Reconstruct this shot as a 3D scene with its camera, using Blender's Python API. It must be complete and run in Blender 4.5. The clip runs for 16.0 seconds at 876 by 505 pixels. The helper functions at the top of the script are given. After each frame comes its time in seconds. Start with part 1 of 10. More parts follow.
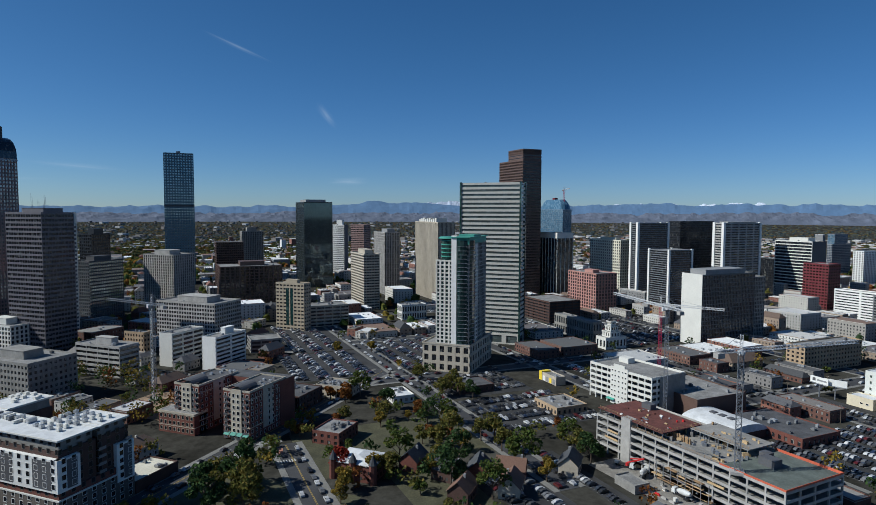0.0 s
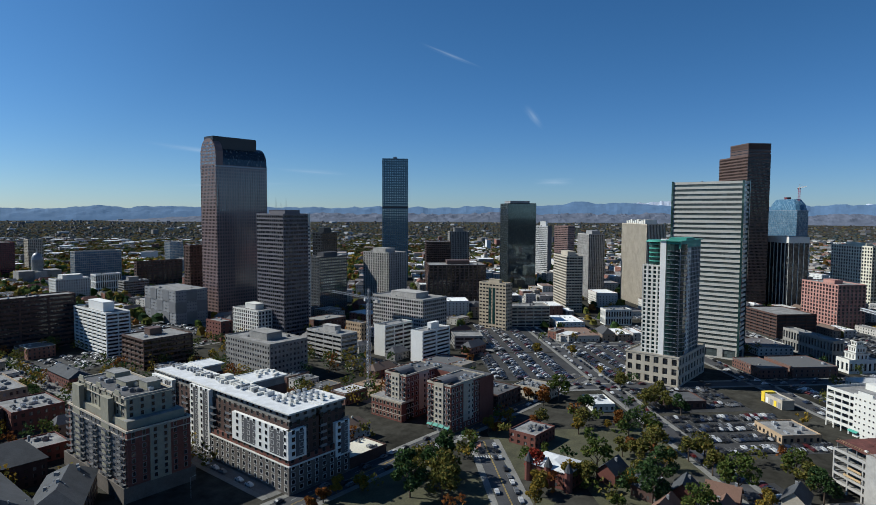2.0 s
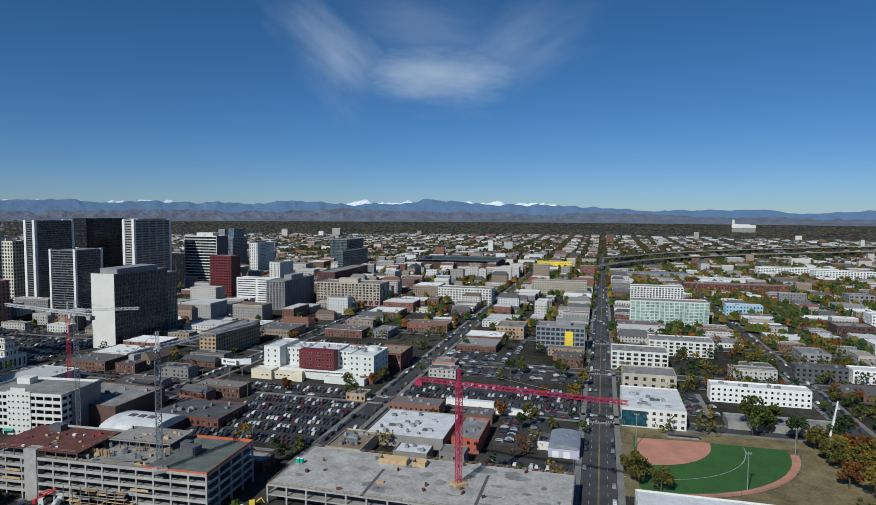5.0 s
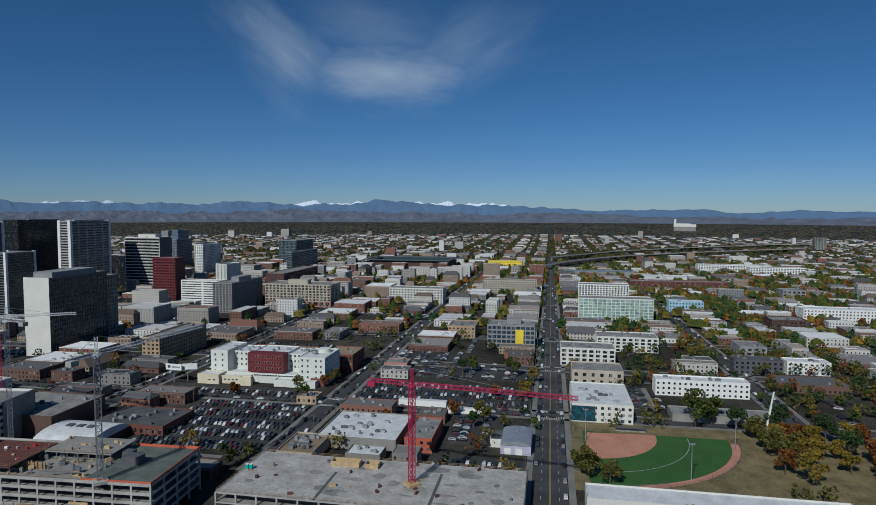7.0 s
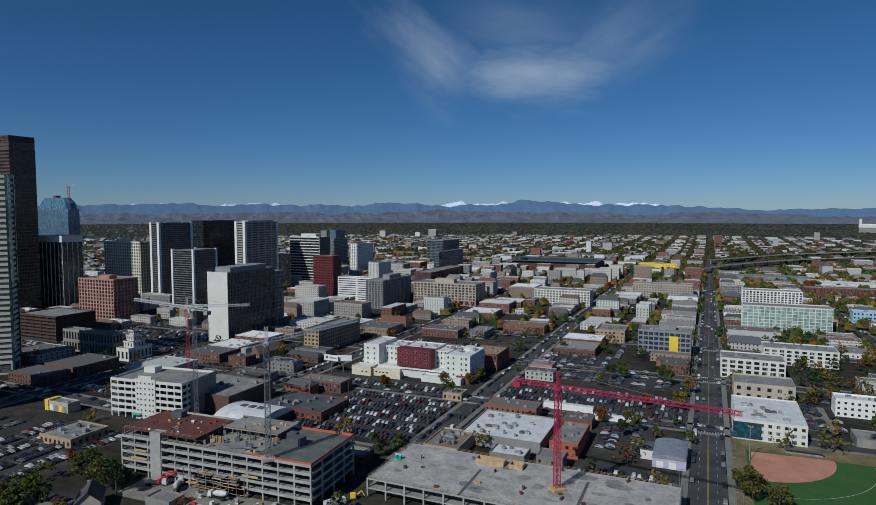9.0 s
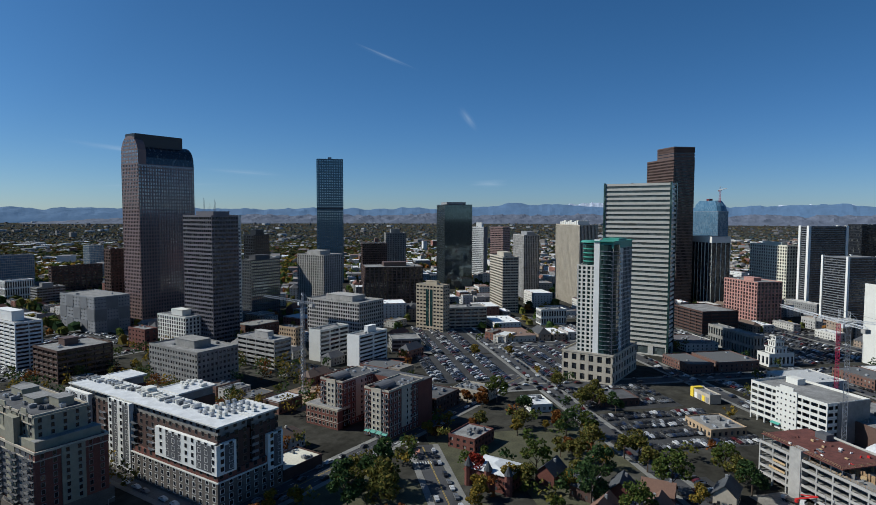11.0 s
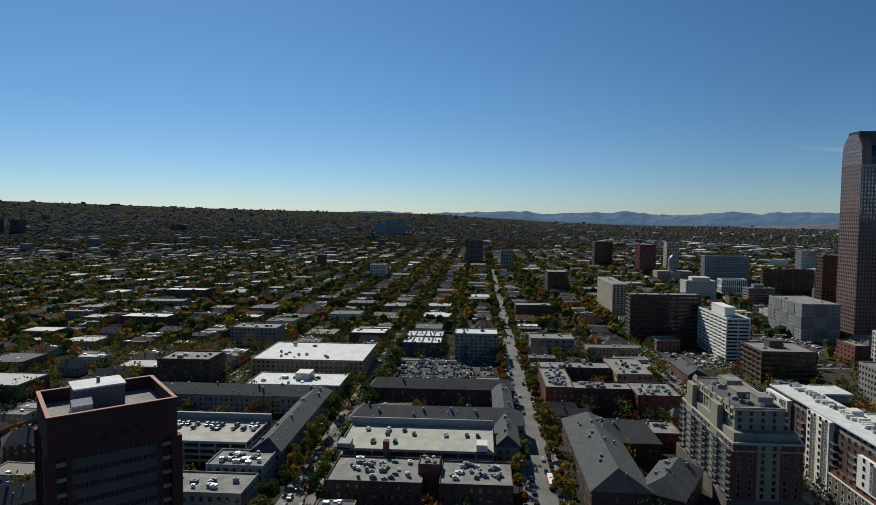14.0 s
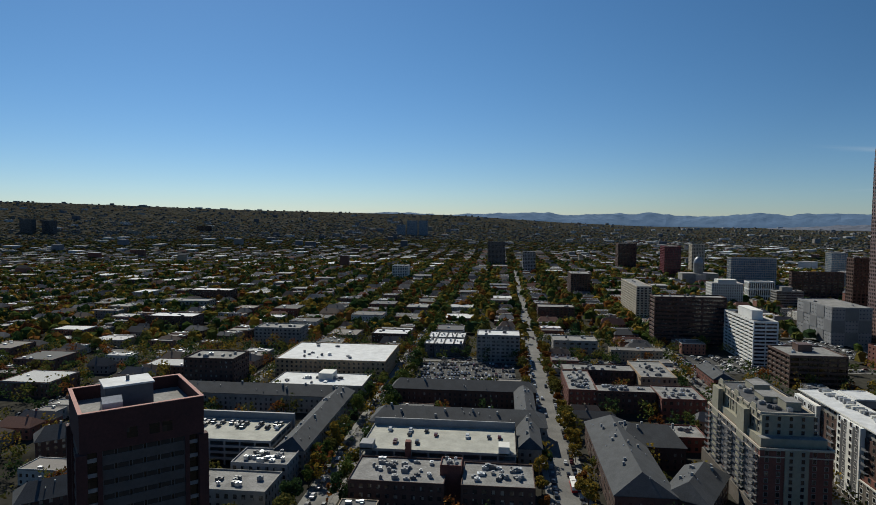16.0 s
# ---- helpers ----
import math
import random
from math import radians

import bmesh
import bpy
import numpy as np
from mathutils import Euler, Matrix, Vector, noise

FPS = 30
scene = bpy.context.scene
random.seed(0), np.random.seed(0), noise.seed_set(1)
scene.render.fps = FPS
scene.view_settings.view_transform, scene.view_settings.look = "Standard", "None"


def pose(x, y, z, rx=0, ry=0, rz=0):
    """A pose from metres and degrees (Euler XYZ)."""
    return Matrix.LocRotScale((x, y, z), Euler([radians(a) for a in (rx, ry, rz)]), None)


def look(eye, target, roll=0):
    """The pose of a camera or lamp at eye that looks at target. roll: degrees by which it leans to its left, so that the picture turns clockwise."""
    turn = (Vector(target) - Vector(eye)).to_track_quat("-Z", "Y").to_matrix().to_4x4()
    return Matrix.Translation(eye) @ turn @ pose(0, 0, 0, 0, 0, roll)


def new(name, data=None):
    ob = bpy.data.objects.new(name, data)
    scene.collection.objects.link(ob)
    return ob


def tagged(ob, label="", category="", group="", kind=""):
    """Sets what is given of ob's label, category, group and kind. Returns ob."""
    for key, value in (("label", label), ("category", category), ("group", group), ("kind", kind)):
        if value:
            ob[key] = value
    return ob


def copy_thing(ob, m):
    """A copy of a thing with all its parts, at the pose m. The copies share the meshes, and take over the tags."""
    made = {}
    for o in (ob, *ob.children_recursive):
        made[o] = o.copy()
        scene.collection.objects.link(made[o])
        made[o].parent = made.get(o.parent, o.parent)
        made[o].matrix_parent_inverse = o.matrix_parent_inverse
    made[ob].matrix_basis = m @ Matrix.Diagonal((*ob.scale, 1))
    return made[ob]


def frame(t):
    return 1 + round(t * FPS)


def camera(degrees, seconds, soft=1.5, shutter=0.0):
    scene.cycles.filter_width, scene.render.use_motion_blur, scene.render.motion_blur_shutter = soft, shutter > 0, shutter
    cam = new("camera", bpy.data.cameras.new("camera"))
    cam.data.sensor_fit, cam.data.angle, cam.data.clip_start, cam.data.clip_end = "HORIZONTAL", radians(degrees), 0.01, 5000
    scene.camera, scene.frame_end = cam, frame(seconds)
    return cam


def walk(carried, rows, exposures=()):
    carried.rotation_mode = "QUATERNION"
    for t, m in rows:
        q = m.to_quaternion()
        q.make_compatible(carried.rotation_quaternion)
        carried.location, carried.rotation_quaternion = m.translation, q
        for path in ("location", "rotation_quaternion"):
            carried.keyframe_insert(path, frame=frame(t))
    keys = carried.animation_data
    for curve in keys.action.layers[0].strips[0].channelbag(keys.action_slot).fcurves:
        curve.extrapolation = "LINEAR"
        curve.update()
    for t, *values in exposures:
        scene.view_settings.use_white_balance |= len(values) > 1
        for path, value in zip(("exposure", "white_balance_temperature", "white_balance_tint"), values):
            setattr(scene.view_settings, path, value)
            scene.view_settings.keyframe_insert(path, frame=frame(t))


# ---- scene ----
cam = camera(70.68, 16.0, soft=0.5)


def aim(x, y, z, yaw, pitch, roll):
    return pose(x, y, z, 0, 0, yaw) @ pose(0, 0, 0, 90 + pitch, 0, 0) @ pose(0, 0, 0, 0, 0, roll)


walk(cam, [
    (0.0, aim(-0.00, -0.00, 120.00, 110.86, -3.70, 0.23)),
    (0.5, aim(-0.63, 0.67, 120.16, 120.83, -3.70, 0.20)),
    (1.0, aim(-1.25, 1.34, 120.32, 126.20, -3.71, 0.21)),
    (1.5, aim(-1.26, 1.33, 120.50, 128.60, -3.71, 0.22)),
    (2.0, aim(-1.26, 1.32, 120.68, 129.65, -3.71, 0.25)),
    (2.5, aim(-1.64, 2.69, 121.05, 129.53, -3.69, 0.13)),
    (3.0, aim(-2.02, 4.06, 121.41, 118.53, -3.75, 0.16)),
    (3.5, aim(-2.99, 3.80, 120.61, 98.65, -3.72, 0.22)),
    (4.0, aim(-3.96, 3.55, 119.81, 79.54, -3.70, 0.21)),
    (4.5, aim(-4.87, 2.43, 119.75, 66.44, -3.73, 0.29)),
    (5.0, aim(-5.77, 1.31, 119.69, 59.88, -3.72, 0.33)),
    (5.2, aim(-6.13, 0.86, 119.67, 58.53, -3.72, 0.34)),
    (7.5, aim(-6.53, 1.55, 119.26, 55.29, -3.67, 0.18)),
    (8.0, aim(-6.80, 1.72, 119.16, 56.30, -3.67, 0.11)),
    (8.2, aim(-6.91, 1.79, 119.11, 57.58, -3.66, 0.04)),
    (10.3, aim(-7.15, -2.17, 119.75, 101.84, -3.60, 0.01)),
    (10.5, aim(-6.89, -2.37, 120.01, 108.04, -3.57, 0.01)),
    (11.0, aim(-6.25, -2.86, 120.68, 123.75, -3.57, 0.17)),
    (11.5, aim(-6.67, -2.67, 120.84, 142.44, -3.51, 0.21)),
    (12.0, aim(-7.09, -2.47, 121.00, 159.94, -3.51, 0.23)),
    (12.5, aim(-7.77, -3.52, 120.81, 171.41, -3.49, 0.25)),
    (13.0, aim(-8.44, -4.56, 120.62, 178.67, -3.45, 0.29)),
    (13.5, aim(-8.40, -4.44, 120.65, 182.28, -3.41, 0.28)),
    (14.0, aim(-8.35, -4.32, 120.68, 183.82, -3.41, 0.34)),
    (14.5, aim(-8.31, -4.20, 120.71, 184.67, -3.38, 0.32)),
    (15.0, aim(-8.26, -4.07, 120.73, 185.20, -3.37, 0.36)),
    (15.5, aim(-8.22, -3.95, 120.76, 185.58, -3.35, 0.33)),
    (16.0, aim(-8.18, -3.83, 120.79, 185.86, -3.31, 0.36)),
], exposures=[(0.0, 0.08, 5420, 3), (0.5, 0.2, 5450, 3), (1.0, 0.24, 5480, 3), (2.0, 0.28, 5530, 3), (2.6, 0.28, 5530, 3), (3.5, 0.13, 5440, 3), (4.0, 0.1, 5420, 3), (5.2, -0.16, 5440, 3), (7.4, -0.5, 5380, 3), (8.2, -0.52, 5380, 3), (10.3, -0.12, 5400, 3), (11.0, 0.1, 5500, 3), (12.0, 0.2, 5780, 2), (13.0, 0.03, 6020, 2), (16.0, -0.03, 6050, 2)])
# ---- sky, sun, clouds ----
SUN_AZ, SUN_EL = 152.0, 40.0          # compass degrees, degrees above the horizon
world = bpy.data.worlds.new("sky")
scene.world = world
world.use_nodes = True
wt = world.node_tree
wt.nodes.clear()


def node(tree, kind, **inputs):
    n = tree.nodes.new(kind)
    for key, value in inputs.items():
        n.inputs[int(key[1:]) if key[0] == "i" and key[1:].isdigit() else key.replace("_", " ")].default_value = value
    return n


def join(tree, a, out, b, into):
    tree.links.new(a.outputs[out], b.inputs[into])


w_out = node(wt, "ShaderNodeOutputWorld")
w_bg = node(wt, "ShaderNodeBackground", Strength=0.057)
w_sky = node(wt, "ShaderNodeTexSky")
w_sky.sky_type = "NISHITA"
w_sky.sun_disc = False
w_sky.sun_elevation = radians(SUN_EL)
w_sky.sun_rotation = radians(SUN_AZ)
w_sky.altitude = 1600
w_sky.air_density, w_sky.dust_density, w_sky.ozone_density = 1.0, 0.3, 3.5
w_hue = node(wt, "ShaderNodeHueSaturation", Saturation=1.15)
join(wt, w_sky, 0, w_hue, "Color")


def direction(yaw, up):
    """A unit vector by yaw (degrees left of north) and height above the horizon."""
    return (-math.sin(radians(yaw)) * math.cos(radians(up)), math.cos(radians(yaw)) * math.cos(radians(up)), math.sin(radians(up)))


def wisp(yaw, up, across, along, slant, scale, stretch, low, high, seed):
    """A mask for one wisp of high cloud: an ellipse on the sky, torn by stretched noise."""
    c = Vector(direction(yaw, up))
    e = Vector((math.cos(radians(yaw)), math.sin(radians(yaw)), 0))
    n = e.cross(c).normalized() * -1
    a = e * math.cos(radians(slant)) + n * math.sin(radians(slant))
    b = n * math.cos(radians(slant)) - e * math.sin(radians(slant))
    co = wt.nodes.new("ShaderNodeTexCoord")

    def dot(v):
        d = wt.nodes.new("ShaderNodeVectorMath")
        d.operation = "DOT_PRODUCT"
        d.inputs[1].default_value = v
        join(wt, co, "Generated", d, 0)
        return d

    def math_node(op, x=None, y=None):
        k = wt.nodes.new("ShaderNodeMath")
        k.operation = op
        for i, v in enumerate((x, y)):
            if isinstance(v, (int, float)):
                k.inputs[i].default_value = v
            elif v is not None:
                wt.links.new(v.outputs["Value"] if "Value" in v.outputs else v.outputs[0], k.inputs[i])
        return k
    u, v = math_node("DIVIDE", dot(a), math.sin(radians(along))), math_node("DIVIDE", dot(b - Vector((0, 0, 0))), math.sin(radians(across)))
    front = math_node("GREATER_THAN", dot(c), 0.5)
    q = math_node("ADD", math_node("MULTIPLY", u, u), math_node("MULTIPLY", v, v))
    body = math_node("SUBTRACT", 1.0, math_node("SQRT", q))
    comb = wt.nodes.new("ShaderNodeCombineXYZ")
    join(wt, math_node("MULTIPLY", u, stretch), 0, comb, 0)
    join(wt, v, 0, comb, 1)
    comb.inputs[2].default_value = seed
    tex = node(wt, "ShaderNodeTexNoise", Scale=scale, Detail=6.0, Roughness=0.6)
    join(wt, comb, 0, tex, "Vector")
    total = math_node("ADD", body, math_node("MULTIPLY", math_node("SUBTRACT", tex, 0.5), 1.6))
    rng_ = node(wt, "ShaderNodeMapRange", From_Min=low, From_Max=high, To_Min=0.0, To_Max=1.0)
    rng_.interpolation_type = "SMOOTHSTEP"
    join(wt, total, 0, rng_, 0)
    return math_node("MULTIPLY", rng_, front)


wisps = [wisp(60.3, 12.4, 3.8, 9.5, 2, 1.1, 0.8, -0.05, 1.2, 1.0), wisp(69.2, 13.6, 4.2, 8.0, 40, 1.2, 0.7, 0.0, 1.9, 4.0), wisp(53.0, 15.0, 4.6, 9.5, -26, 1.1, 0.6, 0.0, 2.3, 7.0), wisp(62.0, 15.4, 5.0, 12.0, 8, 1.1, 0.6, 0.0, 2.9, 11.0),
         wisp(128.6, 14.0, 0.26, 3.2, 21, 1.2, 0.4, 0.0, 2.9, 2.0), wisp(121.0, 8.6, 0.45, 1.5, 54, 1.2, 0.4, 0.0, 2.9, 3.0), wisp(119.0, 2.8, 0.5, 2.6, -2, 1.4, 0.5, 0.1, 2.4, 5.0),
         wisp(150.0, 5.2, 0.5, 6.5, 6, 1.4, 0.5, 0.1, 2.8, 6.0), wisp(148.0, 2.4, 0.3, 6.0, -2, 1.4, 0.5, 0.1, 2.6, 8.0), wisp(141.0, 3.6, 0.35, 5.0, 4, 1.4, 0.5, 0.1, 3.0, 9.0)]
last = wisps[0]
for wmask in wisps[1:]:
    k = wt.nodes.new("ShaderNodeMath")
    k.operation = "MAXIMUM"
    wt.links.new(last.outputs[0], k.inputs[0])
    wt.links.new(wmask.outputs[0], k.inputs[1])
    last = k
w_mix = wt.nodes.new("ShaderNodeMixRGB")
w_mix.inputs[2].default_value = (9.0, 9.6, 10.4, 1)
w_fac = node(wt, "ShaderNodeMath")
w_fac.operation = "MULTIPLY"
w_fac.inputs[1].default_value = 0.75
wt.links.new(last.outputs[0], w_fac.inputs[0])
wt.links.new(w_fac.outputs[0], w_mix.inputs[0])
w_tone = wt.nodes.new("ShaderNodeVectorMath")
w_tone.operation = "MULTIPLY"
w_co = wt.nodes.new("ShaderNodeTexCoord")
w_sep = wt.nodes.new("ShaderNodeSeparateXYZ")
join(wt, w_co, "Generated", w_sep, 0)
w_low = node(wt, "ShaderNodeMapRange", From_Min=0.0, From_Max=0.3, To_Min=1.0, To_Max=0.0)
w_low.interpolation_type = "SMOOTHSTEP"
join(wt, w_sep, "Z", w_low, 0)
w_grade = wt.nodes.new("ShaderNodeMixRGB")          # clear mountain air: the low sky stays blue
w_grade.inputs[1].default_value = (0.9, 0.99, 1.05, 1)
w_grade.inputs[2].default_value = (0.82, 0.91, 1.12, 1)
w_sun = wt.nodes.new("ShaderNodeVectorMath")
w_sun.operation = "DOT_PRODUCT"
w_sun.inputs[1].default_value = (math.sin(radians(SUN_AZ)) * math.cos(radians(SUN_EL)), math.cos(radians(SUN_AZ)) * math.cos(radians(SUN_EL)), math.sin(radians(SUN_EL)))
join(wt, w_co, "Generated", w_sun, 0)
w_away = node(wt, "ShaderNodeMapRange", From_Min=-0.1, From_Max=0.6, To_Min=1.0, To_Max=0.55)
wt.links.new(w_sun.outputs["Value"], w_away.inputs[0])
w_both = node(wt, "ShaderNodeMath")
w_both.operation = "MULTIPLY"
join(wt, w_low, 0, w_both, 0)
join(wt, w_away, 0, w_both, 1)
join(wt, w_both, 0, w_grade, 0)
w_glow = node(wt, "ShaderNodeMapRange", From_Min=0.55, From_Max=1.0, To_Min=1.0, To_Max=1.4)
wt.links.new(w_sun.outputs["Value"], w_glow.inputs[0])
w_halo = wt.nodes.new("ShaderNodeVectorMath")
w_halo.operation = "SCALE"
w_warm = wt.nodes.new("ShaderNodeMixRGB")
w_warm.blend_type = "MULTIPLY"
w_warm.inputs[2].default_value = (1.09, 1.0, 0.95, 1)
w_face = node(wt, "ShaderNodeMapRange", From_Min=0.2, From_Max=0.75, To_Min=0.0, To_Max=1.0)
wt.links.new(w_sun.outputs["Value"], w_face.inputs[0])
join(wt, w_face, 0, w_warm, 0)
join(wt, w_grade, 0, w_warm, 1)
join(wt, w_warm, 0, w_halo, 0)
join(wt, w_glow, 0, w_halo, "Scale")
join(wt, w_halo, 0, w_tone, 1)
join(wt, w_hue, 0, w_tone, 0)
join(wt, w_tone, 0, w_mix, 1)
join(wt, w_mix, 0, w_bg, 0)
join(wt, w_bg, 0, w_out, 0)

sun_data = bpy.data.lights.new("sun", "SUN")
sun_data.energy, sun_data.angle, sun_data.color = 4.9, radians(0.53), (1.0, 0.88, 0.74)
sun = new("sun", sun_data)
sun_from = Vector((math.sin(radians(SUN_AZ)) * math.cos(radians(SUN_EL)), math.cos(radians(SUN_AZ)) * math.cos(radians(SUN_EL)), math.sin(radians(SUN_EL))))
sun.matrix_world = look(sun_from * 2000, (0, 0, 0))

# ---- materials ----
def surface(name, colour, rough=0.85, metal=0.0, grain=0.12, size=1.5, wear=0.15, wear_size=14.0, bump=0.0, vary=0.0, island=0.0, spec=0.4):
    """A procedural surface: base colour with fine grain and broad wear, in metres; vary: by object; island: by loose piece."""
    m = bpy.data.materials.new(name)
    m.use_nodes = True
    t = m.node_tree
    b = t.nodes["Principled BSDF"]
    b.inputs["Roughness"].default_value, b.inputs["Metallic"].default_value = rough, metal
    b.inputs["Specular IOR Level"].default_value = spec
    geo = t.nodes.new("ShaderNodeNewGeometry")
    fine = node(t, "ShaderNodeTexNoise", Scale=1.0 / size, Detail=4.0, Roughness=0.65)
    broad = node(t, "ShaderNodeTexNoise", Scale=1.0 / wear_size, Detail=3.0, Roughness=0.55)
    join(t, geo, "Position", fine, "Vector")
    join(t, geo, "Position", broad, "Vector")
    a = node(t, "ShaderNodeMapRange", From_Min=0.3, From_Max=0.7, To_Min=1.0 - grain, To_Max=1.0 + grain)
    c = node(t, "ShaderNodeMapRange", From_Min=0.3, From_Max=0.7, To_Min=1.0 - wear, To_Max=1.0 + wear)
    join(t, fine, 0, a, 0)
    join(t, broad, 0, c, 0)
    mul = t.nodes.new("ShaderNodeMath")
    mul.operation = "MULTIPLY"
    join(t, a, 0, mul, 0)
    join(t, c, 0, mul, 1)
    last = mul
    for amount, kind, socket in ((vary, "ShaderNodeObjectInfo", "Random"), (island, "ShaderNodeNewGeometry", "Random Per Island")):
        if amount:
            src = t.nodes.new(kind)
            r = node(t, "ShaderNodeMapRange", From_Min=0.0, From_Max=1.0, To_Min=1.0 - amount, To_Max=1.0 + amount)
            join(t, src, socket, r, 0)
            nxt = t.nodes.new("ShaderNodeMath")
            nxt.operation = "MULTIPLY"
            join(t, last, 0, nxt, 0)
            join(t, r, 0, nxt, 1)
            last = nxt
    mix = t.nodes.new("ShaderNodeVectorMath")
    mix.operation = "SCALE"
    mix.inputs[0].default_value = colour
    join(t, last, 0, mix, "Scale")
    join(t, mix, 0, b, "Base Color")
    if bump:
        bp = node(t, "ShaderNodeBump", Strength=bump, Distance=0.05)
        join(t, fine, 0, bp, "Height")
        join(t, bp, 0, b, "Normal")
    return m


def palette(name, colours, rough=0.85, by="Random Per Island", grain=0.15, size=0.8, spec=0.4):
    """A surface whose pieces take their colours from a list: by loose piece or, with by='Random', by object."""
    m = bpy.data.materials.new(name)
    m.use_nodes = True
    t = m.node_tree
    b = t.nodes["Principled BSDF"]
    b.inputs["Roughness"].default_value = rough
    b.inputs["Specular IOR Level"].default_value = spec
    src = t.nodes.new("ShaderNodeObjectInfo" if by == "Random" else "ShaderNodeNewGeometry")
    ramp = t.nodes.new("ShaderNodeValToRGB")
    ramp.color_ramp.interpolation = "CONSTANT"
    el = ramp.color_ramp.elements
    for i, c in enumerate(colours):
        e = el[i] if i < 2 else el.new(i / len(colours))
        e.position, e.color = i / len(colours), (*c, 1)
    join(t, src, by, ramp, 0)
    geo = t.nodes.new("ShaderNodeNewGeometry")
    fine = node(t, "ShaderNodeTexNoise", Scale=1.0 / size, Detail=3.0)
    join(t, geo, "Position", fine, "Vector")
    a = node(t, "ShaderNodeMapRange", From_Min=0.3, From_Max=0.7, To_Min=1.0 - grain, To_Max=1.0 + grain)
    join(t, fine, 0, a, 0)
    mix = t.nodes.new("ShaderNodeVectorMath")
    mix.operation = "SCALE"
    join(t, ramp, 0, mix, 0)
    join(t, a, 0, mix, "Scale")
    join(t, mix, 0, b, "Base Color")
    return m


def glazing(name, dark, light, share=0.2, rough=0.12, cell=(1.6, 3.4)):
    """Window glass over dim rooms: single panes differ as blinds are up or down."""
    m = bpy.data.materials.new(name)
    m.use_nodes = True
    t = m.node_tree
    b = t.nodes["Principled BSDF"]
    b.inputs["Roughness"].default_value = rough
    b.inputs["Specular IOR Level"].default_value = 0.6
    co = t.nodes.new("ShaderNodeTexCoord")
    snap = t.nodes.new("ShaderNodeVectorMath")
    snap.operation = "SNAP"
    snap.inputs[1].default_value = (cell[0], cell[0], cell[1])
    join(t, co, "Object", snap, 0)
    rnd = t.nodes.new("ShaderNodeTexWhiteNoise")
    join(t, snap, 0, rnd, 0)
    ramp = t.nodes.new("ShaderNodeValToRGB")
    e = ramp.color_ramp.elements
    e[0].position, e[0].color = 0.0, (*dark, 1)
    e[1].position, e[1].color = 1.0, (*light, 1)
    mid = e.new(1.0 - share)
    mid.color = (*[d * 1.5 for d in dark], 1)
    join(t, rnd, 0, ramp, 0)
    join(t, ramp, 0, b, "Base Color")
    return m


M_ASPHALT = surface("asphalt", (0.047, 0.047, 0.049), 0.9, grain=0.2, size=0.8, wear=0.35, wear_size=18)
M_LOT = surface("worn_asphalt", (0.034, 0.0335, 0.033), 0.9, grain=0.2, size=0.9, wear=0.35, wear_size=15)
M_STREET = surface("worn_street", (0.125, 0.121, 0.113), 0.9, grain=0.2, size=0.9, wear=0.3, wear_size=14)
M_DRY = surface("dry_grass", (0.15, 0.12, 0.055), 0.95, grain=0.3, size=1.2, wear=0.4, wear_size=9)
M_STONED = surface("dark_base_stone", (0.115, 0.1, 0.085), 0.85, grain=0.18, size=0.9, wear=0.18, wear_size=6)
M_UNIT = surface("grey_plant_metal", (0.2, 0.205, 0.21), 0.6, metal=0.3, grain=0.15, size=0.6, wear=0.2, wear_size=3)
M_WALK = surface("pavement_concrete", (0.17, 0.165, 0.15), 0.9, grain=0.15, size=1.2, wear=0.2, wear_size=12)
M_PAINT = surface("road_paint", (0.4, 0.4, 0.38), 0.8, grain=0.3, size=0.7, wear=0.2)
M_YELLOW = surface("yellow_road_paint", (0.3, 0.21, 0.05), 0.8, grain=0.3, size=0.7, wear=0.2)
M_GRASS = surface("lawn", (0.062, 0.06, 0.032), 0.95, grain=0.3, size=1.0, wear=0.3, wear_size=10)
M_TURF = surface("sports_turf", (0.033, 0.092, 0.017), 0.95, grain=0.2, size=1.0, wear=0.15, wear_size=12)
M_INFIELD = surface("infield_clay", (0.42, 0.2, 0.13), 0.95, grain=0.12, size=1.0, wear=0.15, wear_size=9)
M_EARTH = surface("bare_earth", (0.24, 0.17, 0.11), 0.95, grain=0.25, size=1.5, wear=0.3, wear_size=9)
M_CONC = surface("raw_concrete", (0.34, 0.325, 0.3), 0.85, grain=0.12, size=1.5, wear=0.2, wear_size=8)
M_CONCD = surface("weathered_concrete", (0.23, 0.22, 0.2), 0.85, grain=0.15, size=1.5, wear=0.2, wear_size=8)
M_WHITE = surface("white_paint", (0.7, 0.69, 0.65), 0.7, grain=0.05, size=1.2, wear=0.05, wear_size=9)
M_OFFWH = surface("offwhite_panel", (0.6, 0.585, 0.53), 0.75, grain=0.05, size=1.2, wear=0.05, wear_size=9)
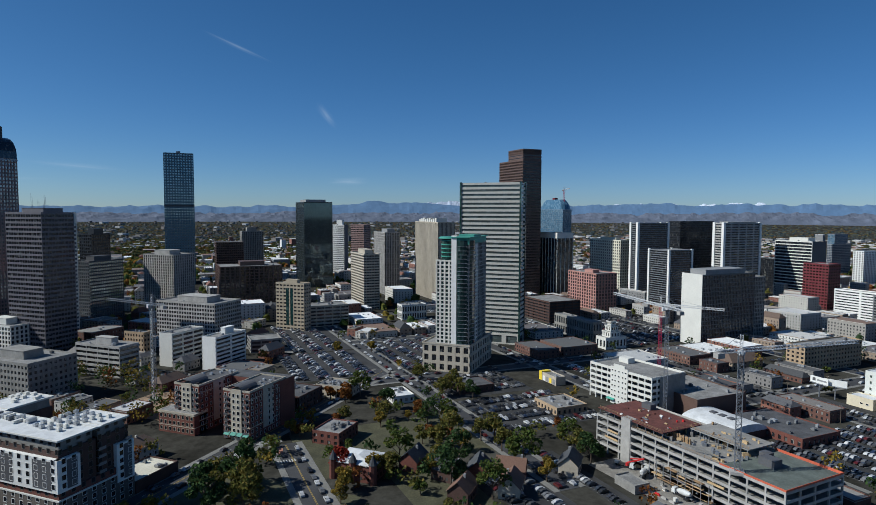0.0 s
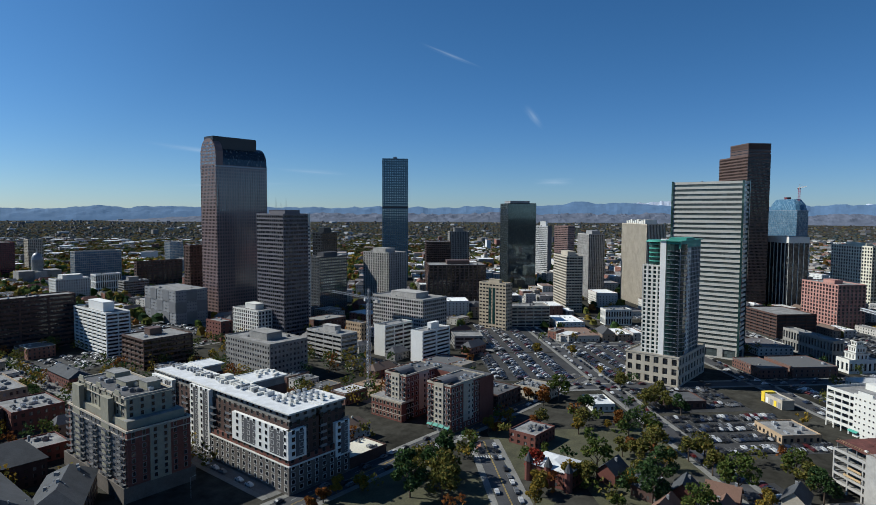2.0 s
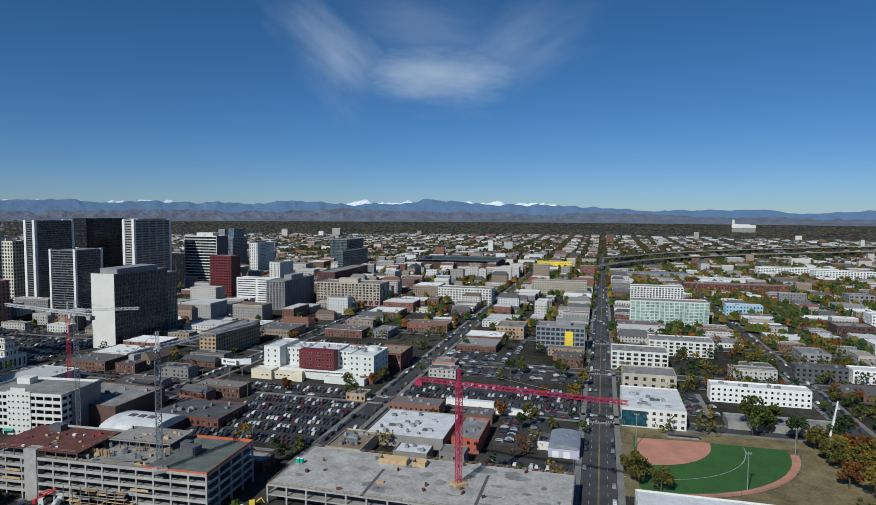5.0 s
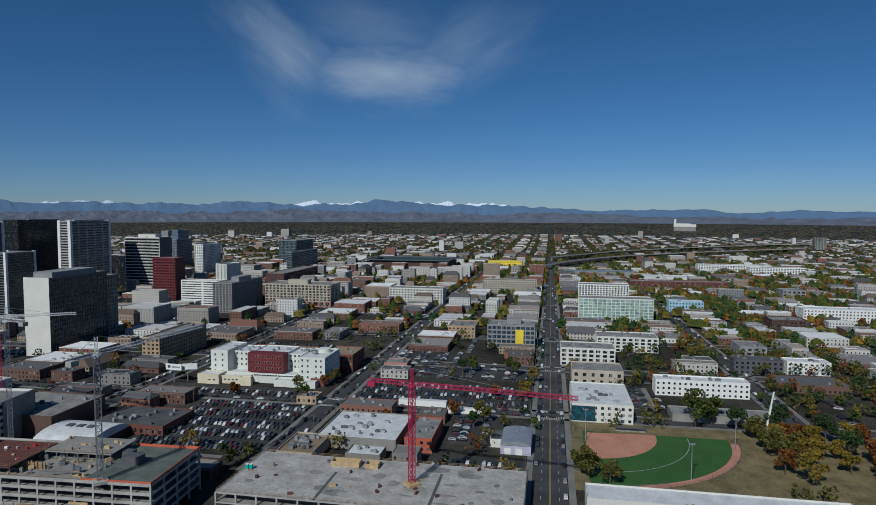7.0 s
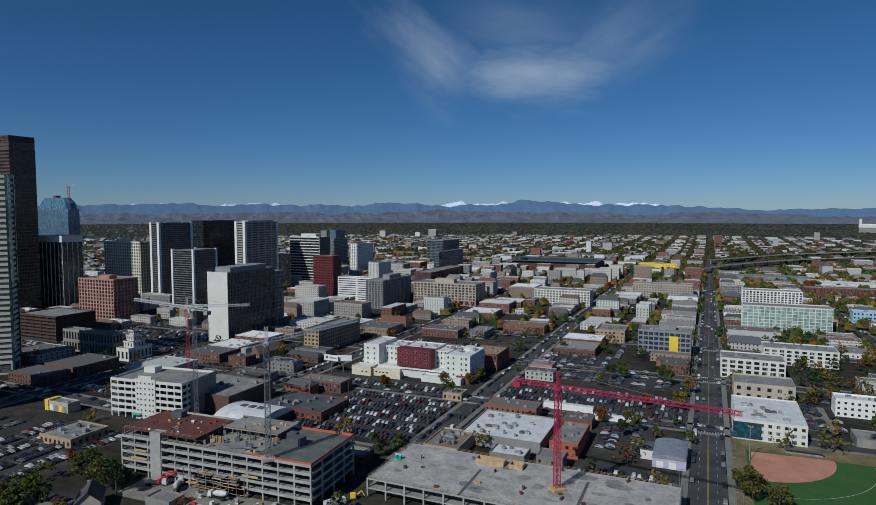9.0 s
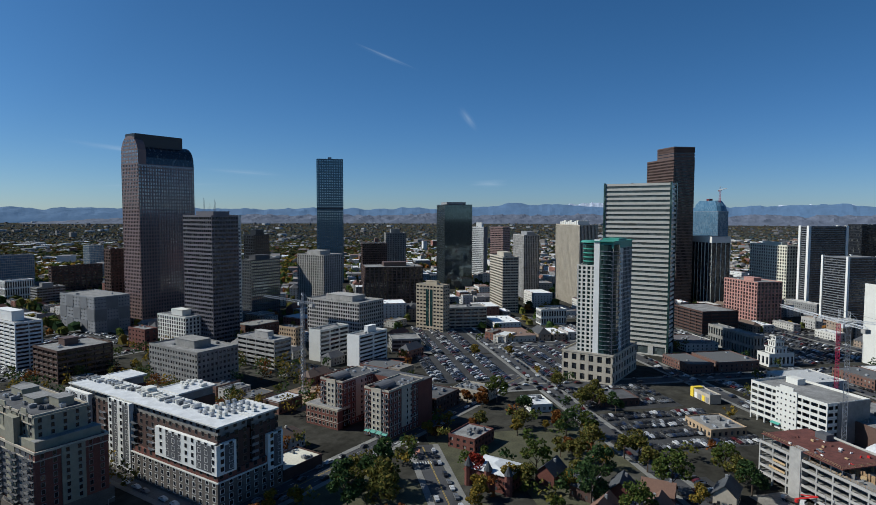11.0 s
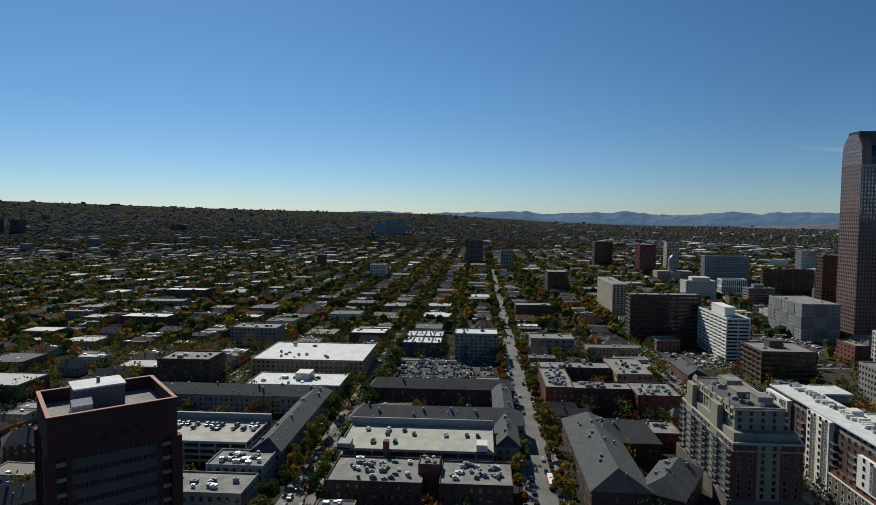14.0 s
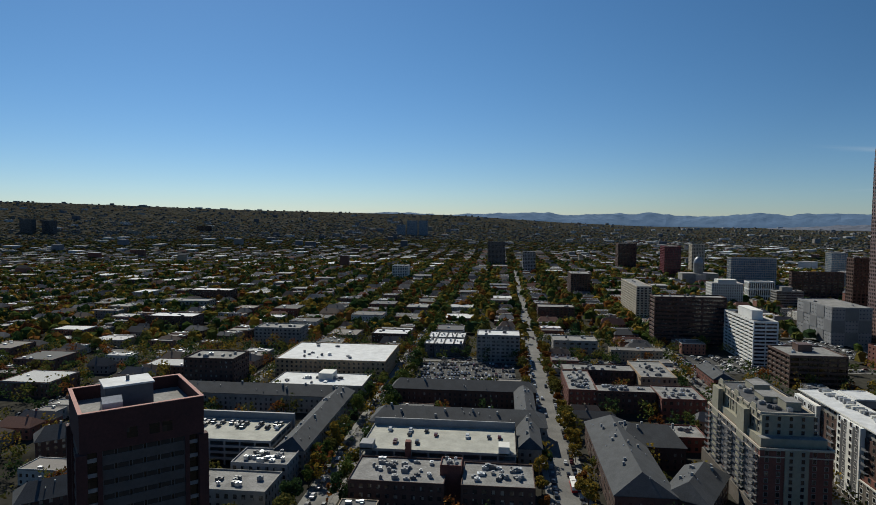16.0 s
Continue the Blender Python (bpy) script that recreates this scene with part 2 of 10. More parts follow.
M_BEIGE = surface("beige_stone", (0.42, 0.37, 0.29), 0.8, grain=0.1, size=1.2, wear=0.12, wear_size=9)
M_TAN = surface("tan_brick", (0.36, 0.26, 0.16), 0.85, grain=0.15, size=0.8, wear=0.15, wear_size=8)
M_GREY = surface("grey_panel", (0.24, 0.24, 0.24), 0.75, grain=0.1, size=1.2, wear=0.12, wear_size=9)
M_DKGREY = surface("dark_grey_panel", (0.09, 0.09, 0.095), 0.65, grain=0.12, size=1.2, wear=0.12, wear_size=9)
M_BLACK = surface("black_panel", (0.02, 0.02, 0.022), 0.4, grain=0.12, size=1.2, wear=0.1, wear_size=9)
M_BROWN = surface("brown_granite", (0.1, 0.062, 0.048), 0.55, grain=0.12, size=1.0, wear=0.12, wear_size=12)
M_ROSE = surface("rose_granite", (0.17, 0.115, 0.105), 0.5, grain=0.1, size=1.0, wear=0.1, wear_size=12)
M_BRICK = surface("red_brick", (0.14, 0.052, 0.038), 0.88, grain=0.2, size=0.7, wear=0.18, wear_size=7)
M_BRICKB = surface("brown_brick", (0.075, 0.042, 0.033), 0.88, grain=0.2, size=0.7, wear=0.18, wear_size=7)
M_MAROON = surface("maroon_panel", (0.125, 0.02, 0.025), 0.6, grain=0.08, size=1.2, wear=0.1, wear_size=8)
M_PINK = surface("pink_brick", (0.36, 0.19, 0.155), 0.85, grain=0.15, size=0.8, wear=0.15, wear_size=8)
M_ROOFG = surface("gravel_roof", (0.2, 0.195, 0.185), 0.95, grain=0.25, size=0.9, wear=0.3, wear_size=6)
M_ROOFD = surface("dark_membrane_roof", (0.075, 0.075, 0.078), 0.9, grain=0.2, size=1.0, wear=0.3, wear_size=6)
M_ROOFW = surface("white_membrane_roof", (0.54, 0.545, 0.54), 0.8, grain=0.08, size=1.0, wear=0.14, wear_size=5)
M_SHINGLE = surface("dark_shingle_roof", (0.055, 0.058, 0.062), 0.9, grain=0.2, size=0.6, wear=0.2, wear_size=5)
M_METAL = surface("galvanised_metal", (0.45, 0.46, 0.47), 0.45, metal=0.6, grain=0.12, size=0.6, wear=0.15, wear_size=3)
M_STEEL = surface("dull_steel", (0.25, 0.26, 0.28), 0.5, metal=0.5, grain=0.1, size=0.6, wear=0.1)
M_CRANER = surface("red_crane_paint", (0.36, 0.025, 0.07), 0.5, grain=0.1, size=0.6, wear=0.12)
M_CRANEW = surface("white_crane_paint", (0.55, 0.55, 0.55), 0.5, grain=0.1, size=0.6, wear=0.12)
M_YELP = surface("yellow_paint", (0.75, 0.55, 0.04), 0.6, grain=0.08, size=1.0, wear=0.1)
M_GREENC = surface("green_copper", (0.07, 0.26, 0.2), 0.5, grain=0.12, size=1.0, wear=0.15)
M_TEALP = surface("teal_paint", (0.05, 0.35, 0.36), 0.6, grain=0.08, size=1.0, wear=0.1)
M_WOOD = surface("formwork_timber", (0.42, 0.3, 0.16), 0.85, grain=0.2, size=0.5, wear=0.2, wear_size=3)
M_RUST = surface("primed_deck", (0.11, 0.04, 0.03), 0.85, grain=0.25, size=0.7, wear=0.3, wear_size=4)
M_BARK = surface("bark", (0.09, 0.065, 0.045), 0.95, grain=0.3, size=0.3)
M_TYRE = surface("tyre_rubber", (0.02, 0.02, 0.02), 0.8)
G_DARK = glazing("dark_window_glass", (0.012, 0.014, 0.018), (0.12, 0.12, 0.11), 0.15)
G_BLUE = glazing("blue_window_glass", (0.02, 0.035, 0.055), (0.09, 0.12, 0.15), 0.3, 0.08)
G_SKY = glazing("pale_blue_glass", (0.05, 0.1, 0.15), (0.16, 0.24, 0.3), 0.4, 0.08)
G_GREEN = glazing("green_window_glass", (0.014, 0.032, 0.03), (0.07, 0.11, 0.1), 0.25, 0.08)
G_BRONZE = glazing("bronze_window_glass", (0.016, 0.012, 0.01), (0.07, 0.055, 0.045), 0.2, 0.1)
G_HOME = glazing("home_window_glass", (0.015, 0.017, 0.02), (0.3, 0.29, 0.26), 0.35, 0.2, (1.2, 3.0))
G_MIRROR = glazing("mirror_glass", (0.1, 0.13, 0.14), (0.16, 0.2, 0.2), 0.2, 0.05)
G_MIRROR.node_tree.nodes["Principled BSDF"].inputs["Metallic"].default_value = 0.7
M_CHAR = surface("charcoal_granite", (0.06, 0.06, 0.064), 0.6, grain=0.12, size=1.2, wear=0.12, wear_size=9)

M_SLATE = surface("slate_blue_panel", (0.14, 0.145, 0.155), 0.6, grain=0.08, size=1.0, wear=0.08, wear_size=9)
M_STRIPE = surface("warm_cream_stone", (0.47, 0.45, 0.4), 0.75, grain=0.06, size=1.2, wear=0.06, wear_size=9)
M_TEALM = surface("teal_grey_panel", (0.085, 0.145, 0.175), 0.4, grain=0.06, size=1.2, wear=0.08, wear_size=12)
M_ROSEP = surface("pale_rose_stone", (0.3, 0.2, 0.175), 0.8, grain=0.1, size=1.0, wear=0.1, wear_size=9)
M_TANP = surface("tan_precast", (0.4, 0.335, 0.24), 0.8, grain=0.1, size=1.0, wear=0.1, wear_size=9)
M_CREAMW = surface("cream_precast", (0.56, 0.53, 0.42), 0.8, grain=0.08, size=1.0, wear=0.1, wear_size=9)
M_FEDG = surface("grey_mullion_panel", (0.11, 0.112, 0.112), 0.7, grain=0.1, size=1.0, wear=0.1, wear_size=9)
M_CHARP = surface("mauve_grey_granite", (0.125, 0.115, 0.125), 0.55, grain=0.1, size=1.0, wear=0.1, wear_size=9)
G_PALE = glazing("sky_bright_glass", (0.24, 0.29, 0.31), (0.42, 0.47, 0.49), 0.3, 0.06, (4.2, 4.4))
G_PALE.node_tree.nodes["Principled BSDF"].inputs["Metallic"].default_value = 0.75
G_MINT = glazing("mint_glass", (0.14, 0.22, 0.19), (0.34, 0.44, 0.39), 0.5, 0.12, (2.5, 3.2))
G_GREYG = glazing("grey_green_strip_glass", (0.05, 0.062, 0.06), (0.1, 0.12, 0.12), 0.25, 0.12, (4.0, 4.1))

# ---- builders ----
class Mesh:
    """Collects boxes and polygons for one mesh, fast."""

    def __init__(self):
        self.v, self.f = [], []

    def poly(self, pts):
        n = len(self.v)
        self.v.extend(tuple(p) for p in pts)
        self.f.append(tuple(range(n, n + len(pts))))
        return self

    def box(self, x0, y0, z0, x1, y1, z1, turn=0.0, about=(0.0, 0.0)):
        n = len(self.v)
        c, s = math.cos(radians(turn)), math.sin(radians(turn))
        for z in (z0, z1):
            for x, y in ((x0, y0), (x1, y0), (x1, y1), (x0, y1)):
                self.v.append((about[0] + c * x - s * y, about[1] + s * x + c * y, z))
        self.f.extend(tuple(n + i for i in q) for q in ((3, 2, 1, 0), (4, 5, 6, 7), (0, 1, 5, 4), (1, 2, 6, 5), (2, 3, 7, 6), (3, 0, 4, 7)))
        return self

    def prism(self, ring, z0, z1, top=1.0):
        """A closed ring of (x, y), counter-clockwise, drawn up from z0 to z1."""
        n, k = len(self.v), len(ring)
        cx, cy = sum(p[0] for p in ring) / k, sum(p[1] for p in ring) / k
        self.v.extend((x, y, z0) for x, y in ring)
        self.v.extend((cx + (x - cx) * top, cy + (y - cy) * top, z1) for x, y in ring)
        self.f.extend((n + i, n + (i + 1) % k, n + k + (i + 1) % k, n + k + i) for i in range(k))
        self.f.append(tuple(n + k + i for i in range(k)))
        self.f.append(tuple(n + i for i in reversed(range(k))))
        return self

    def tube(self, x, y, r, z0, z1, sides=10, top=1.0):
        return self.prism([(x + r * math.cos(2 * math.pi * i / sides), y + r * math.sin(2 * math.pi * i / sides)) for i in range(sides)], z0, z1, top)

    def beam(self, a, b, w):
        """A square bar from a to b."""
        a, b = Vector(a), Vector(b)
        d = (b - a).normalized()
        u = d.cross(Vector((0, 0, 1)) if abs(d.z) < 0.9 else Vector((1, 0, 0))).normalized() * (w / 2)
        v = d.cross(u)
        n = len(self.v)
        for p in (a, b):
            self.v.extend(tuple(p + q) for q in (-u - v, u - v, u + v, -u + v))
        self.f.extend(tuple(n + i for i in q) for q in ((3, 2, 1, 0), (4, 5, 6, 7), (0, 1, 5, 4), (1, 2, 6, 5), (2, 3, 7, 6), (3, 0, 4, 7)))
        return self

    def data(self, name, material):
        me = bpy.data.meshes.new(name)
        me.from_pydata(self.v, [], self.f)
        me.materials.append(material)
        return me


def part(name, mesh, material, parent, label="", kind=""):
    ob = new(name, mesh.data(name, material))
    ob.parent = parent
    return tagged(ob, label, kind=kind)


def thing(name, m, label, category, group="", kind=""):
    ob = new(name)
    ob.empty_display_size = 1.0
    ob.matrix_world = m
    return tagged(ob, label, category, group, kind)


def solid(name, mesh, material, label, category="", kind="structure", m=None):
    ob = new(name, mesh.data(name, material))
    if m:
        ob.matrix_world = m
    return tagged(ob, label, category, kind=kind)


TAKEN = []                # footprints (x, y, turn, half x, half y) that the filling houses and trees keep clear of


CELLS = {}


def take(x, y, turn, sx, sy, pad=3.0):
    TAKEN.append((x, y, math.cos(radians(turn)), math.sin(radians(turn)), sx / 2 + pad, sy / 2 + pad))
    reach = math.hypot(sx, sy) / 2 + pad + 4
    for i in range(int((x - reach) // 60), int((x + reach) // 60) + 1):
        for j in range(int((y - reach) // 60), int((y + reach) // 60) + 1):
            CELLS.setdefault((i, j), []).append(TAKEN[-1])


def free(x, y, r=0.0):
    for bx, by, c, s, hx, hy in CELLS.get((int(x // 60), int(y // 60)), ()):
        dx, dy = x - bx, y - by
        if abs(c * dx + s * dy) < hx + r and abs(c * dy - s * dx) < hy + r:
            return False
    return True


def facade(core, wall, sx, sy, z0, h, floor, bay, band, pier, deep, blank=""):
    """A glazed core with spandrel bands and piers that stand proud of it. band, pier: shares of floor and bay; blank: local sides (E W N S) with no openings."""
    hx, hy = sx / 2, sy / 2
    core.box(-hx + deep, -hy + deep, z0, hx - deep, hy - deep, z0 + h - 0.2)
    floors = max(1, round(h / floor))
    fh = h / floors
    for side in "SNWE":
        length = sx if side in "SN" else sy
        off = hy if side in "SN" else hx
        sign = -1 if side in "SW" else 1

        def plate(u0, u1, a, b, out=0.0):
            lo, hi = sorted((sign * (off - deep - 0.05), sign * (off + out)))
            if side in "SN":
                wall.box(u0, lo, a, u1, hi, b)
            else:
                wall.box(lo, u0, a, hi, u1, b)
        cut = 0.0 if side in "SN" else deep + 0.02
        a, b = -length / 2 + cut, length / 2 - cut
        if side in blank:
            plate(a, b, z0, z0 + h)
            continue
        if band > 0:
            for k in range(floors + 1):
                lo = z0 + k * fh - (fh * band / 2 if k else 0)
                hi = min(z0 + h, z0 + k * fh + fh * band / 2)
                plate(a, b, lo, hi)
        n = max(1, round(length / bay))
        if pier > 0:
            w = length / n * pier
            for k in range(n + 1):
                u = -length / 2 + length * k / n
                plate(max(a, u - w / 2), min(b, u + w / 2), z0, z0 + h, 0.03)
        else:
            plate(a, a + 0.6, z0, z0 + h, 0.03)
            plate(b - 0.6, b, z0, z0 + h, 0.03)


def walls_of(ob, shell, wall, near):
    """Near blocks carry each spandrel and pier as a part of its own; far ones one joined wall."""
    if not near or len(shell.f) > 6 * 130:
        part("wall", shell, wall, ob, kind="stuff")
        return
    for k in range(len(shell.f) // 6):
        m = Mesh()
        m.v = shell.v[8 * k:8 * k + 8]
        m.f = [tuple(i - 8 * k for i in f) for f in shell.f[6 * k:6 * k + 6]]
        zs = [p[2] for p in m.v]
        part("spandrel" if max(zs) - min(zs) < 2.6 else "pier", m, wall, ob)


def roof_units(ob, rng, sx, sy, z, n, material=None):
    """Air handlers and vents standing on a flat roof, each a part of its own."""
    for k in range(n):
        w, d, h = rng.uniform(1.0, max(1.2, min(3.6, sx / 5))), rng.uniform(0.9, max(1.1, min(2.4, sy / 5))), rng.uniform(0.8, 1.9)
        x, y = rng.uniform(-sx / 2 + w, sx / 2 - w), rng.uniform(-sy / 2 + d, sy / 2 - d)
        u = Mesh().box(x - w / 2, y - d / 2, z + 0.25, x + w / 2, y + d / 2, z + h)
        u.box(x - w / 2 + 0.1, y - d / 2 + 0.1, z, x + w / 2 - 0.1, y + d / 2 - 0.1, z + 0.3)
        u.tube(x, y, min(w, d) * 0.32, z + h, z + h + 0.3, 8)
        part("roof_unit", u, material or rng.choice((M_METAL, M_UNIT, M_GREY, M_UNIT, M_DKGREY)), ob)


def tower(name, label, category, x, y, turn, sx, sy, h, wall, glass, floor=3.7, bay=3.2, band=0.35, pier=0.25, deep=0.35, blank="",
          roof=None, pent=0.0, pent_h=4.5, units=3, base=0.0, group="", base_h=0.0, base_wall=None, edge=None, edge_w=1.6, blank_wall=None, crown=0.0):
    """A block with a glazed core, spandrels and piers, parapet, roof deck, penthouse and roof plant."""
    rng = random.Random(int(abs(x * 7 + y * 13)))
    ob = thing(name, pose(x, y, base, 0, 0, turn), label, category, group)
    take(x, y, turn, sx, sy)
    core, shell = Mesh(), Mesh()
    if base_h:
        bc, bs = Mesh(), Mesh()
        facade(bc, bs, sx + 0.4, sy + 0.4, 0, base_h, base_h, bay * 1.6, 0.25, 0.3, deep + 0.2)
        part("base_glazing", bc, glass, ob, kind="stuff")
        part("base_wall", bs, base_wall or wall, ob)
    facade(core, shell, sx, sy, base_h, h - base_h - 1.0, floor, bay, band, pier, deep, blank)
    hx, hy = sx / 2, sy / 2
    for q in ((-hx, -hy, hx, -hy + 0.4), (-hx, hy - 0.4, hx, hy), (-hx, -hy + 0.4, -hx + 0.4, hy - 0.4), (hx - 0.4, -hy + 0.4, hx, hy - 0.4)):
        shell.box(q[0], q[1], h - 1.0, q[2], q[3], h)
    part("glazing", core, glass, ob, kind="stuff")
    if edge:
        for cx in (-1, 1):
            for cy in (-1, 1):
                part("corner_pilaster", Mesh().box(cx * (hx - edge_w / 2 + 0.6) - edge_w / 2, cy * (hy - edge_w / 2 + 0.6) - edge_w / 2, 0, cx * (hx - edge_w / 2 + 0.6) + edge_w / 2, cy * (hy - edge_w / 2 + 0.6) + edge_w / 2, h + 0.6), edge, ob)
    if blank_wall:
        for side in blank:
            q = {"S": (-hx, -hy - 0.25, hx, -hy + 0.3), "N": (-hx, hy - 0.3, hx, hy + 0.25), "E": (hx - 0.3, -hy, hx + 0.25, hy), "W": (-hx - 0.25, -hy, -hx + 0.3, hy)}[side]
            part("end_wall", Mesh().box(q[0], q[1], 0, q[2], q[3], h + 0.1), blank_wall, ob)
    if crown:
        part("crown_band", Mesh().box(-hx - 0.12, -hy - 0.12, h - crown, hx + 0.12, hy + 0.12, h - 0.95), wall, ob)
    walls_of(ob, shell, wall, math.hypot(x, y) < 400)
    part("roof", Mesh().box(-hx + 0.4, -hy + 0.4, h - 1.1, hx - 0.4, hy - 0.4, h - 0.9), roof or M_ROOFG, ob)
    if pent:
        px, py = sx * pent / 2, sy * pent / 2
        ox, oy = rng.uniform(-0.15, 0.15) * sx * (1 - pent), rng.uniform(-0.15, 0.15) * sy * (1 - pent)
        p = Mesh().box(ox - px, oy - py, h - 0.9, ox + px, oy + py, h + pent_h - 0.4)
        p.box(ox - px - 0.2, oy - py - 0.2, h + pent_h - 0.4, ox + px + 0.2, oy + py + 0.2, h + pent_h)
        part("penthouse", p, wall if band > 0.2 else M_GREY, ob)
    if units:
        roof_units(ob, rng, sx * 0.85, sy * 0.85, h - 0.9, units if math.hypot(x, y) < 700 else (units + 1) // 2)
    return ob

# ---- ground, distance ----
DIVIDE = ((0, 0), (8, 22), (18, 74), (37, 104), (53, 142), (80, 130), (120, 0))     # degrees counter-clockwise, metres


def rise(x, y):
    """Height of the land: level in town, climbing gently towards the foothills and the southern divide."""
    r = math.hypot(x, y)
    if r < 1900:
        return 0.0
    turn = (math.degrees(math.atan2(y, x)) - 256) % 360       # past south-west by south, counter-clockwise
    south = 0.0
    if turn < 120:
        for (t0, v0), (t1, v1) in zip(DIVIDE, DIVIDE[1:]):
            if t0 <= turn <= t1:
                south = v0 + (v1 - v0) * (turn - t0) / (t1 - t0)
    return (58 + south) * min(1.0, (r - 1900) / 2950) ** 1.6



g = Mesh()
radii = [0, 60, 150, 300, 600, 1000, 1500, 1900, 2300, 2700, 3100, 3500, 3900, 4300, 4600, 4850]
STEPS = 144
for r in radii[1:]:
    for k in range(STEPS):
        a = 2 * math.pi * k / STEPS
        x, y = r * math.cos(a), r * math.sin(a)
        g.v.append((x, y, rise(x, y)))
g.f.append(tuple(range(STEPS)))
for j in range(len(radii) - 2):
    for k in range(STEPS):
        a, b = j * STEPS + k, j * STEPS + (k + 1) % STEPS
        g.f.append((a, a + STEPS, b + STEPS, b))
M_LAND = surface("town_ground", (0.045, 0.043, 0.036), 0.95, grain=0.35, size=6, wear=0.5, wear_size=60, spec=0.0)
solid("ground", g, M_LAND, "broad town ground of worn asphalt, dust and dry grass", "ground")

# Distance haze is painted: blue in both base colours, plus a faint glow.
M_HILL = surface("haze_painted_foothills", (0.078, 0.087, 0.115), 1.0, grain=0.16, size=14, wear=0.28, wear_size=90)
M_HILLB = surface("haze_blue_far_range", (0.052, 0.088, 0.15), 1.0, grain=0.1, size=20, wear=0.14, wear_size=120)
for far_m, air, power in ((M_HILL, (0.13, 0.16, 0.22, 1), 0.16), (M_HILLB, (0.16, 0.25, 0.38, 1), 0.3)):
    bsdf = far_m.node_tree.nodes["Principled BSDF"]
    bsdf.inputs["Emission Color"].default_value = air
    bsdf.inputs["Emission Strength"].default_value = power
M_SNOW = surface("snow_peaks", (0.6, 0.65, 0.74), 0.9, grain=0.12, size=20)


def skyline(d):
    """Height of the range above its foot, by the angle from east: highest in the north-west, fading southwards and northwards."""
    pts = ((92, 84), (128, 112), (140, 168), (165, 176), (185, 158), (215, 146), (240, 126), (262, 118), (270, 128), (280, 104), (302, 60))
    for (a, u), (b, v) in zip(pts, pts[1:]):
        if a <= d <= b:
            return u + (v - u) * (d - a) / (b - a)
    return 60


def mountains(name, material, label, r0, r1, base, share, a0, a1, seed, grain, bite, columns=900, rows=16, swell=0.3):
    """Folded slopes climbing from r0 to r1 along part of the horizon: angles in degrees from east, counter-clockwise."""
    m = Mesh()
    for k in range(columns + 1):
        u = k / columns
        d = a0 + (a1 - a0) * u
        a = radians(d)
        fade = min(1.0, u * 14, (1 - u) * 14)
        big = 0.86 + swell * noise.fractal(Vector((d * (0.11 if swell > 0.25 else 0.5), seed, 0)), 0.9, 2.1, 5)
        for j in range(rows + 1):
            q = j / rows
            r = r0 + (r1 - r0) * q
            x, y = r * math.cos(a), r * math.sin(a)
            fold = noise.ridged_multi_fractal(Vector((x / grain, y / grain, seed)), 0.9, 2.1, 5, 0.9, 1.8) - 0.9
            z = skyline(d) * share * fade * (big * q ** 0.8 + bite * fold * min(1.0, 2.2 * q))
            m.v.append((x, y, base + max(-4.0, z)))
    for k in range(columns):
        for j in range(rows):
            a = k * (rows + 1) + j
            m.f.append((a, a + 1, a + rows + 2, a + rows + 1))
    return solid(name, m, material, label, "mountains")


mountains("backdrop_range", M_HILLB, "far mountain range along the western skyline, haze blue painted in", 4790, 4960, 46, 1.0, 92, 302, 3.0, 120.0, 0.06, swell=0.42)
mountains("backdrop_foothills", M_HILL, "foothills below the mountain range, painted with blue-grey haze", 4560, 4800, 44, 0.56, 100, 250, 9.0, 95.0, 0.17)
mountains("backdrop_snow_peaks", M_SNOW, "snow covered peaks behind the mountain range", 4960, 5010, 46, 1.0, 137, 160, 21.0, 60.0, 0.04, 300, 6, 0.2)
mountains("backdrop_snow_peaks", M_SNOW, "snow covered peaks behind the mountain range", 4960, 5010, 46, 1.19, 193, 203, 27.0, 50.0, 0.04, 180, 6, 0.2)
mountains("backdrop_snow_peaks", M_SNOW, "snow covered peaks behind the mountain range", 4960, 5010, 46, 0.985, 172, 186, 33.0, 50.0, 0.04, 180, 6, 0.2)

# ---- downtown and the blocks round it ----
tower("office_tower", "very tall blue glass tower with a fine pale grid", "building", -814.1, -774.0, 45, 46.0, 45.4, 215.3, M_TEALM, G_PALE, floor=4.4, bay=4.2, band=0.52, pier=0.52, deep=0.15, pent=0.0, units=5)
tower("office_tower", "dark office tower with pale horizontal window bands", "building", -370.9, -503.8, 0, 29.3, 42.9, 119.0, M_CHARP, G_DARK, floor=3.8, bay=3, band=0.45, pier=0.06, pent=0.6, pent_h=3.5)
tower("office_tower", "white banded tower behind a darker one", "building", -424.3, -557.1, 0, 15.6, 40.0, 118.9, M_OFFWH, G_BLUE, floor=3.8, band=0.5, pier=0.0, units=2, crown=11.0)
tower("office_tower", "black stepped office tower", "building", -544.3, -647.1, 0, 25.6, 19.8, 93.6, M_BLACK, G_DARK, band=0.3, pier=0.2, pent=0.5, pent_h=6)
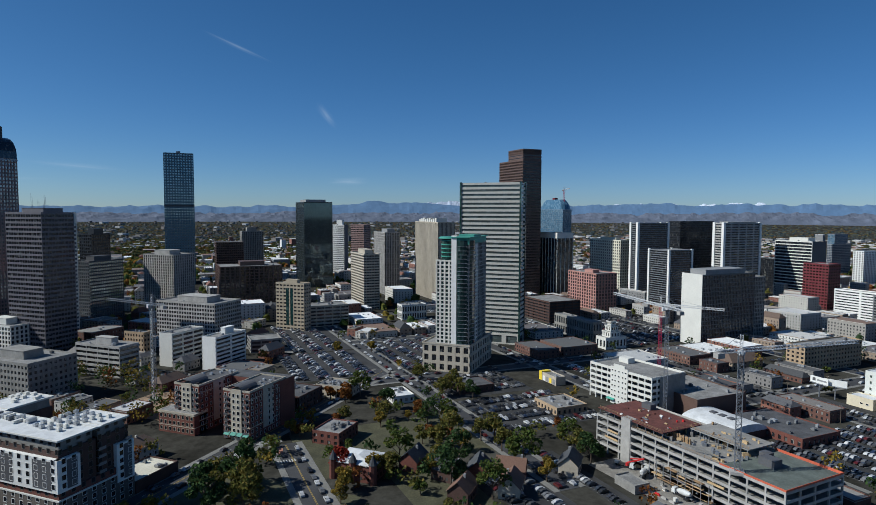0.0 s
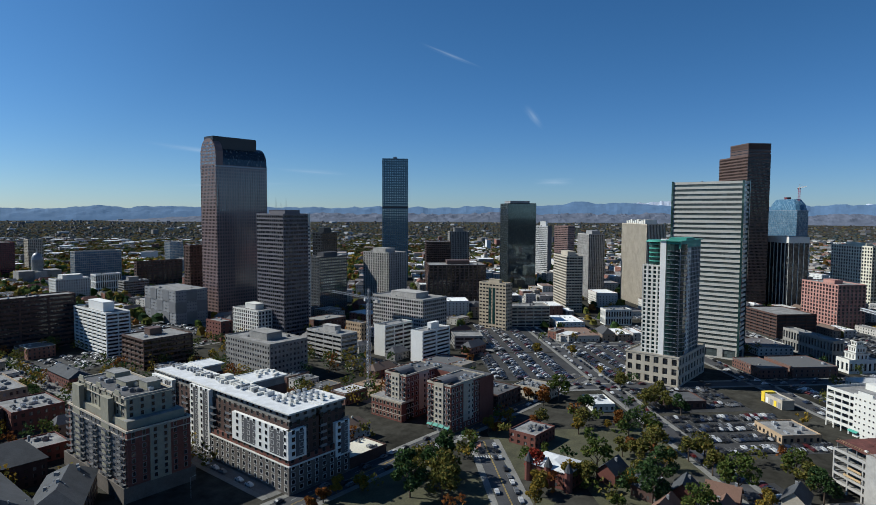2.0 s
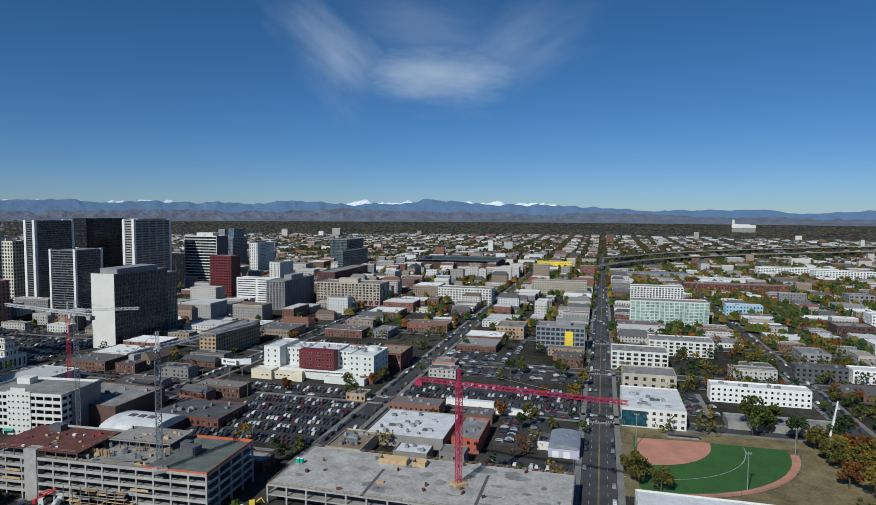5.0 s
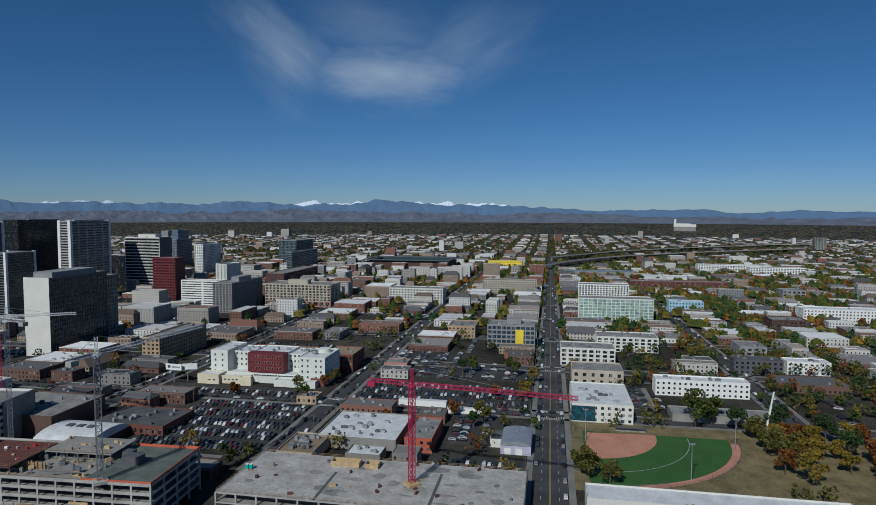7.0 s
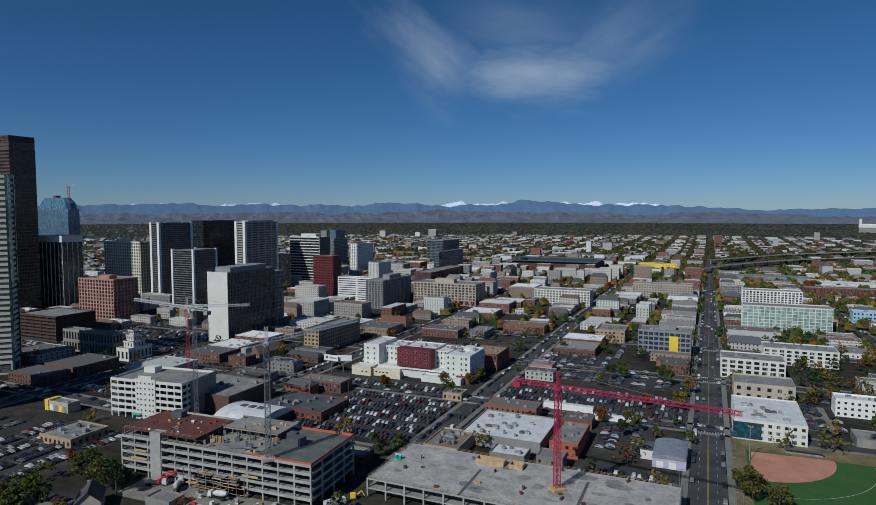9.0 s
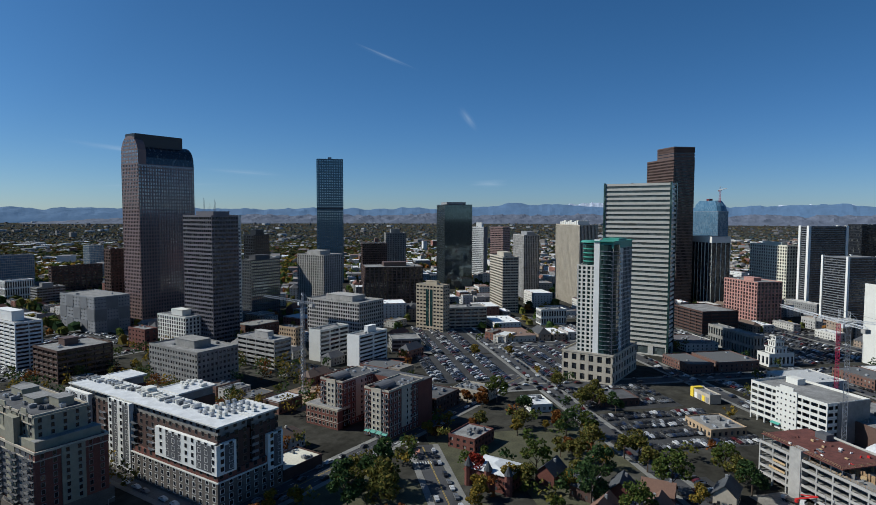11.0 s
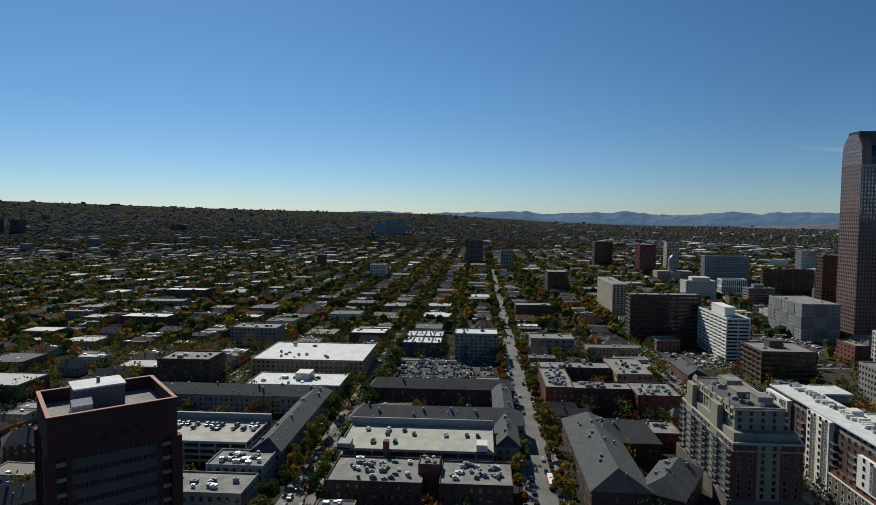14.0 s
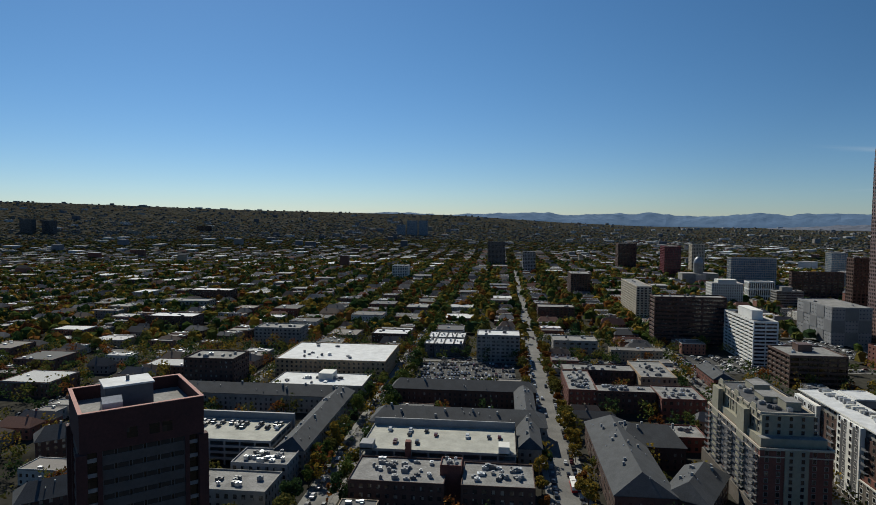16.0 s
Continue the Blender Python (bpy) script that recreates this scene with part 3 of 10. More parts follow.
tower("office_tower", "grey office block with bright window bands", "building", -506.2, -597.5, 0, 44.0, 24.1, 66.3, M_CHAR, G_PALE, bay=3.0, band=0.35, pier=0.3, pent=0.5)
tower("apartment_tower", "pale concrete apartment tower with upright ribs", "building", -584.5, -573.0, 0, 34.5, 46.4, 69.2, M_CONC, G_DARK, floor=3.2, bay=3.4, band=0.22, pier=0.45, deep=0.8, pent=0.5)
tower("office_tower", "dark brown square office block", "building", -785.5, -649.4, 45, 35.0, 40.1, 73.7, M_BROWN, G_BRONZE, band=0.35, pier=0.15)
tower("office_tower", "grey stone tower with a stepped crown", "building", -925.8, -714.9, 45, 35.0, 36.9, 85.5, M_CONCD, G_DARK, band=0.25, pier=0.5, pent=0.45, pent_h=7, units=1)
tower("office_tower", "broad brown brick office block with tall bays", "building", -654.0, -509.1, 45, 50.0, 75.1, 52.5, M_BROWN, G_BRONZE, bay=6, band=0.25, pier=0.3, pent=0.4, units=5)
tower("office_tower", "black mirror glass tower with a dark crown", "building", -877.1, -552.9, 45, 65.9, 45.4, 136.0, M_BLACK, G_MIRROR, floor=3.9, bay=1.7, band=0.06, pier=0.06, deep=0.1, pent=0.7, pent_h=4, units=4)
tower("office_tower", "slim white concrete tower", "building", -1043.1, -601.1, 90, 30.1, 15.3, 96.2, M_WHITE, G_DARK, bay=2.4, band=0.42, pier=0.3, deep=0.3, blank="E", blank_wall=M_DKGREY, pent=0.4, pent_h=9)
tower("office_tower", "rose brick tower with pale bands", "building", -1139.6, -605.9, 90, 30.0, 30.0, 94.8, M_ROSEP, G_DARK, band=0.55, pier=0.08, units=2)
tower("office_tower", "tan slab tower with ribbon windows", "building", -700.0, -366.2, 45, 55.7, 20.3, 68.8, M_BEIGE, G_DARK, floor=3.4, band=0.5, pier=0.1, pent=0.5, deep=0.5)
tower("office_tower", "pale grey ribbed slab tower", "building", -836.8, -401.6, 45, 50.2, 23.4, 91.1, M_CONC, G_DARK, bay=2.6, band=0.12, pier=0.5, pent=0.5)
tower("hotel", "beige hotel block with green window strips", "building", -534.6, -362.2, 90, 33.7, 12.0, 48.4, M_TANP, G_DARK, floor=3.6, bay=4.2, band=0.55, pier=0.3, pent=0.4, pent_h=3)
tower("office_tower", "beige ribbed tower with a white crown", "building", -814.6, -316.1, 45, 82.1, 25.2, 107.2, M_BEIGE, G_BRONZE, floor=3.9, bay=1.9, band=0.0, pier=0.55, deep=0.5, pent=0.0, units=3)
tower("office_tower", "tall tower striped in white stone and green glass", "building", -553.6, -156.9, 0, 18.0, 57.0, 147.4, M_STRIPE, G_GREYG, floor=4.1, bay=9, band=0.5, pier=0.0, deep=0.5, base_h=9.0, units=4, edge=G_GREEN)
tower("office_tower", "very tall brown tower with a stepped top", "building", -883.2, -210.2, 45, 65.7, 30.2, 194.0, M_BROWN, G_BRONZE, floor=3.9, bay=1.7, band=0.45, pier=0.2, pent=0.0, units=0)
tower("office_tower", "blue glass tower under construction", "building", -1320.4, -235.9, 45, 83.1, 21.9, 127.3, M_STEEL, G_SKY, floor=4, bay=1.6, band=0.06, pier=0.06, deep=0.1, pent=0.0, units=0)
tower("office_tower", "black tower with white ribs and a white crown", "building", -894.1, -157.9, 45, 43.6, 27.4, 92.4, M_OFFWH, G_DARK, floor=4, bay=6.8, band=0.0, pier=0.1, deep=0.6, crown=8.0)
tower("office_tower", "beige office tower with a square window grid", "building", -929.7, -87.3, 45, 68.0, 16.0, 82.4, M_CREAMW, G_DARK, bay=4.2, floor=4.0, band=0.4, pier=0.42, pent=0.5, pent_h=3)
tower("office_tower", "pink brick classic office block", "building", -788.5, -94.1, 45, 55.7, 31.3, 47.5, M_PINK, G_DARK, bay=4.6, floor=4.0, band=0.3, pier=0.4, deep=0.6, pent=0.3, pent_h=3)
tower("office_tower", "white ribbed tower with dark banded fronts", "building", -906.9, -31.0, 45, 15.3, 55.9, 107.1, M_SLATE, G_DARK, floor=2.7, bay=22, band=0.38, pier=0.0, deep=0.4, edge=M_WHITE, edge_w=3.4)
tower("office_tower", "blue glass tower with white stone edges", "building", -808.3, -2.9, 45, 34.1, 37.5, 76.4, M_SLATE, G_DARK, floor=2.7, bay=22, band=0.32, pier=0.0, deep=0.4, edge=M_WHITE, edge_w=2.6)
tower("office_tower", "black steel and glass tower", "building", -1035.5, 26.0, 45, 22.5, 69.3, 108.4, M_BLACK, G_DARK, bay=1.9, band=0.3, pier=0.15, deep=0.2, pent=0.0)
tower("office_tower", "white tower with upright dark window strips", "building", -984.0, 85.8, 45, 18.2, 75.0, 107.2, M_CONC, G_DARK, floor=3.6, bay=14, band=0.5, pier=0.16, deep=0.5, pent=0.75, pent_h=1.5, edge=M_WHITE, edge_w=4.0)
tower("office_tower", "white federal office block with one blank end wall", "building", -632.3, 40.8, 45, 24.0, 67.1, 65.2, M_FEDG, G_DARK, floor=3.7, bay=1.9, band=0.16, pier=0.22, deep=0.3, blank="S", blank_wall=M_OFFWH, pent=0.75, pent_h=4, units=6)
tower("office_tower", "grey stone annex beside a white office block", "building", -661.0, 70.0, 45, 18.0, 19.7, 60.5, M_CONCD, G_DARK, bay=2.2, band=0.3, pier=0.4, blank="S")
tower("office_tower", "black office tower with broken white bands", "building", -1027.0, 172.8, 45, 57.6, 30.2, 81.6, M_OFFWH, G_DARK, floor=4.6, bay=40, band=0.3, pier=0.0, blank="E", blank_wall=M_DKGREY, pent=0.5, units=5)
tower("office_tower", "maroon brick office tower", "building", -914.2, 179.1, 45, 33.5, 23.3, 57.2, M_MAROON, G_BRONZE, floor=3.8, bay=4.4, band=0.5, pier=0.3, deep=0.6, pent=0.0)
tower("apartment_block", "white apartment slab with dark window columns", "building", -817.3, 202.7, 45, 58.7, 14.0, 33.7, M_WHITE, G_HOME, floor=3.1, bay=29, band=0.55, pier=0.08, deep=0.5)
tower("apartment_tower", "plain white apartment tower", "building", -852.2, 242.2, 45, 15.2, 37.5, 50.6, M_OFFWH, G_HOME, floor=3.0, bay=5, band=0.4, pier=0.6)
tower("apartment_block", "grey apartment block with balconies", "building", -780.1, 233.5, 45, 25.0, 78.8, 35.5, M_GREY, G_HOME, floor=3.0, bay=4, band=0.3, pier=0.3, deep=0.9, pent=0.4)
tower("apartment_block", "long beige loft apartment block", "building", -761.7, 311.2, 45, 87.6, 36.3, 28.6, M_BEIGE, G_HOME, floor=3.4, bay=5, band=0.3, pier=0.3, deep=0.7, pent=0.3, units=8, base_h=7.0, base_wall=M_PINK)
tower("hotel", "tan brick hotel shell under construction", "building", -555.6, 113.1, 45, 15.3, 67.5, 20.7, M_TAN, G_DARK, floor=3.1, bay=3.6, band=0.5, pier=0.5, units=2)
tower("apartment_block", "white stepped apartment block with balcony bands", "building", -224.1, -562.6, 0, 19.5, 67.4, 37.1, M_WHITE, G_DARK, floor=3.0, bay=9, band=0.45, pier=0.06, deep=0.9, pent=0.45, pent_h=7)
tower("office_tower", "brown office block with pale floor bands", "building", -233.7, -481.5, 0, 39.4, 37.0, 23.8, M_BROWN, G_BRONZE, floor=3.8, bay=7, band=0.4, pier=0.05, deep=0.6, units=8, pent=0.25)
tower("office_tower", "grey panelled block with a checkered front", "building", -340.9, -659.1, 0, 36.1, 69.7, 37.0, M_GREY, G_BLUE, floor=3.6, bay=3, band=0.7, pier=0.6, deep=0.2, units=6)
tower("office_tower", "broad brown precast office block", "building", -186.4, -614.2, 0, 65.7, 19.8, 46.7, M_BRICKB, G_DARK, floor=3.9, bay=24, band=0.5, pier=0.08, deep=0.8, units=6)
tower("office_tower", "cream classic government block", "building", -320.9, -906.1, 0, 41.5, 26.0, 31.2, M_OFFWH, G_DARK, floor=3.9, bay=3, band=0.4, pier=0.5, pent=0.6)
tower("office_tower", "blue glass courthouse block", "building", -441.5, -1125.6, 0, 75.3, 19.4, 53.3, M_CONC, G_SKY, floor=4, bay=3, band=0.2, pier=0.15)
tower("office_tower", "white classic museum block", "building", -381.5, -940.3, 0, 35.3, 18.3, 30.5, M_WHITE, G_DARK, floor=9, bay=3, band=0.2, pier=0.4, units=2)
tower("office_tower", "grey concrete office block", "building", -389.9, -871.4, 0, 34.1, 19.0, 25.4, M_CONCD, G_DARK, band=0.5, pier=0.1, pent=0.4)
tower("office_tower", "dark red brick office tower", "building", -394.8, -716.6, 0, 17.6, 14.4, 79.3, M_BRICKB, G_BRONZE, bay=4, band=0.4, pier=0.35)
tower("office_tower", "cream classic block with tall windows", "building", -354.1, -523.7, 0, 26.4, 43.7, 26.4, M_OFFWH, G_DARK, floor=3.9, bay=3.6, band=0.3, pier=0.4, deep=0.5, pent=0.4)
tower("office_tower", "red brick church hall with dark roof", "building", -313.9, -525.0, 0, 11.9, 25.9, 19.3, M_BRICK, G_DARK, bay=5, band=0.6, pier=0.6)
tower("office_tower", "dark grey office block with square windows", "building", -274.2, -393.5, 0, 33.3, 56.7, 27.1, M_CONCD, G_HOME, floor=3.8, bay=3.2, band=0.5, pier=0.45, pent=0.4, units=4)
tower("office_tower", "pale grey banded office block", "building", -336.5, -391.1, 0, 17.3, 43.7, 22.9, M_CONC, G_DARK, floor=3.6, bay=12, band=0.5, pier=0.04, deep=0.5, pent=0.35, units=3)
tower("office_tower", "yellow brick block behind an office", "building", -389.3, -416.5, 0, 10.0, 21.1, 20.3, M_TAN, G_DARK, band=0.5, pier=0.5)
tower("office_tower", "white and maroon banded office block", "building", -383.5, -365.0, 0, 33.9, 13.2, 26.1, M_OFFWH, G_DARK, floor=3.6, bay=12, band=0.45, pier=0.1, deep=0.4, blank="E")
tower("office_tower", "white office block with dark ribbon windows", "building", -386.6, -325.6, 0, 34.7, 13.1, 25.7, M_WHITE, G_DARK, floor=3.2, bay=14, band=0.5, pier=0.1, deep=0.4, pent=0.3, blank="E")
tower("office_tower", "pale concrete ten storey office block", "building", -458.8, -415.2, 0, 36.0, 67.7, 37.7, M_CONC, G_DARK, floor=3.5, bay=3.0, band=0.4, pier=0.3, pent=0.5, units=5)
tower("office_tower", "tan low office block with ribbon windows", "building", -571.0, -345.9, 45, 25.0, 43.0, 22.4, M_BEIGE, G_DARK, floor=3.8, bay=8, band=0.5, pier=0.1)
tower("office_tower", "white low classic bank building", "building", -641.2, -276.0, 45, 16.2, 29.3, 16.9, M_OFFWH, G_DARK, floor=9, bay=3, band=0.3, pier=0.4)
# Black in place of glass paints the shade between open parking decks.
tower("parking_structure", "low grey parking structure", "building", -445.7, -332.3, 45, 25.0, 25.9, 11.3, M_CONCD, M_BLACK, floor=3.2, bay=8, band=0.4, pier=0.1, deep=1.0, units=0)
tower("courthouse", "long grey stone courthouse with colonnade", "building", -607.5, -85.6, 45, 61.5, 10.2, 18.9, M_CONCD, G_DARK, floor=11, bay=3.6, band=0.3, pier=0.4, deep=1.0, units=2)
tower("post_office", "white stone post office with clock tower", "building", -567.6, -49.7, 45, 13.7, 22.8, 10.6, M_OFFWH, G_DARK, floor=7, bay=4, band=0.4, pier=0.5, units=0, pent=0.0)
# Black infill again, painted as the shade inside open decks.
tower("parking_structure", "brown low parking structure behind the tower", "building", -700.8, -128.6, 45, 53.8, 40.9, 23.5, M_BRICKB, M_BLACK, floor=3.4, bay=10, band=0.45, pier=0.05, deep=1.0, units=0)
tower("apartment_block", "long pale green glass apartment block", "building", -453.8, 549.4, 45, 78.3, 25.0, 26.8, M_OFFWH, G_MINT, floor=3.2, bay=5, band=0.18, pier=0.14, units=6)
tower("apartment_block", "white five storey apartment block", "building", -580.9, 679.4, 45, 66.9, 25.0, 21.5, M_WHITE, G_HOME, floor=3.1, bay=4, band=0.3, pier=0.35, units=4)
tower("office_tower", "office block with bright yellow stair panel", "building", -422.1, 370.3, 45, 41.9, 25.0, 21.0, M_GREY, G_BLUE, floor=4, bay=4, band=0.3, pier=0.2, deep=0.8, units=6, pent=0.3)
tower("apartment_block", "white four storey modern apartment block", "building", -339.9, 377.3, 45, 41.5, 25.0, 14.5, M_OFFWH, G_HOME, floor=3.1, bay=5, band=0.35, pier=0.35, units=6)
tower("apartment_block", "white and grey apartment block with flat roof", "building", -354.9, 444.0, 45, 51.4, 25.0, 13.1, M_OFFWH, G_HOME, floor=3.1, bay=5, band=0.35, pier=0.4, units=8)
tower("workshop", "beige workshop block with flat roof", "building", -299.6, 342.0, 45, 34.9, 25.0, 10.6, M_BEIGE, G_HOME, floor=4, bay=6, band=0.5, pier=0.6, units=4)
tower("apartment_block", "long white townhouse block with black windows", "building", -238.3, 372.6, 45, 58.0, 13.0, 10.8, M_WHITE, G_DARK, floor=3.0, bay=3.4, band=0.55, pier=0.6, units=6, roof=M_ROOFW)
tower("apartment_block", "cream loft block with square windows", "building", -695.9, 445.9, 45, 72.0, 25.0, 20.5, M_OFFWH, G_HOME, floor=3.4, bay=4, band=0.4, pier=0.4, units=4)
tower("apartment_block", "beige warehouse lofts with many windows", "building", -701.0, 613.1, 45, 79.1, 25.0, 20.2, M_BEIGE, G_HOME, floor=3.4, bay=3.6, band=0.4, pier=0.4, units=4)
tower("warehouse", "long red brick warehouse row", "building", -587.2, 861.0, 45, 146.5, 25.0, 13.9, M_BRICK, G_HOME, floor=3.4, bay=4, band=0.4, pier=0.5, units=6)
tower("apartment_block", "long white apartment row near the rail yard", "building", -611.6, 1211.8, 45, 99.0, 25.0, 16.8, M_WHITE, G_HOME, floor=3.2, bay=5, band=0.4, pier=0.4, units=6)
tower("apartment_block", "white apartment blocks beyond the highway", "building", -697.9, 1204.2, 45, 130.3, 25.0, 16.2, M_WHITE, G_HOME, floor=3.2, bay=5, band=0.4, pier=0.4, units=6)
tower("warehouse", "grey brick factory with flat roof", "building", -433.9, 900.6, 45, 29.4, 25.0, 13.8, M_GREY, G_HOME, floor=4, bay=6, band=0.4, pier=0.4)
tower("school", "long red brick school with flat roof", "building", -321.9, 655.4, 45, 33.5, 25.0, 12.2, M_BRICKB, G_HOME, floor=3.8, bay=4, band=0.5, pier=0.4)
tower("apartment_block", "grey modern house block with dark windows", "building", -277.4, 503.9, 45, 20.8, 25.0, 11.5, M_GREY, G_DARK, floor=3.4, bay=5, band=0.5, pier=0.5)
tower("shop_block", "tan brick corner shop block", "building", -487.8, 365.9, 45, 26.2, 33.3, 11.2, M_TAN, G_HOME, floor=4, bay=4, band=0.5, pier=0.5)
tower("warehouse", "yellow warehouse with flat roof", "building", -1047.7, 904.0, 45, 75.3, 25.0, 13.7, M_YELP, G_DARK, floor=5, bay=6, band=0.8, pier=0.6, units=0)
tower("apartment_block", "brick and glass loft block", "building", -1003.6, 393.5, 45, 29.8, 144.6, 23.0, M_BRICK, G_BLUE, floor=3.4, bay=4, band=0.35, pier=0.3)
tower("apartment_tower", "teal glass apartment tower", "building", -1307.9, 520.9, 45, 39.5, 96.2, 59.7, M_STEEL, G_GREEN, floor=3.2, bay=3, band=0.15, pier=0.1)
tower("office_tower", "teal glass office block", "building", -1173.5, 480.3, 45, 10.8, 130.5, 43.9, M_STEEL, G_GREEN, floor=3.4, bay=3, band=0.2, pier=0.1)
tower("apartment_tower", "blue glass apartment tower", "building", -1493.9, 319.0, 45, 14.9, 42.0, 79.3, M_STEEL, G_SKY, floor=3.2, bay=3, band=0.15, pier=0.1)
tower("apartment_tower", "grey apartment slab far downtown", "building", -1400.3, 302.0, 45, 10.2, 56.7, 62.2, M_GREY, G_BLUE, floor=3.2, bay=3, band=0.3, pier=0.2)
tower("apartment_tower", "white concrete apartment tower", "building", -1248.8, 316.2, 45, 17.4, 65.0, 58.3, M_WHITE, G_HOME, floor=3.0, bay=4, band=0.4, pier=0.4)
tower("apartment_tower", "cream narrow apartment tower", "building", -924.3, 261.3, 45, 7.7, 52.2, 46.4, M_OFFWH, G_HOME, floor=3.0, bay=6, band=0.4, pier=0.6)
tower("office_tower", "black glass slab behind brighter towers", "building", -1087.2, 144.8, 45, 29.1, 25.0, 51.2, M_BLACK, G_DARK, floor=3.8, band=0.2, pier=0.1)
tower("apartment_block", "dark brown apartment slab", "building", -129.4, -986.1, 0, 29.8, 47.7, 35.5, M_BRICKB, G_DARK, floor=3, bay=4, band=0.4, pier=0.4)
tower("apartment_tower", "dark apartment tower among trees", "building", 3.6, -1516.6, 0, 42.4, 25.0, 61.3, M_DKGREY, G_DARK, floor=3, band=0.4, pier=0.3)
tower("apartment_tower", "grey apartment tower among trees", "building", -68.4, -1365.4, 0, 27.0, 25.0, 47.0, M_GREY, G_DARK, floor=3, band=0.4, pier=0.3)
tower("office_tower", "maroon office tower south of the capitol", "building", -358.4, -1331.0, 0, 32.8, 37.4, 63.3, M_MAROON, G_DARK, floor=3.5, band=0.4, pier=0.3)
tower("apartment_tower", "beige apartment tower south of the capitol", "building", -434.1, -1406.4, 0, 26.7, 24.2, 64.8, M_BEIGE, G_DARK, floor=3, band=0.4, pier=0.4)
tower("apartment_tower", "brown apartment slab with flat roof", "building", -300.6, -1496.8, 0, 41.8, 34.7, 61.8, M_BRICKB, G_DARK, floor=3, band=0.4, pier=0.4)
tower("office_tower", "pale blue glass office block", "building", -695.5, -1351.7, 0, 31.3, 25.0, 52.4, M_CONC, G_SKY, floor=3.6, band=0.2, pier=0.1)
tower("apartment_block", "row of beige apartment blocks", "building", -173.6, -784.0, 0, 17.2, 93.4, 41.8, M_BEIGE, G_DARK, floor=3, bay=4, band=0.4, pier=0.4, deep=0.7)
tower("office_tower", "brown brick museum block", "building", -472.8, -967.7, 0, 73.5, 9.2, 42.9, M_BRICKB, G_DARK, floor=4, bay=8, band=0.5, pier=0.3)
tower("apartment_block", "grey brick apartment block with white roof", "building", -6.5, -529.0, 0, 35.8, 25.0, 22.6, M_CONCD, G_HOME, floor=3.2, bay=4, band=0.5, pier=0.4, roof=M_ROOFW, units=4)
tower("apartment_block", "dark brick apartment block with pale roof", "building", -71.2, -724.8, 0, 41.1, 25.0, 19.2, M_BRICKB, G_DARK, floor=3.1, bay=4, band=0.5, pier=0.4, units=6)
tower("warehouse", "grey brick warehouse with parapet", "building", -74.0, -563.1, 0, 38.2, 25.0, 13.0, M_CONCD, G_DARK, floor=3.5, bay=6, band=0.6, pier=0.5, units=4)
tower("apartment_block", "dark brick block with bright white roof", "building", 337.7, -627.1, 0, 52.1, 25.0, 15.3, M_BRICKB, G_HOME, floor=3.2, bay=4, band=0.5, pier=0.4, roof=M_ROOFW, units=6)
tower("apartment_block", "brick apartment block with pale roof", "building", 389.6, -822.0, 0, 58.9, 25.0, 18.9, M_BRICKB, G_HOME, floor=3.2, bay=4, band=0.5, pier=0.4, roof=M_ROOFW)
tower("church_hall", "grey hipped church hall", "building", 392.3, -758.0, 0, 62.9, 25.0, 12.7, M_CONCD, G_DARK, floor=4, bay=5, band=0.5, pier=0.5)
tower("apartment_block", "grey brick apartment block", "building", 199.0, -569.0, 0, 43.8, 25.0, 16.8, M_CONCD, G_HOME, floor=3.1, bay=4, band=0.5, pier=0.45, units=5)
tower("apartment_block", "brick apartment block with white roof", "building", 94.8, -580.3, 0, 33.9, 25.0, 11.8, M_BRICKB, G_HOME, floor=3.1, bay=4, band=0.5, pier=0.45, roof=M_ROOFW)
tower("apartment_block", "brown brick six storey apartment block", "building", 184.6, -404.5, 0, 34.7, 25.6, 26.2, M_BRICKB, G_HOME, floor=3.0, bay=3.4, band=0.5, pier=0.5, units=6)
# Steel and pale blue glass paint the distance haze onto these towers.
tower("apartment_tower", "apartment tower on the plain coloured haze blue", "building", 477.9, -2977.0, 0, 40.8, 25.0, 81.3, M_STEEL, G_SKY, floor=3, band=0.2, pier=0.2)
tower("apartment_tower", "apartment tower among trees coloured haze blue", "building", 424.1, -2985.4, 0, 49.0, 25.0, 101.8, M_STEEL, G_SKY, floor=3, band=0.2, pier=0.2)
tower("apartment_tower", "twin apartment tower coloured haze blue", "building", 371.1, -2992.6, 0, 42.8, 25.0, 102.0, M_STEEL, G_SKY, floor=3, band=0.2, pier=0.2)
tower("apartment_tower", "dark apartment tower over the trees", "building", 1846.7, -2375.3, 0, 48.4, 25.0, 95.7, M_DKGREY, G_DARK, floor=3, band=0.3, pier=0.3)
tower("apartment_tower", "dark apartment slab over the trees", "building", 1904.2, -2328.8, 0, 53.1, 25.0, 100.6, M_DKGREY, G_DARK, floor=3, band=0.3, pier=0.3)
tower("apartment_tower", "pale apartment tower over the trees", "building", 1663.2, -2509.4, 0, 55.9, 25.0, 51.8, M_CONCD, G_DARK, floor=3, band=0.3, pier=0.3)
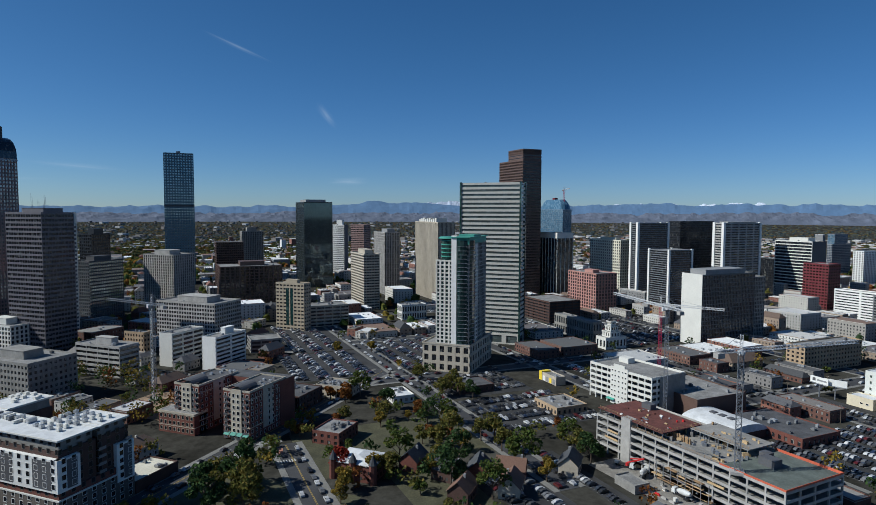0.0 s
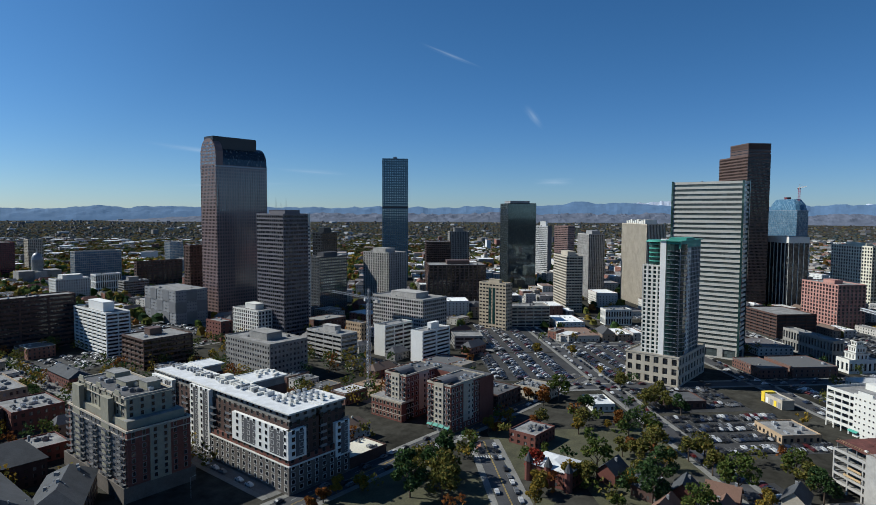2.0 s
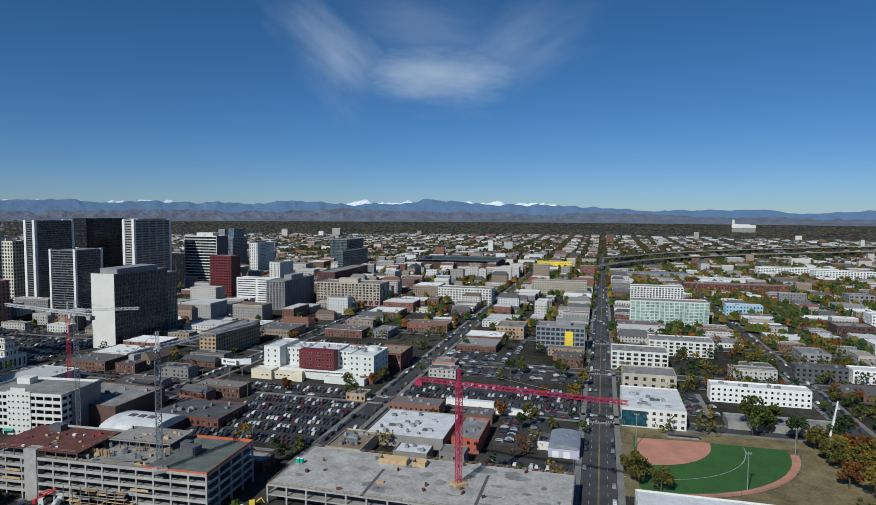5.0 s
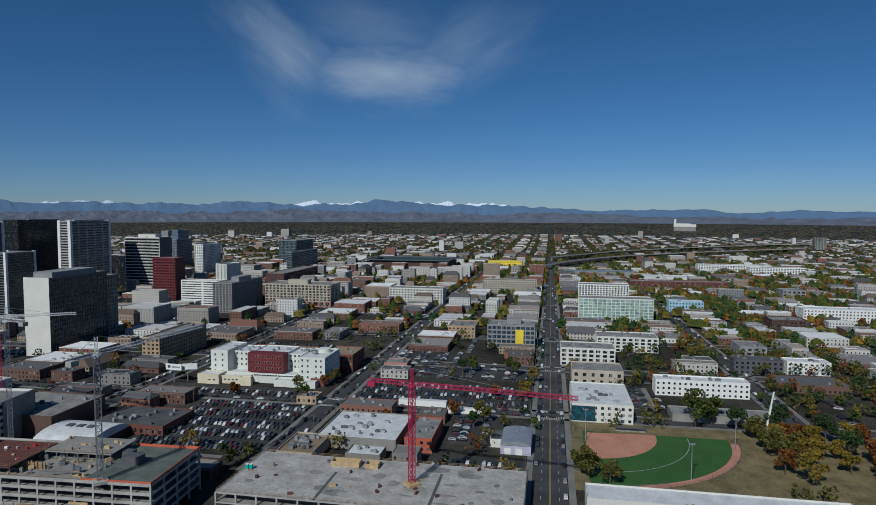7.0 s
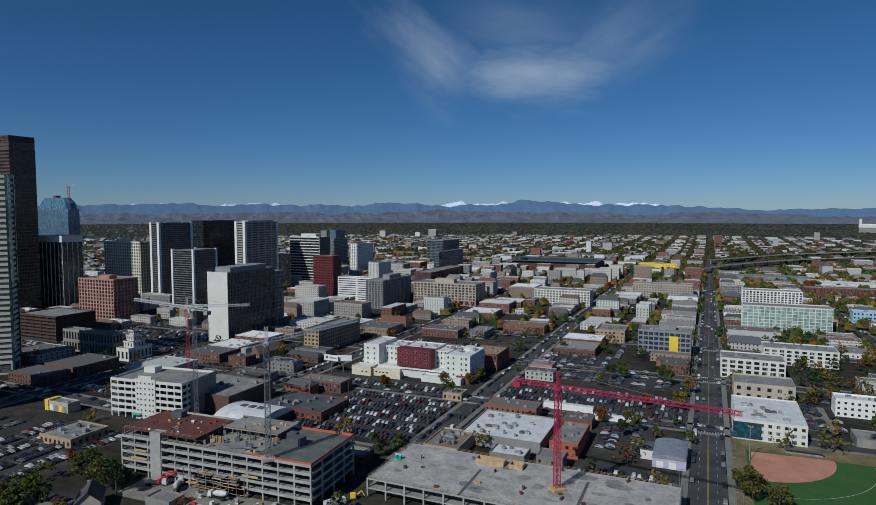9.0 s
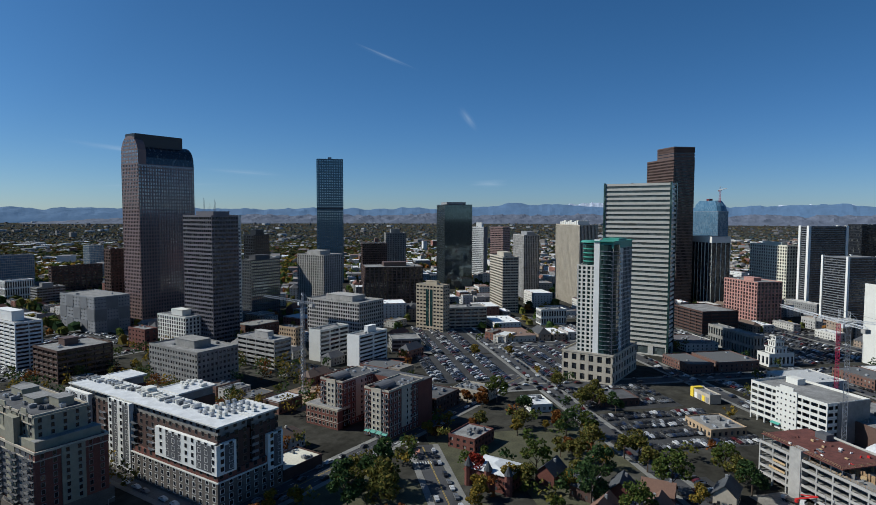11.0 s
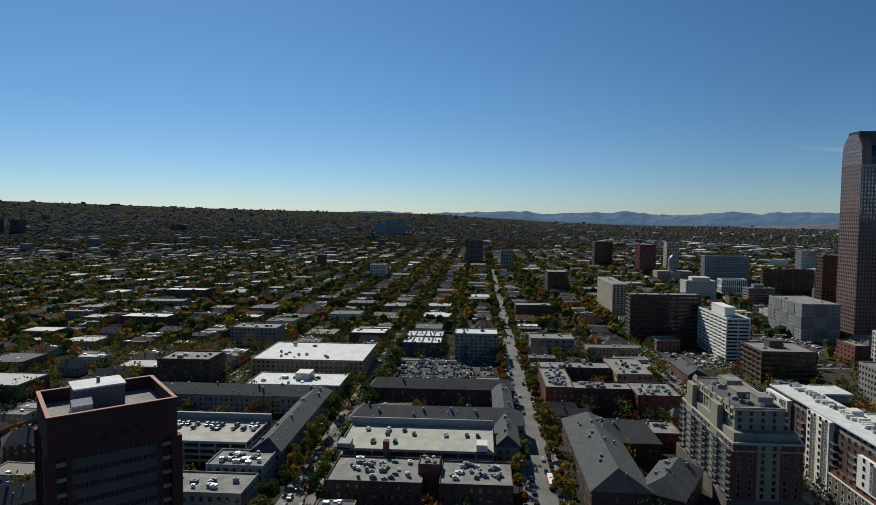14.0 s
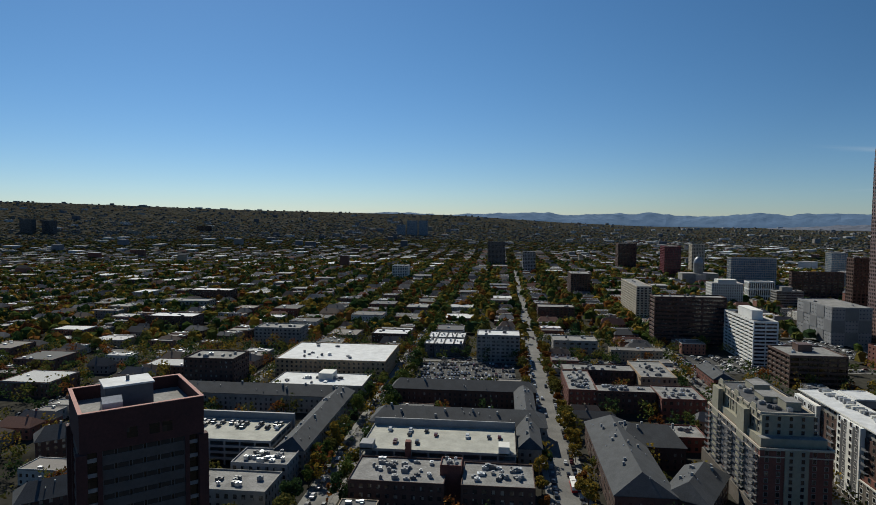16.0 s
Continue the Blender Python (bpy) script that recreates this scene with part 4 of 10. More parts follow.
tower("apartment_tower", "cream apartment slab over the trees", "building", 1596.0, -2553.0, 0, 71.6, 25.0, 51.3, M_BEIGE, G_DARK, floor=3, band=0.3, pier=0.3)
tower("apartment_tower", "brown apartment tower over the trees", "building", 1429.6, -2876.0, 0, 62.4, 25.0, 69.3, M_BRICKB, G_DARK, floor=3, band=0.3, pier=0.3)
tower("apartment_tower", "white apartment tower with blue glass", "building", 179.2, -1151.3, 0, 29.1, 25.0, 29.8, M_OFFWH, G_BLUE, floor=3, band=0.3, pier=0.3)

def by_label(text):
    return next(o for o in bpy.data.objects if o.get("label") == text)


v = by_label("very tall brown tower with a stepped top")
core, shell = Mesh(), Mesh()
for x0, h0, h1 in ((-7.2, 194.0, 209.0),):
    core.box(x0, -14.6, h0 - 1, 32.3, 14.6, h1 - 0.4)
    for k in range(4):
        shell.box(x0 - 0.3, -15.0, h0 + k * 3.9 - 0.9, 32.8, 15.0, h0 + k * 3.9 + 2.0)
    shell.box(x0 - 0.3, -15.0, h0 + 8.0, 32.8, 15.0, h1)
part("upper_glazing", core, G_BRONZE, v)
part("upper_block", shell, M_BROWN, v)
part("roof_rail", Mesh().box(0, -6, 209, 14, 6, 210.2), M_STEEL, v)
hotel = by_label("beige hotel block with green window strips")
for a in (-4.6, 0.4):
    part("green_strip", Mesh().box(a, -6.15, 5, a + 3.4, -5.7, 43), G_GREEN, hotel, "green glass window strip")

sign = by_label("white banded tower behind a darker one")
for k, (a, b) in enumerate(((-15, -12.5), (-10.5, -8.0), (-6.5, -5.2), (-3.5, 0.5), (2.0, 6.0))):
    part("sign_bar", Mesh().box(7.9, a, 110.6, 8.15, b, 115.6), M_CHAR, sign)
tall = by_label("very tall blue glass tower with a fine pale grid")
part("plant_floor_band", Mesh().box(-23.1, -22.8, 128, 23.1, 22.8, 131), M_CHAR, tall, "dark plant floor band")
for k in range(8):
    part("roof_mast", Mesh().box(-18 + 5 * k, -3, 214, -15.5 + 5 * k, 3, 216.5 + (k * 5) % 3), M_STEEL, tall)
mast = by_label("dark office tower with pale horizontal window bands")
for k in range(7):
    part("antenna", Mesh().tube(-8 + 2.6 * k, -6 + (k * 5) % 11, 0.16, 122, 127 + (k * 7) % 9, 6, 0.4), M_STEEL, mast)
glassy = by_label("blue glass tower under construction")
crown_ring = [(-41.5 + 83 * a, -11 + 22 * b) for a, b in ((0.04, 0), (0.96, 0), (1, 0.3), (1, 0.7), (0.96, 1), (0.04, 1), (0, 0.7), (0, 0.3))]
part("tapered_crown", Mesh().prism(crown_ring, 126.2, 138.0, 0.9), G_SKY, glassy)
part("tapered_crown_top", Mesh().prism([(x * 0.9, y * 0.9) for x, y in crown_ring], 138.0, 148.0, 0.72), G_SKY, glassy)
part("lift_core", Mesh().box(-6, -4, 100, 2, 4, 152), M_MAROON, glassy)
post = by_label("white stone post office with clock tower")
for w, z0, z1 in ((11.0, 9.6, 15.0), (8.0, 15.0, 20.0), (5.6, 20.0, 24.0)):
    t = Mesh().box(-w / 2, -w / 2, z0, w / 2, w / 2, z1)
    t.box(-w / 2 - 0.5, -w / 2 - 0.5, z1 - 0.7, w / 2 + 0.5, w / 2 + 0.5, z1)
    part("clock_stage", t, M_OFFWH, post)
    g = Mesh()
    for k in (-0.28, 0.0, 0.28):
        g.box(w * k - 0.5, -w / 2 - 0.06, z0 + 1.2, w * k + 0.5, w / 2 + 0.06, z1 - 1.4).box(-w / 2 - 0.06, w * k - 0.5, z0 + 1.2, w / 2 + 0.06, w * k + 0.5, z1 - 1.4)
    part("stage_window", g, G_DARK, post)
crownp = by_label("beige ribbed tower with a white crown")
for k in range(9):
    part("cooling_box", Mesh().box(-36 + 7 * k, -8, 106.2, -31 + 7 * k, 8, 110.5 + (k % 3)), M_OFFWH, crownp)

# ---- parts for the nearer buildings ----
def window_data(w, h, frame_mat, glass, cross=True):
    """A framed window pane, its face to -y, one closed shell shared by all alike windows."""
    b, m = 0.14, Mesh()
    for grow, y in ((b, 0.1), (b, -0.08), (0.0, -0.08), (0.0, -0.02)):
        m.v.extend(((-w / 2 - grow, y, -grow), (w / 2 + grow, y, -grow), (w / 2 + grow, y, h + grow), (-w / 2 - grow, y, h + grow)))
    for k in range(3):
        m.f.extend((4 * k + i, 4 * k + (i + 1) % 4, 4 * k + 4 + (i + 1) % 4, 4 * k + 4 + i) for i in range(4))
    m.f.append((12, 13, 14, 15))
    me = bpy.data.meshes.new("window")
    me.from_pydata(m.v, [], m.f)
    me.materials.append(frame_mat)
    me.materials.append(glass)
    me.polygons[len(m.f) - 1].material_index = 1
    return me


def balcony_data(w, d, rail):
    """A balcony slab with a front and side screens, standing out to -y."""
    m = Mesh()
    prof = ((0.1, -0.14), (-d, -0.14), (-d, 1.05), (-d + 0.06, 1.05), (-d + 0.06, 0.04), (0.1, 0.04))
    for x in (-w / 2, w / 2):
        m.v.extend((x, y, z) for y, z in prof)
    m.f.extend((i, (i + 1) % 6, 6 + (i + 1) % 6, 6 + i) for i in range(6))
    m.f.extend(((0, 5, 4, 1), (6, 7, 10, 11), (1, 4, 3, 2), (7, 8, 9, 10)))
    return m.data("balcony", rail)


SIDE = {"S": 0, "E": 90, "N": 180, "W": 270}


def on_side(side, hx, hy, u, z):
    """Pose on a wall of a block: u runs to the right as one looks at the wall."""
    a = radians(SIDE[side])
    off = hy if side in "SN" else hx
    c, s = math.cos(a), math.sin(a)
    return pose(c * u + s * off, s * u - c * off, z, 0, 0, SIDE[side])


def put(name, data, parent, m):
    ob = new(name, data)
    ob.parent = parent
    ob.matrix_local = m
    return ob


def slab_box(x0, y0, z0, x1, y1, z1):
    return Mesh().box(x0, y0, z0, x1, y1, z1)


def parapet(m, hx, hy, z, h=1.0, w=0.35, ox=0.0, oy=0.0):
    m.box(ox - hx, oy - hy, z, ox + hx, oy - hy + w, z + h).box(ox - hx, oy + hy - w, z, ox + hx, oy + hy, z + h)
    m.box(ox - hx, oy - hy + w, z, ox - hx + w, oy + hy - w, z + h).box(ox + hx - w, oy - hy + w, z, ox + hx, oy + hy - w, z + h)
    return m


# the tall rose granite tower with a rounded glass crown
G_VAULT = glazing("bright_window_glass", (0.13, 0.135, 0.145), (0.34, 0.34, 0.34), 0.4, 0.07, (3.1, 3.75))
G_VAULT.node_tree.nodes["Principled BSDF"].inputs["Metallic"].default_value = 0.7


def vaulted_tower():
    x, y, sx, sy, h = -409.3, -647.3, 66.3, 32.9, 173.0
    ob = thing("office_tower", pose(x, y, 0), "tall rose granite tower with a rounded dark glass crown", "building")
    take(x, y, 0, sx, sy)
    core, shell = Mesh(), Mesh()
    facade(core, shell, sx, sy, 0, h, 3.75, 3.1, 0.42, 0.4, 0.3)
    part("glazing", core, G_VAULT, ob, kind="stuff")
    part("wall", shell, M_ROSE, ob)
    n = 12
    prof = [(-sy / 2 * math.cos(math.pi * k / n), h + 22 * math.sin(math.pi * k / n) ** 0.8 if 0 < k < n else h) for k in range(n + 1)]
    low = Mesh()
    hx = sx / 2
    for (y0, z0), (y1, z1) in zip(prof, prof[1:]):
        low.poly([(-hx, y0, z0), (hx - 6, y0, z0), (hx - 6, y1, z1), (-hx, y1, z1)])
    low.poly([(-hx, yy, zz) for yy, zz in prof])
    part("crown_glass", low, G_DARK, ob, "curved dark glass crown")
    end = Mesh()
    ring = [(yy, zz + (8 if zz > h else 0)) for yy, zz in prof]
    for (y0, z0), (y1, z1) in zip(ring, ring[1:]):
        end.poly([(hx - 9, y0, z0), (hx, y0, z0), (hx, y1, z1), (hx - 9, y1, z1)])
    end.poly([(hx, yy, zz) for yy, zz in reversed(ring)])
    end.poly([(hx - 9, yy, zz) for yy, zz in ring])
    part("end_wall", end, M_ROSE, ob)
    panes = Mesh()
    for j in range(8):
        z = h + 1.0 + 3.75 * j
        for i in range(11):
            u = -sy / 2 + sy * (i + 0.5) / 11
            top = next(z0 + (z1 - z0) * (u - y0) / (y1 - y0) for (y0, z0), (y1, z1) in zip(ring, ring[1:]) if y0 <= u <= y1)
            if z + 3.0 < top:
                panes.box(hx - 0.1, u - 0.9, z, hx + 0.06, u + 0.9, z + 2.2)
    part("end_window", panes, G_VAULT, ob, kind="stuff")
    part("ridge_box", Mesh().box(-hx + 9, -9, h + 15, hx - 1, 9, h + 32).box(-hx + 9.5, -8.5, h + 32, hx - 1.5, 8.5, h + 32.5), M_BLACK, ob)
    part("ledge", Mesh().box(-hx - 0.3, sy / 2 - 0.5, h - 2, hx + 0.3, sy / 2 + 0.4, h - 0.6), M_STEEL, ob)


vaulted_tower()


# the residential tower on a stone podium
POD_WIN = window_data(1.4, 1.6, M_OFFWH, G_DARK)


def podium_tower():
    ob = thing("apartment_tower", pose(-461, -158, 0), "white and green glass apartment tower on a tan stone podium", "building")
    take(-461, -158, 0, 66, 42)
    px, py = 58.0, 38.0
    core, shell = Mesh(), Mesh()
    facade(core, shell, px, py, 0, 20.5, 7.0, 6.2, 0.35, 0.45, 0.5)
    part("podium_glazing", core, G_DARK, ob, kind="stuff")
    parapet(shell, px / 2 + 0.3, py / 2 + 0.3, 20.4, 1.2)
    part("podium_wall", shell, M_BEIGE, ob, kind="stuff")
    part("podium_roof", slab_box(-px / 2, -py / 2, 20.3, px / 2, py / 2, 20.6), M_ROOFG, ob)
    a = Mesh()
    a.prism([(-px / 2 + 0.5 + 7 * math.cos(t), -py / 2 + 1 + 7 * math.sin(t)) for t in [math.pi + k * math.pi / 8 for k in range(9)]], 0, 20.5)
    part("corner_drum", a, M_BEIGE, ob)
    # main shaft: white wall, green glass bay with balconies, curved corner
    tx, ty, h = 44.0, 13.0, 103.0
    ox, oy = 4.0, 10.5
    tower_ob = new("shaft")
    tower_ob.parent = ob
    tower_ob.location = (ox, oy, 20.4)
    core, shell = Mesh(), Mesh()
    facade(core, shell, tx, ty, 0, h - 20.4 - 6, 3.05, 3.4, 0.2, 0.22, 0.4)
    part("shaft_glazing", core, G_GREEN, tower_ob, kind="stuff")
    part("shaft_wall", shell, M_CONC, tower_ob, kind="stuff")
    part("white_wall", Mesh().box(1.0, ty / 2 - 0.6, 0, 12.0, ty / 2 + 0.25, h - 27), M_OFFWH, tower_ob)
    for k in range(24):
        for i in range(3):
            put("window", POD_WIN, tower_ob, on_side("N", 0, ty / 2 + 0.27, -10.5 + 3.6 * i, 1.2 + 3.05 * k))
    crown = Mesh()
    parapet(crown, tx / 2, ty / 2, h - 27, 5.0)
    crown.box(-tx / 2 - 1.2, -ty / 2 - 1.2, h - 22, tx / 2 + 2.0, ty / 2 + 1.2, h - 21.4)
    crown.box(-9, -6, h - 27, 9, 6, h - 20)
    part("crown", crown, M_GREENC, tower_ob, "green copper roof edge")
    fin = Mesh().box(tx / 2 - 0.4, -ty / 2 - 0.6, 0, tx / 2 + 1.2, -ty / 2 + 3.4, h - 20.4)
    part("white_fin", fin, M_WHITE, tower_ob)
    bay = Mesh()
    n = 7
    ring = [(tx / 2 - 7 + 9 * math.cos(t), ty / 2 - 7 + 9 * math.sin(t)) for t in [-0.2 + k * (math.pi / 2 + 0.4) / n for k in range(n + 1)]] + [(tx / 2 - 8, ty / 2 - 8)]
    bay.prism(ring, 0, h - 24)
    part("curved_glass_bay", bay, G_GREEN, tower_ob)
    for k in range(25):
        r = [(tx / 2 - 7 + 9.6 * math.cos(t), ty / 2 - 7 + 9.6 * math.sin(t)) for t in [-0.2 + j * (math.pi / 2 + 0.4) / n for j in range(n + 1)]] + [(tx / 2 - 8, ty / 2 - 8)]
        part("balcony", Mesh().prism(r, 1.0 + k * 3.05, 1.3 + k * 3.05), M_STEEL, tower_ob)
        part("balcony", Mesh().box(tx / 2 - 0.2, -2.6, 1.0 + k * 3.05, tx / 2 + 1.6, 5.0, 1.3 + k * 3.05), M_METAL, tower_ob)
    # lower wing to the south
    wing = new("wing")
    wing.parent = ob
    wing.location = (ox + 1, -3.2, 20.4)
    core, shell = Mesh(), Mesh()
    facade(core, shell, 38, 14, 0, 63, 3.05, 3.4, 0.3, 0.36, 0.9)
    part("wing_glazing", core, G_GREEN, wing, kind="stuff")
    part("wing_wall", parapet(shell, 19, 7, 62.8, 1.0), M_OFFWH, wing, kind="stuff")
    part("wing_roof", slab_box(-19, -7, 62.7, 19, 7, 62.9), M_ROOFG, wing)
    drum = Mesh()
    drum.tube(11, 1.5, 6.6, 63, 80, 24)
    rim = Mesh()
    for z in (66, 69, 72, 75, 78):
        rim.tube(11, 1.5, 6.8, z, z + 0.9, 24)
    part("drum_band", rim, M_GREENC, wing, kind="stuff")
    part("canopy", Mesh().tube(11, 1.0, 8.6, 80, 81.4, 24, 0.8), M_GREENC, wing, "green copper canopy")
    part("drum", drum, G_GREEN, wing, "green glass drum under the roof edge")


podium_tower()


# the long white-roofed apartment block by the street
def long_apartments():
    x, y, sx, sy, h = -174.9, -270.4, 34.3, 121.0, 35.0
    ob = thing("apartment_block", pose(x, y, 0), "long stone and brick apartment block with white bays and roof", "building")
    take(x, y, 0, sx, sy)
    take(x - 25, y - 5, 0, 30, 26)
    hx, hy = sx / 2, sy / 2
    part("base_block", slab_box(-hx, -hy, 0, hx, hy, 12.6), M_STONED, ob, "grey stone lower storeys")
    part("red_storey", slab_box(-hx + 0.4, -hy + 0.4, 12.6, hx - 0.4, hy - 0.4, 15.4), M_BRICK, ob)
    wings = ((-2.0, -hy, hx, hy), (-hx, 36.0, -2.0, hy), (-hx - 8, -14.0, -2.0, 6.0), (-hx, -hy, -2.0, -42.0))
    for k, (x0, y0, x1, y1) in enumerate(wings):
        e = 1.6 if k == 0 else 1.59
        f = e if k == 0 else 0.0
        part("upper_block", slab_box(x0 + e, y0 + e, 15.4 if k != 2 else 0.0, x1 - f, y1 - e, 30.2), M_BRICKB, ob, "dark brown brick upper storeys")
        part("top_storey", slab_box(x0 + e + 0.8, y0 + e + 0.8, 30.2, x1 - f - (0.8 if k == 0 else 0), y1 - e - 0.8, h - 0.9), M_CONCD, ob)
        part("roof", slab_box(x0 + 1.2, y0 + 1.2, h - 0.9, x1 - (1.2 if k == 0 else -1.19), y1 - 1.2, h - 0.4 + 0.004 * k), M_ROOFW, ob, "bright white membrane roof")
        part("cornice", parapet(Mesh(), (x1 - x0) / 2 - 1.0, (y1 - y0) / 2 - 1.0, h - 0.6, 0.55 + 0.004 * k, 0.4, (x0 + x1) / 2, (y0 + y1) / 2), M_OFFWH, ob)
    part("court_deck", slab_box(-hx + 0.6, -hy + 0.6, 15.4, -0.6, hy - 0.6, 15.6), M_ROOFD, ob)
    part("lift_head", slab_box(0.5, -12, h - 0.4, 5.5, -7, h + 2.6), M_OFFWH, ob)
    part("string_course", parapet(Mesh(), hx + 0.25, hy + 0.25, 12.2, 0.6, 0.5), M_OFFWH, ob)
    # white bays: (side, from, to, bottom, top)
    bays = (("E", 18.0, 60.6, 15.4, 28.0), ("E", -20.0, -2.0, 3.0, 34.0), ("E", -60.0, -38.0, 12.0, 32.5), ("N", -17.2, -8.0, 15.4, 28.0), ("N", 8.5, 17.0, 9.0, 25.0))
    for side, u0, u1, z0, z1 in bays:
        b = Mesh()
        lo, hi = (u0, u1)
        if side == "E":
            b.box(hx - 2, lo, z0, hx + 0.3, hi, z1)
        else:
            b.box(-hi, hy - 2, z0, -lo, hy + 0.3, z1)
        part("white_bay", b, M_WHITE, ob)
        n = 2 if u1 - u0 > 15 else 1
        for k in range(n):
            c = u0 + (u1 - u0) * (k + 0.62) / n
            w = (u1 - u0) / n * 0.24
            dark = Mesh()
            if side == "E":
                dark.box(hx - 1, c - w, z0 + 0.8, hx + 0.36, c + w, z1 - 0.8)
            else:
                dark.box(-c - w, hy - 1, z0 + 0.8, -c + w, hy + 0.36, z1 - 0.8)
            part("dark_bay", dark, M_DKGREY, ob, "slate grey strip between white bays")
    win = window_data(1.7, 1.9, M_WHITE, G_DARK)
    win_d = window_data(1.6, 1.9, M_STONED, G_HOME)
    bal = balcony_data(3.4, 1.6, M_STEEL)
    for k in range(11):
        z = 1.0 + k * 3.1
        for side, half in (("E", hy), ("N", hx)):
            n = 27 if side == "E" else 8
            for i in range(n):
                u = -half + 2.2 + (2 * half - 4.4) * i / (n - 1)
                inbay = any(s == side and a < u < b and z0 < z + 1 < z1 for s, a, b, z0, z1 in bays)
                deep = 0.32 if inbay else 0.0 if z < 11.5 else -0.4 if z < 14 else -1.6 if z < 29 else -2.4
                m = on_side(side, hx + deep, hy + deep, u, z + 0.4)
                put("window", win if (inbay or z < 11.5) else win_d, ob, m)
                if not inbay and z > 14.5 and i % 3 == 1 and k < 9:
                    put("balcony", bal, ob, on_side(side, hx - 1.6, hy - 1.6, u, z - 0.3))
    rng = random.Random(5)
    for k in range(34):                                  # a long spine of condensers on the white roof
        u = Mesh()
        cx, cy = rng.uniform(3.5, 6.5), -56 + k * 2.6
        ln = rng.uniform(1.2, 2.8)
        u.box(cx - ln, cy - 0.6, h - 0.1, cx + ln, cy + 0.6, h + rng.uniform(0.7, 1.5)).box(cx - ln + 0.2, cy - 0.4, h - 0.4, cx + ln - 0.2, cy + 0.4, h - 0.1)
        part("roof_unit", u, rng.choice((M_METAL, M_OFFWH, M_UNIT)), ob)
    for k in range(26):
        cx, cy = -11 + (k % 6) * 3.7 + rng.uniform(-0.5, 0.5), 36 + (k // 6) * 4.4 + rng.uniform(-0.6, 0.6)
        part("roof_unit", Mesh().box(cx - 0.8, cy - 0.8, h - 0.2, cx + 0.8, cy + 0.8, h + 1.0).tube(cx, cy, 0.55, h + 1.0, h + 1.2, 8), rng.choice((M_OFFWH, M_METAL)), ob)
    for k in range(10):
        cx, cy = rng.uniform(-hx - 5, -4), rng.uniform(-11, 3)
        part("roof_unit", Mesh().box(cx - 0.9, cy - 0.9, h - 0.4, cx + 0.9, cy + 0.9, h + 0.9), M_OFFWH, ob)


long_apartments()


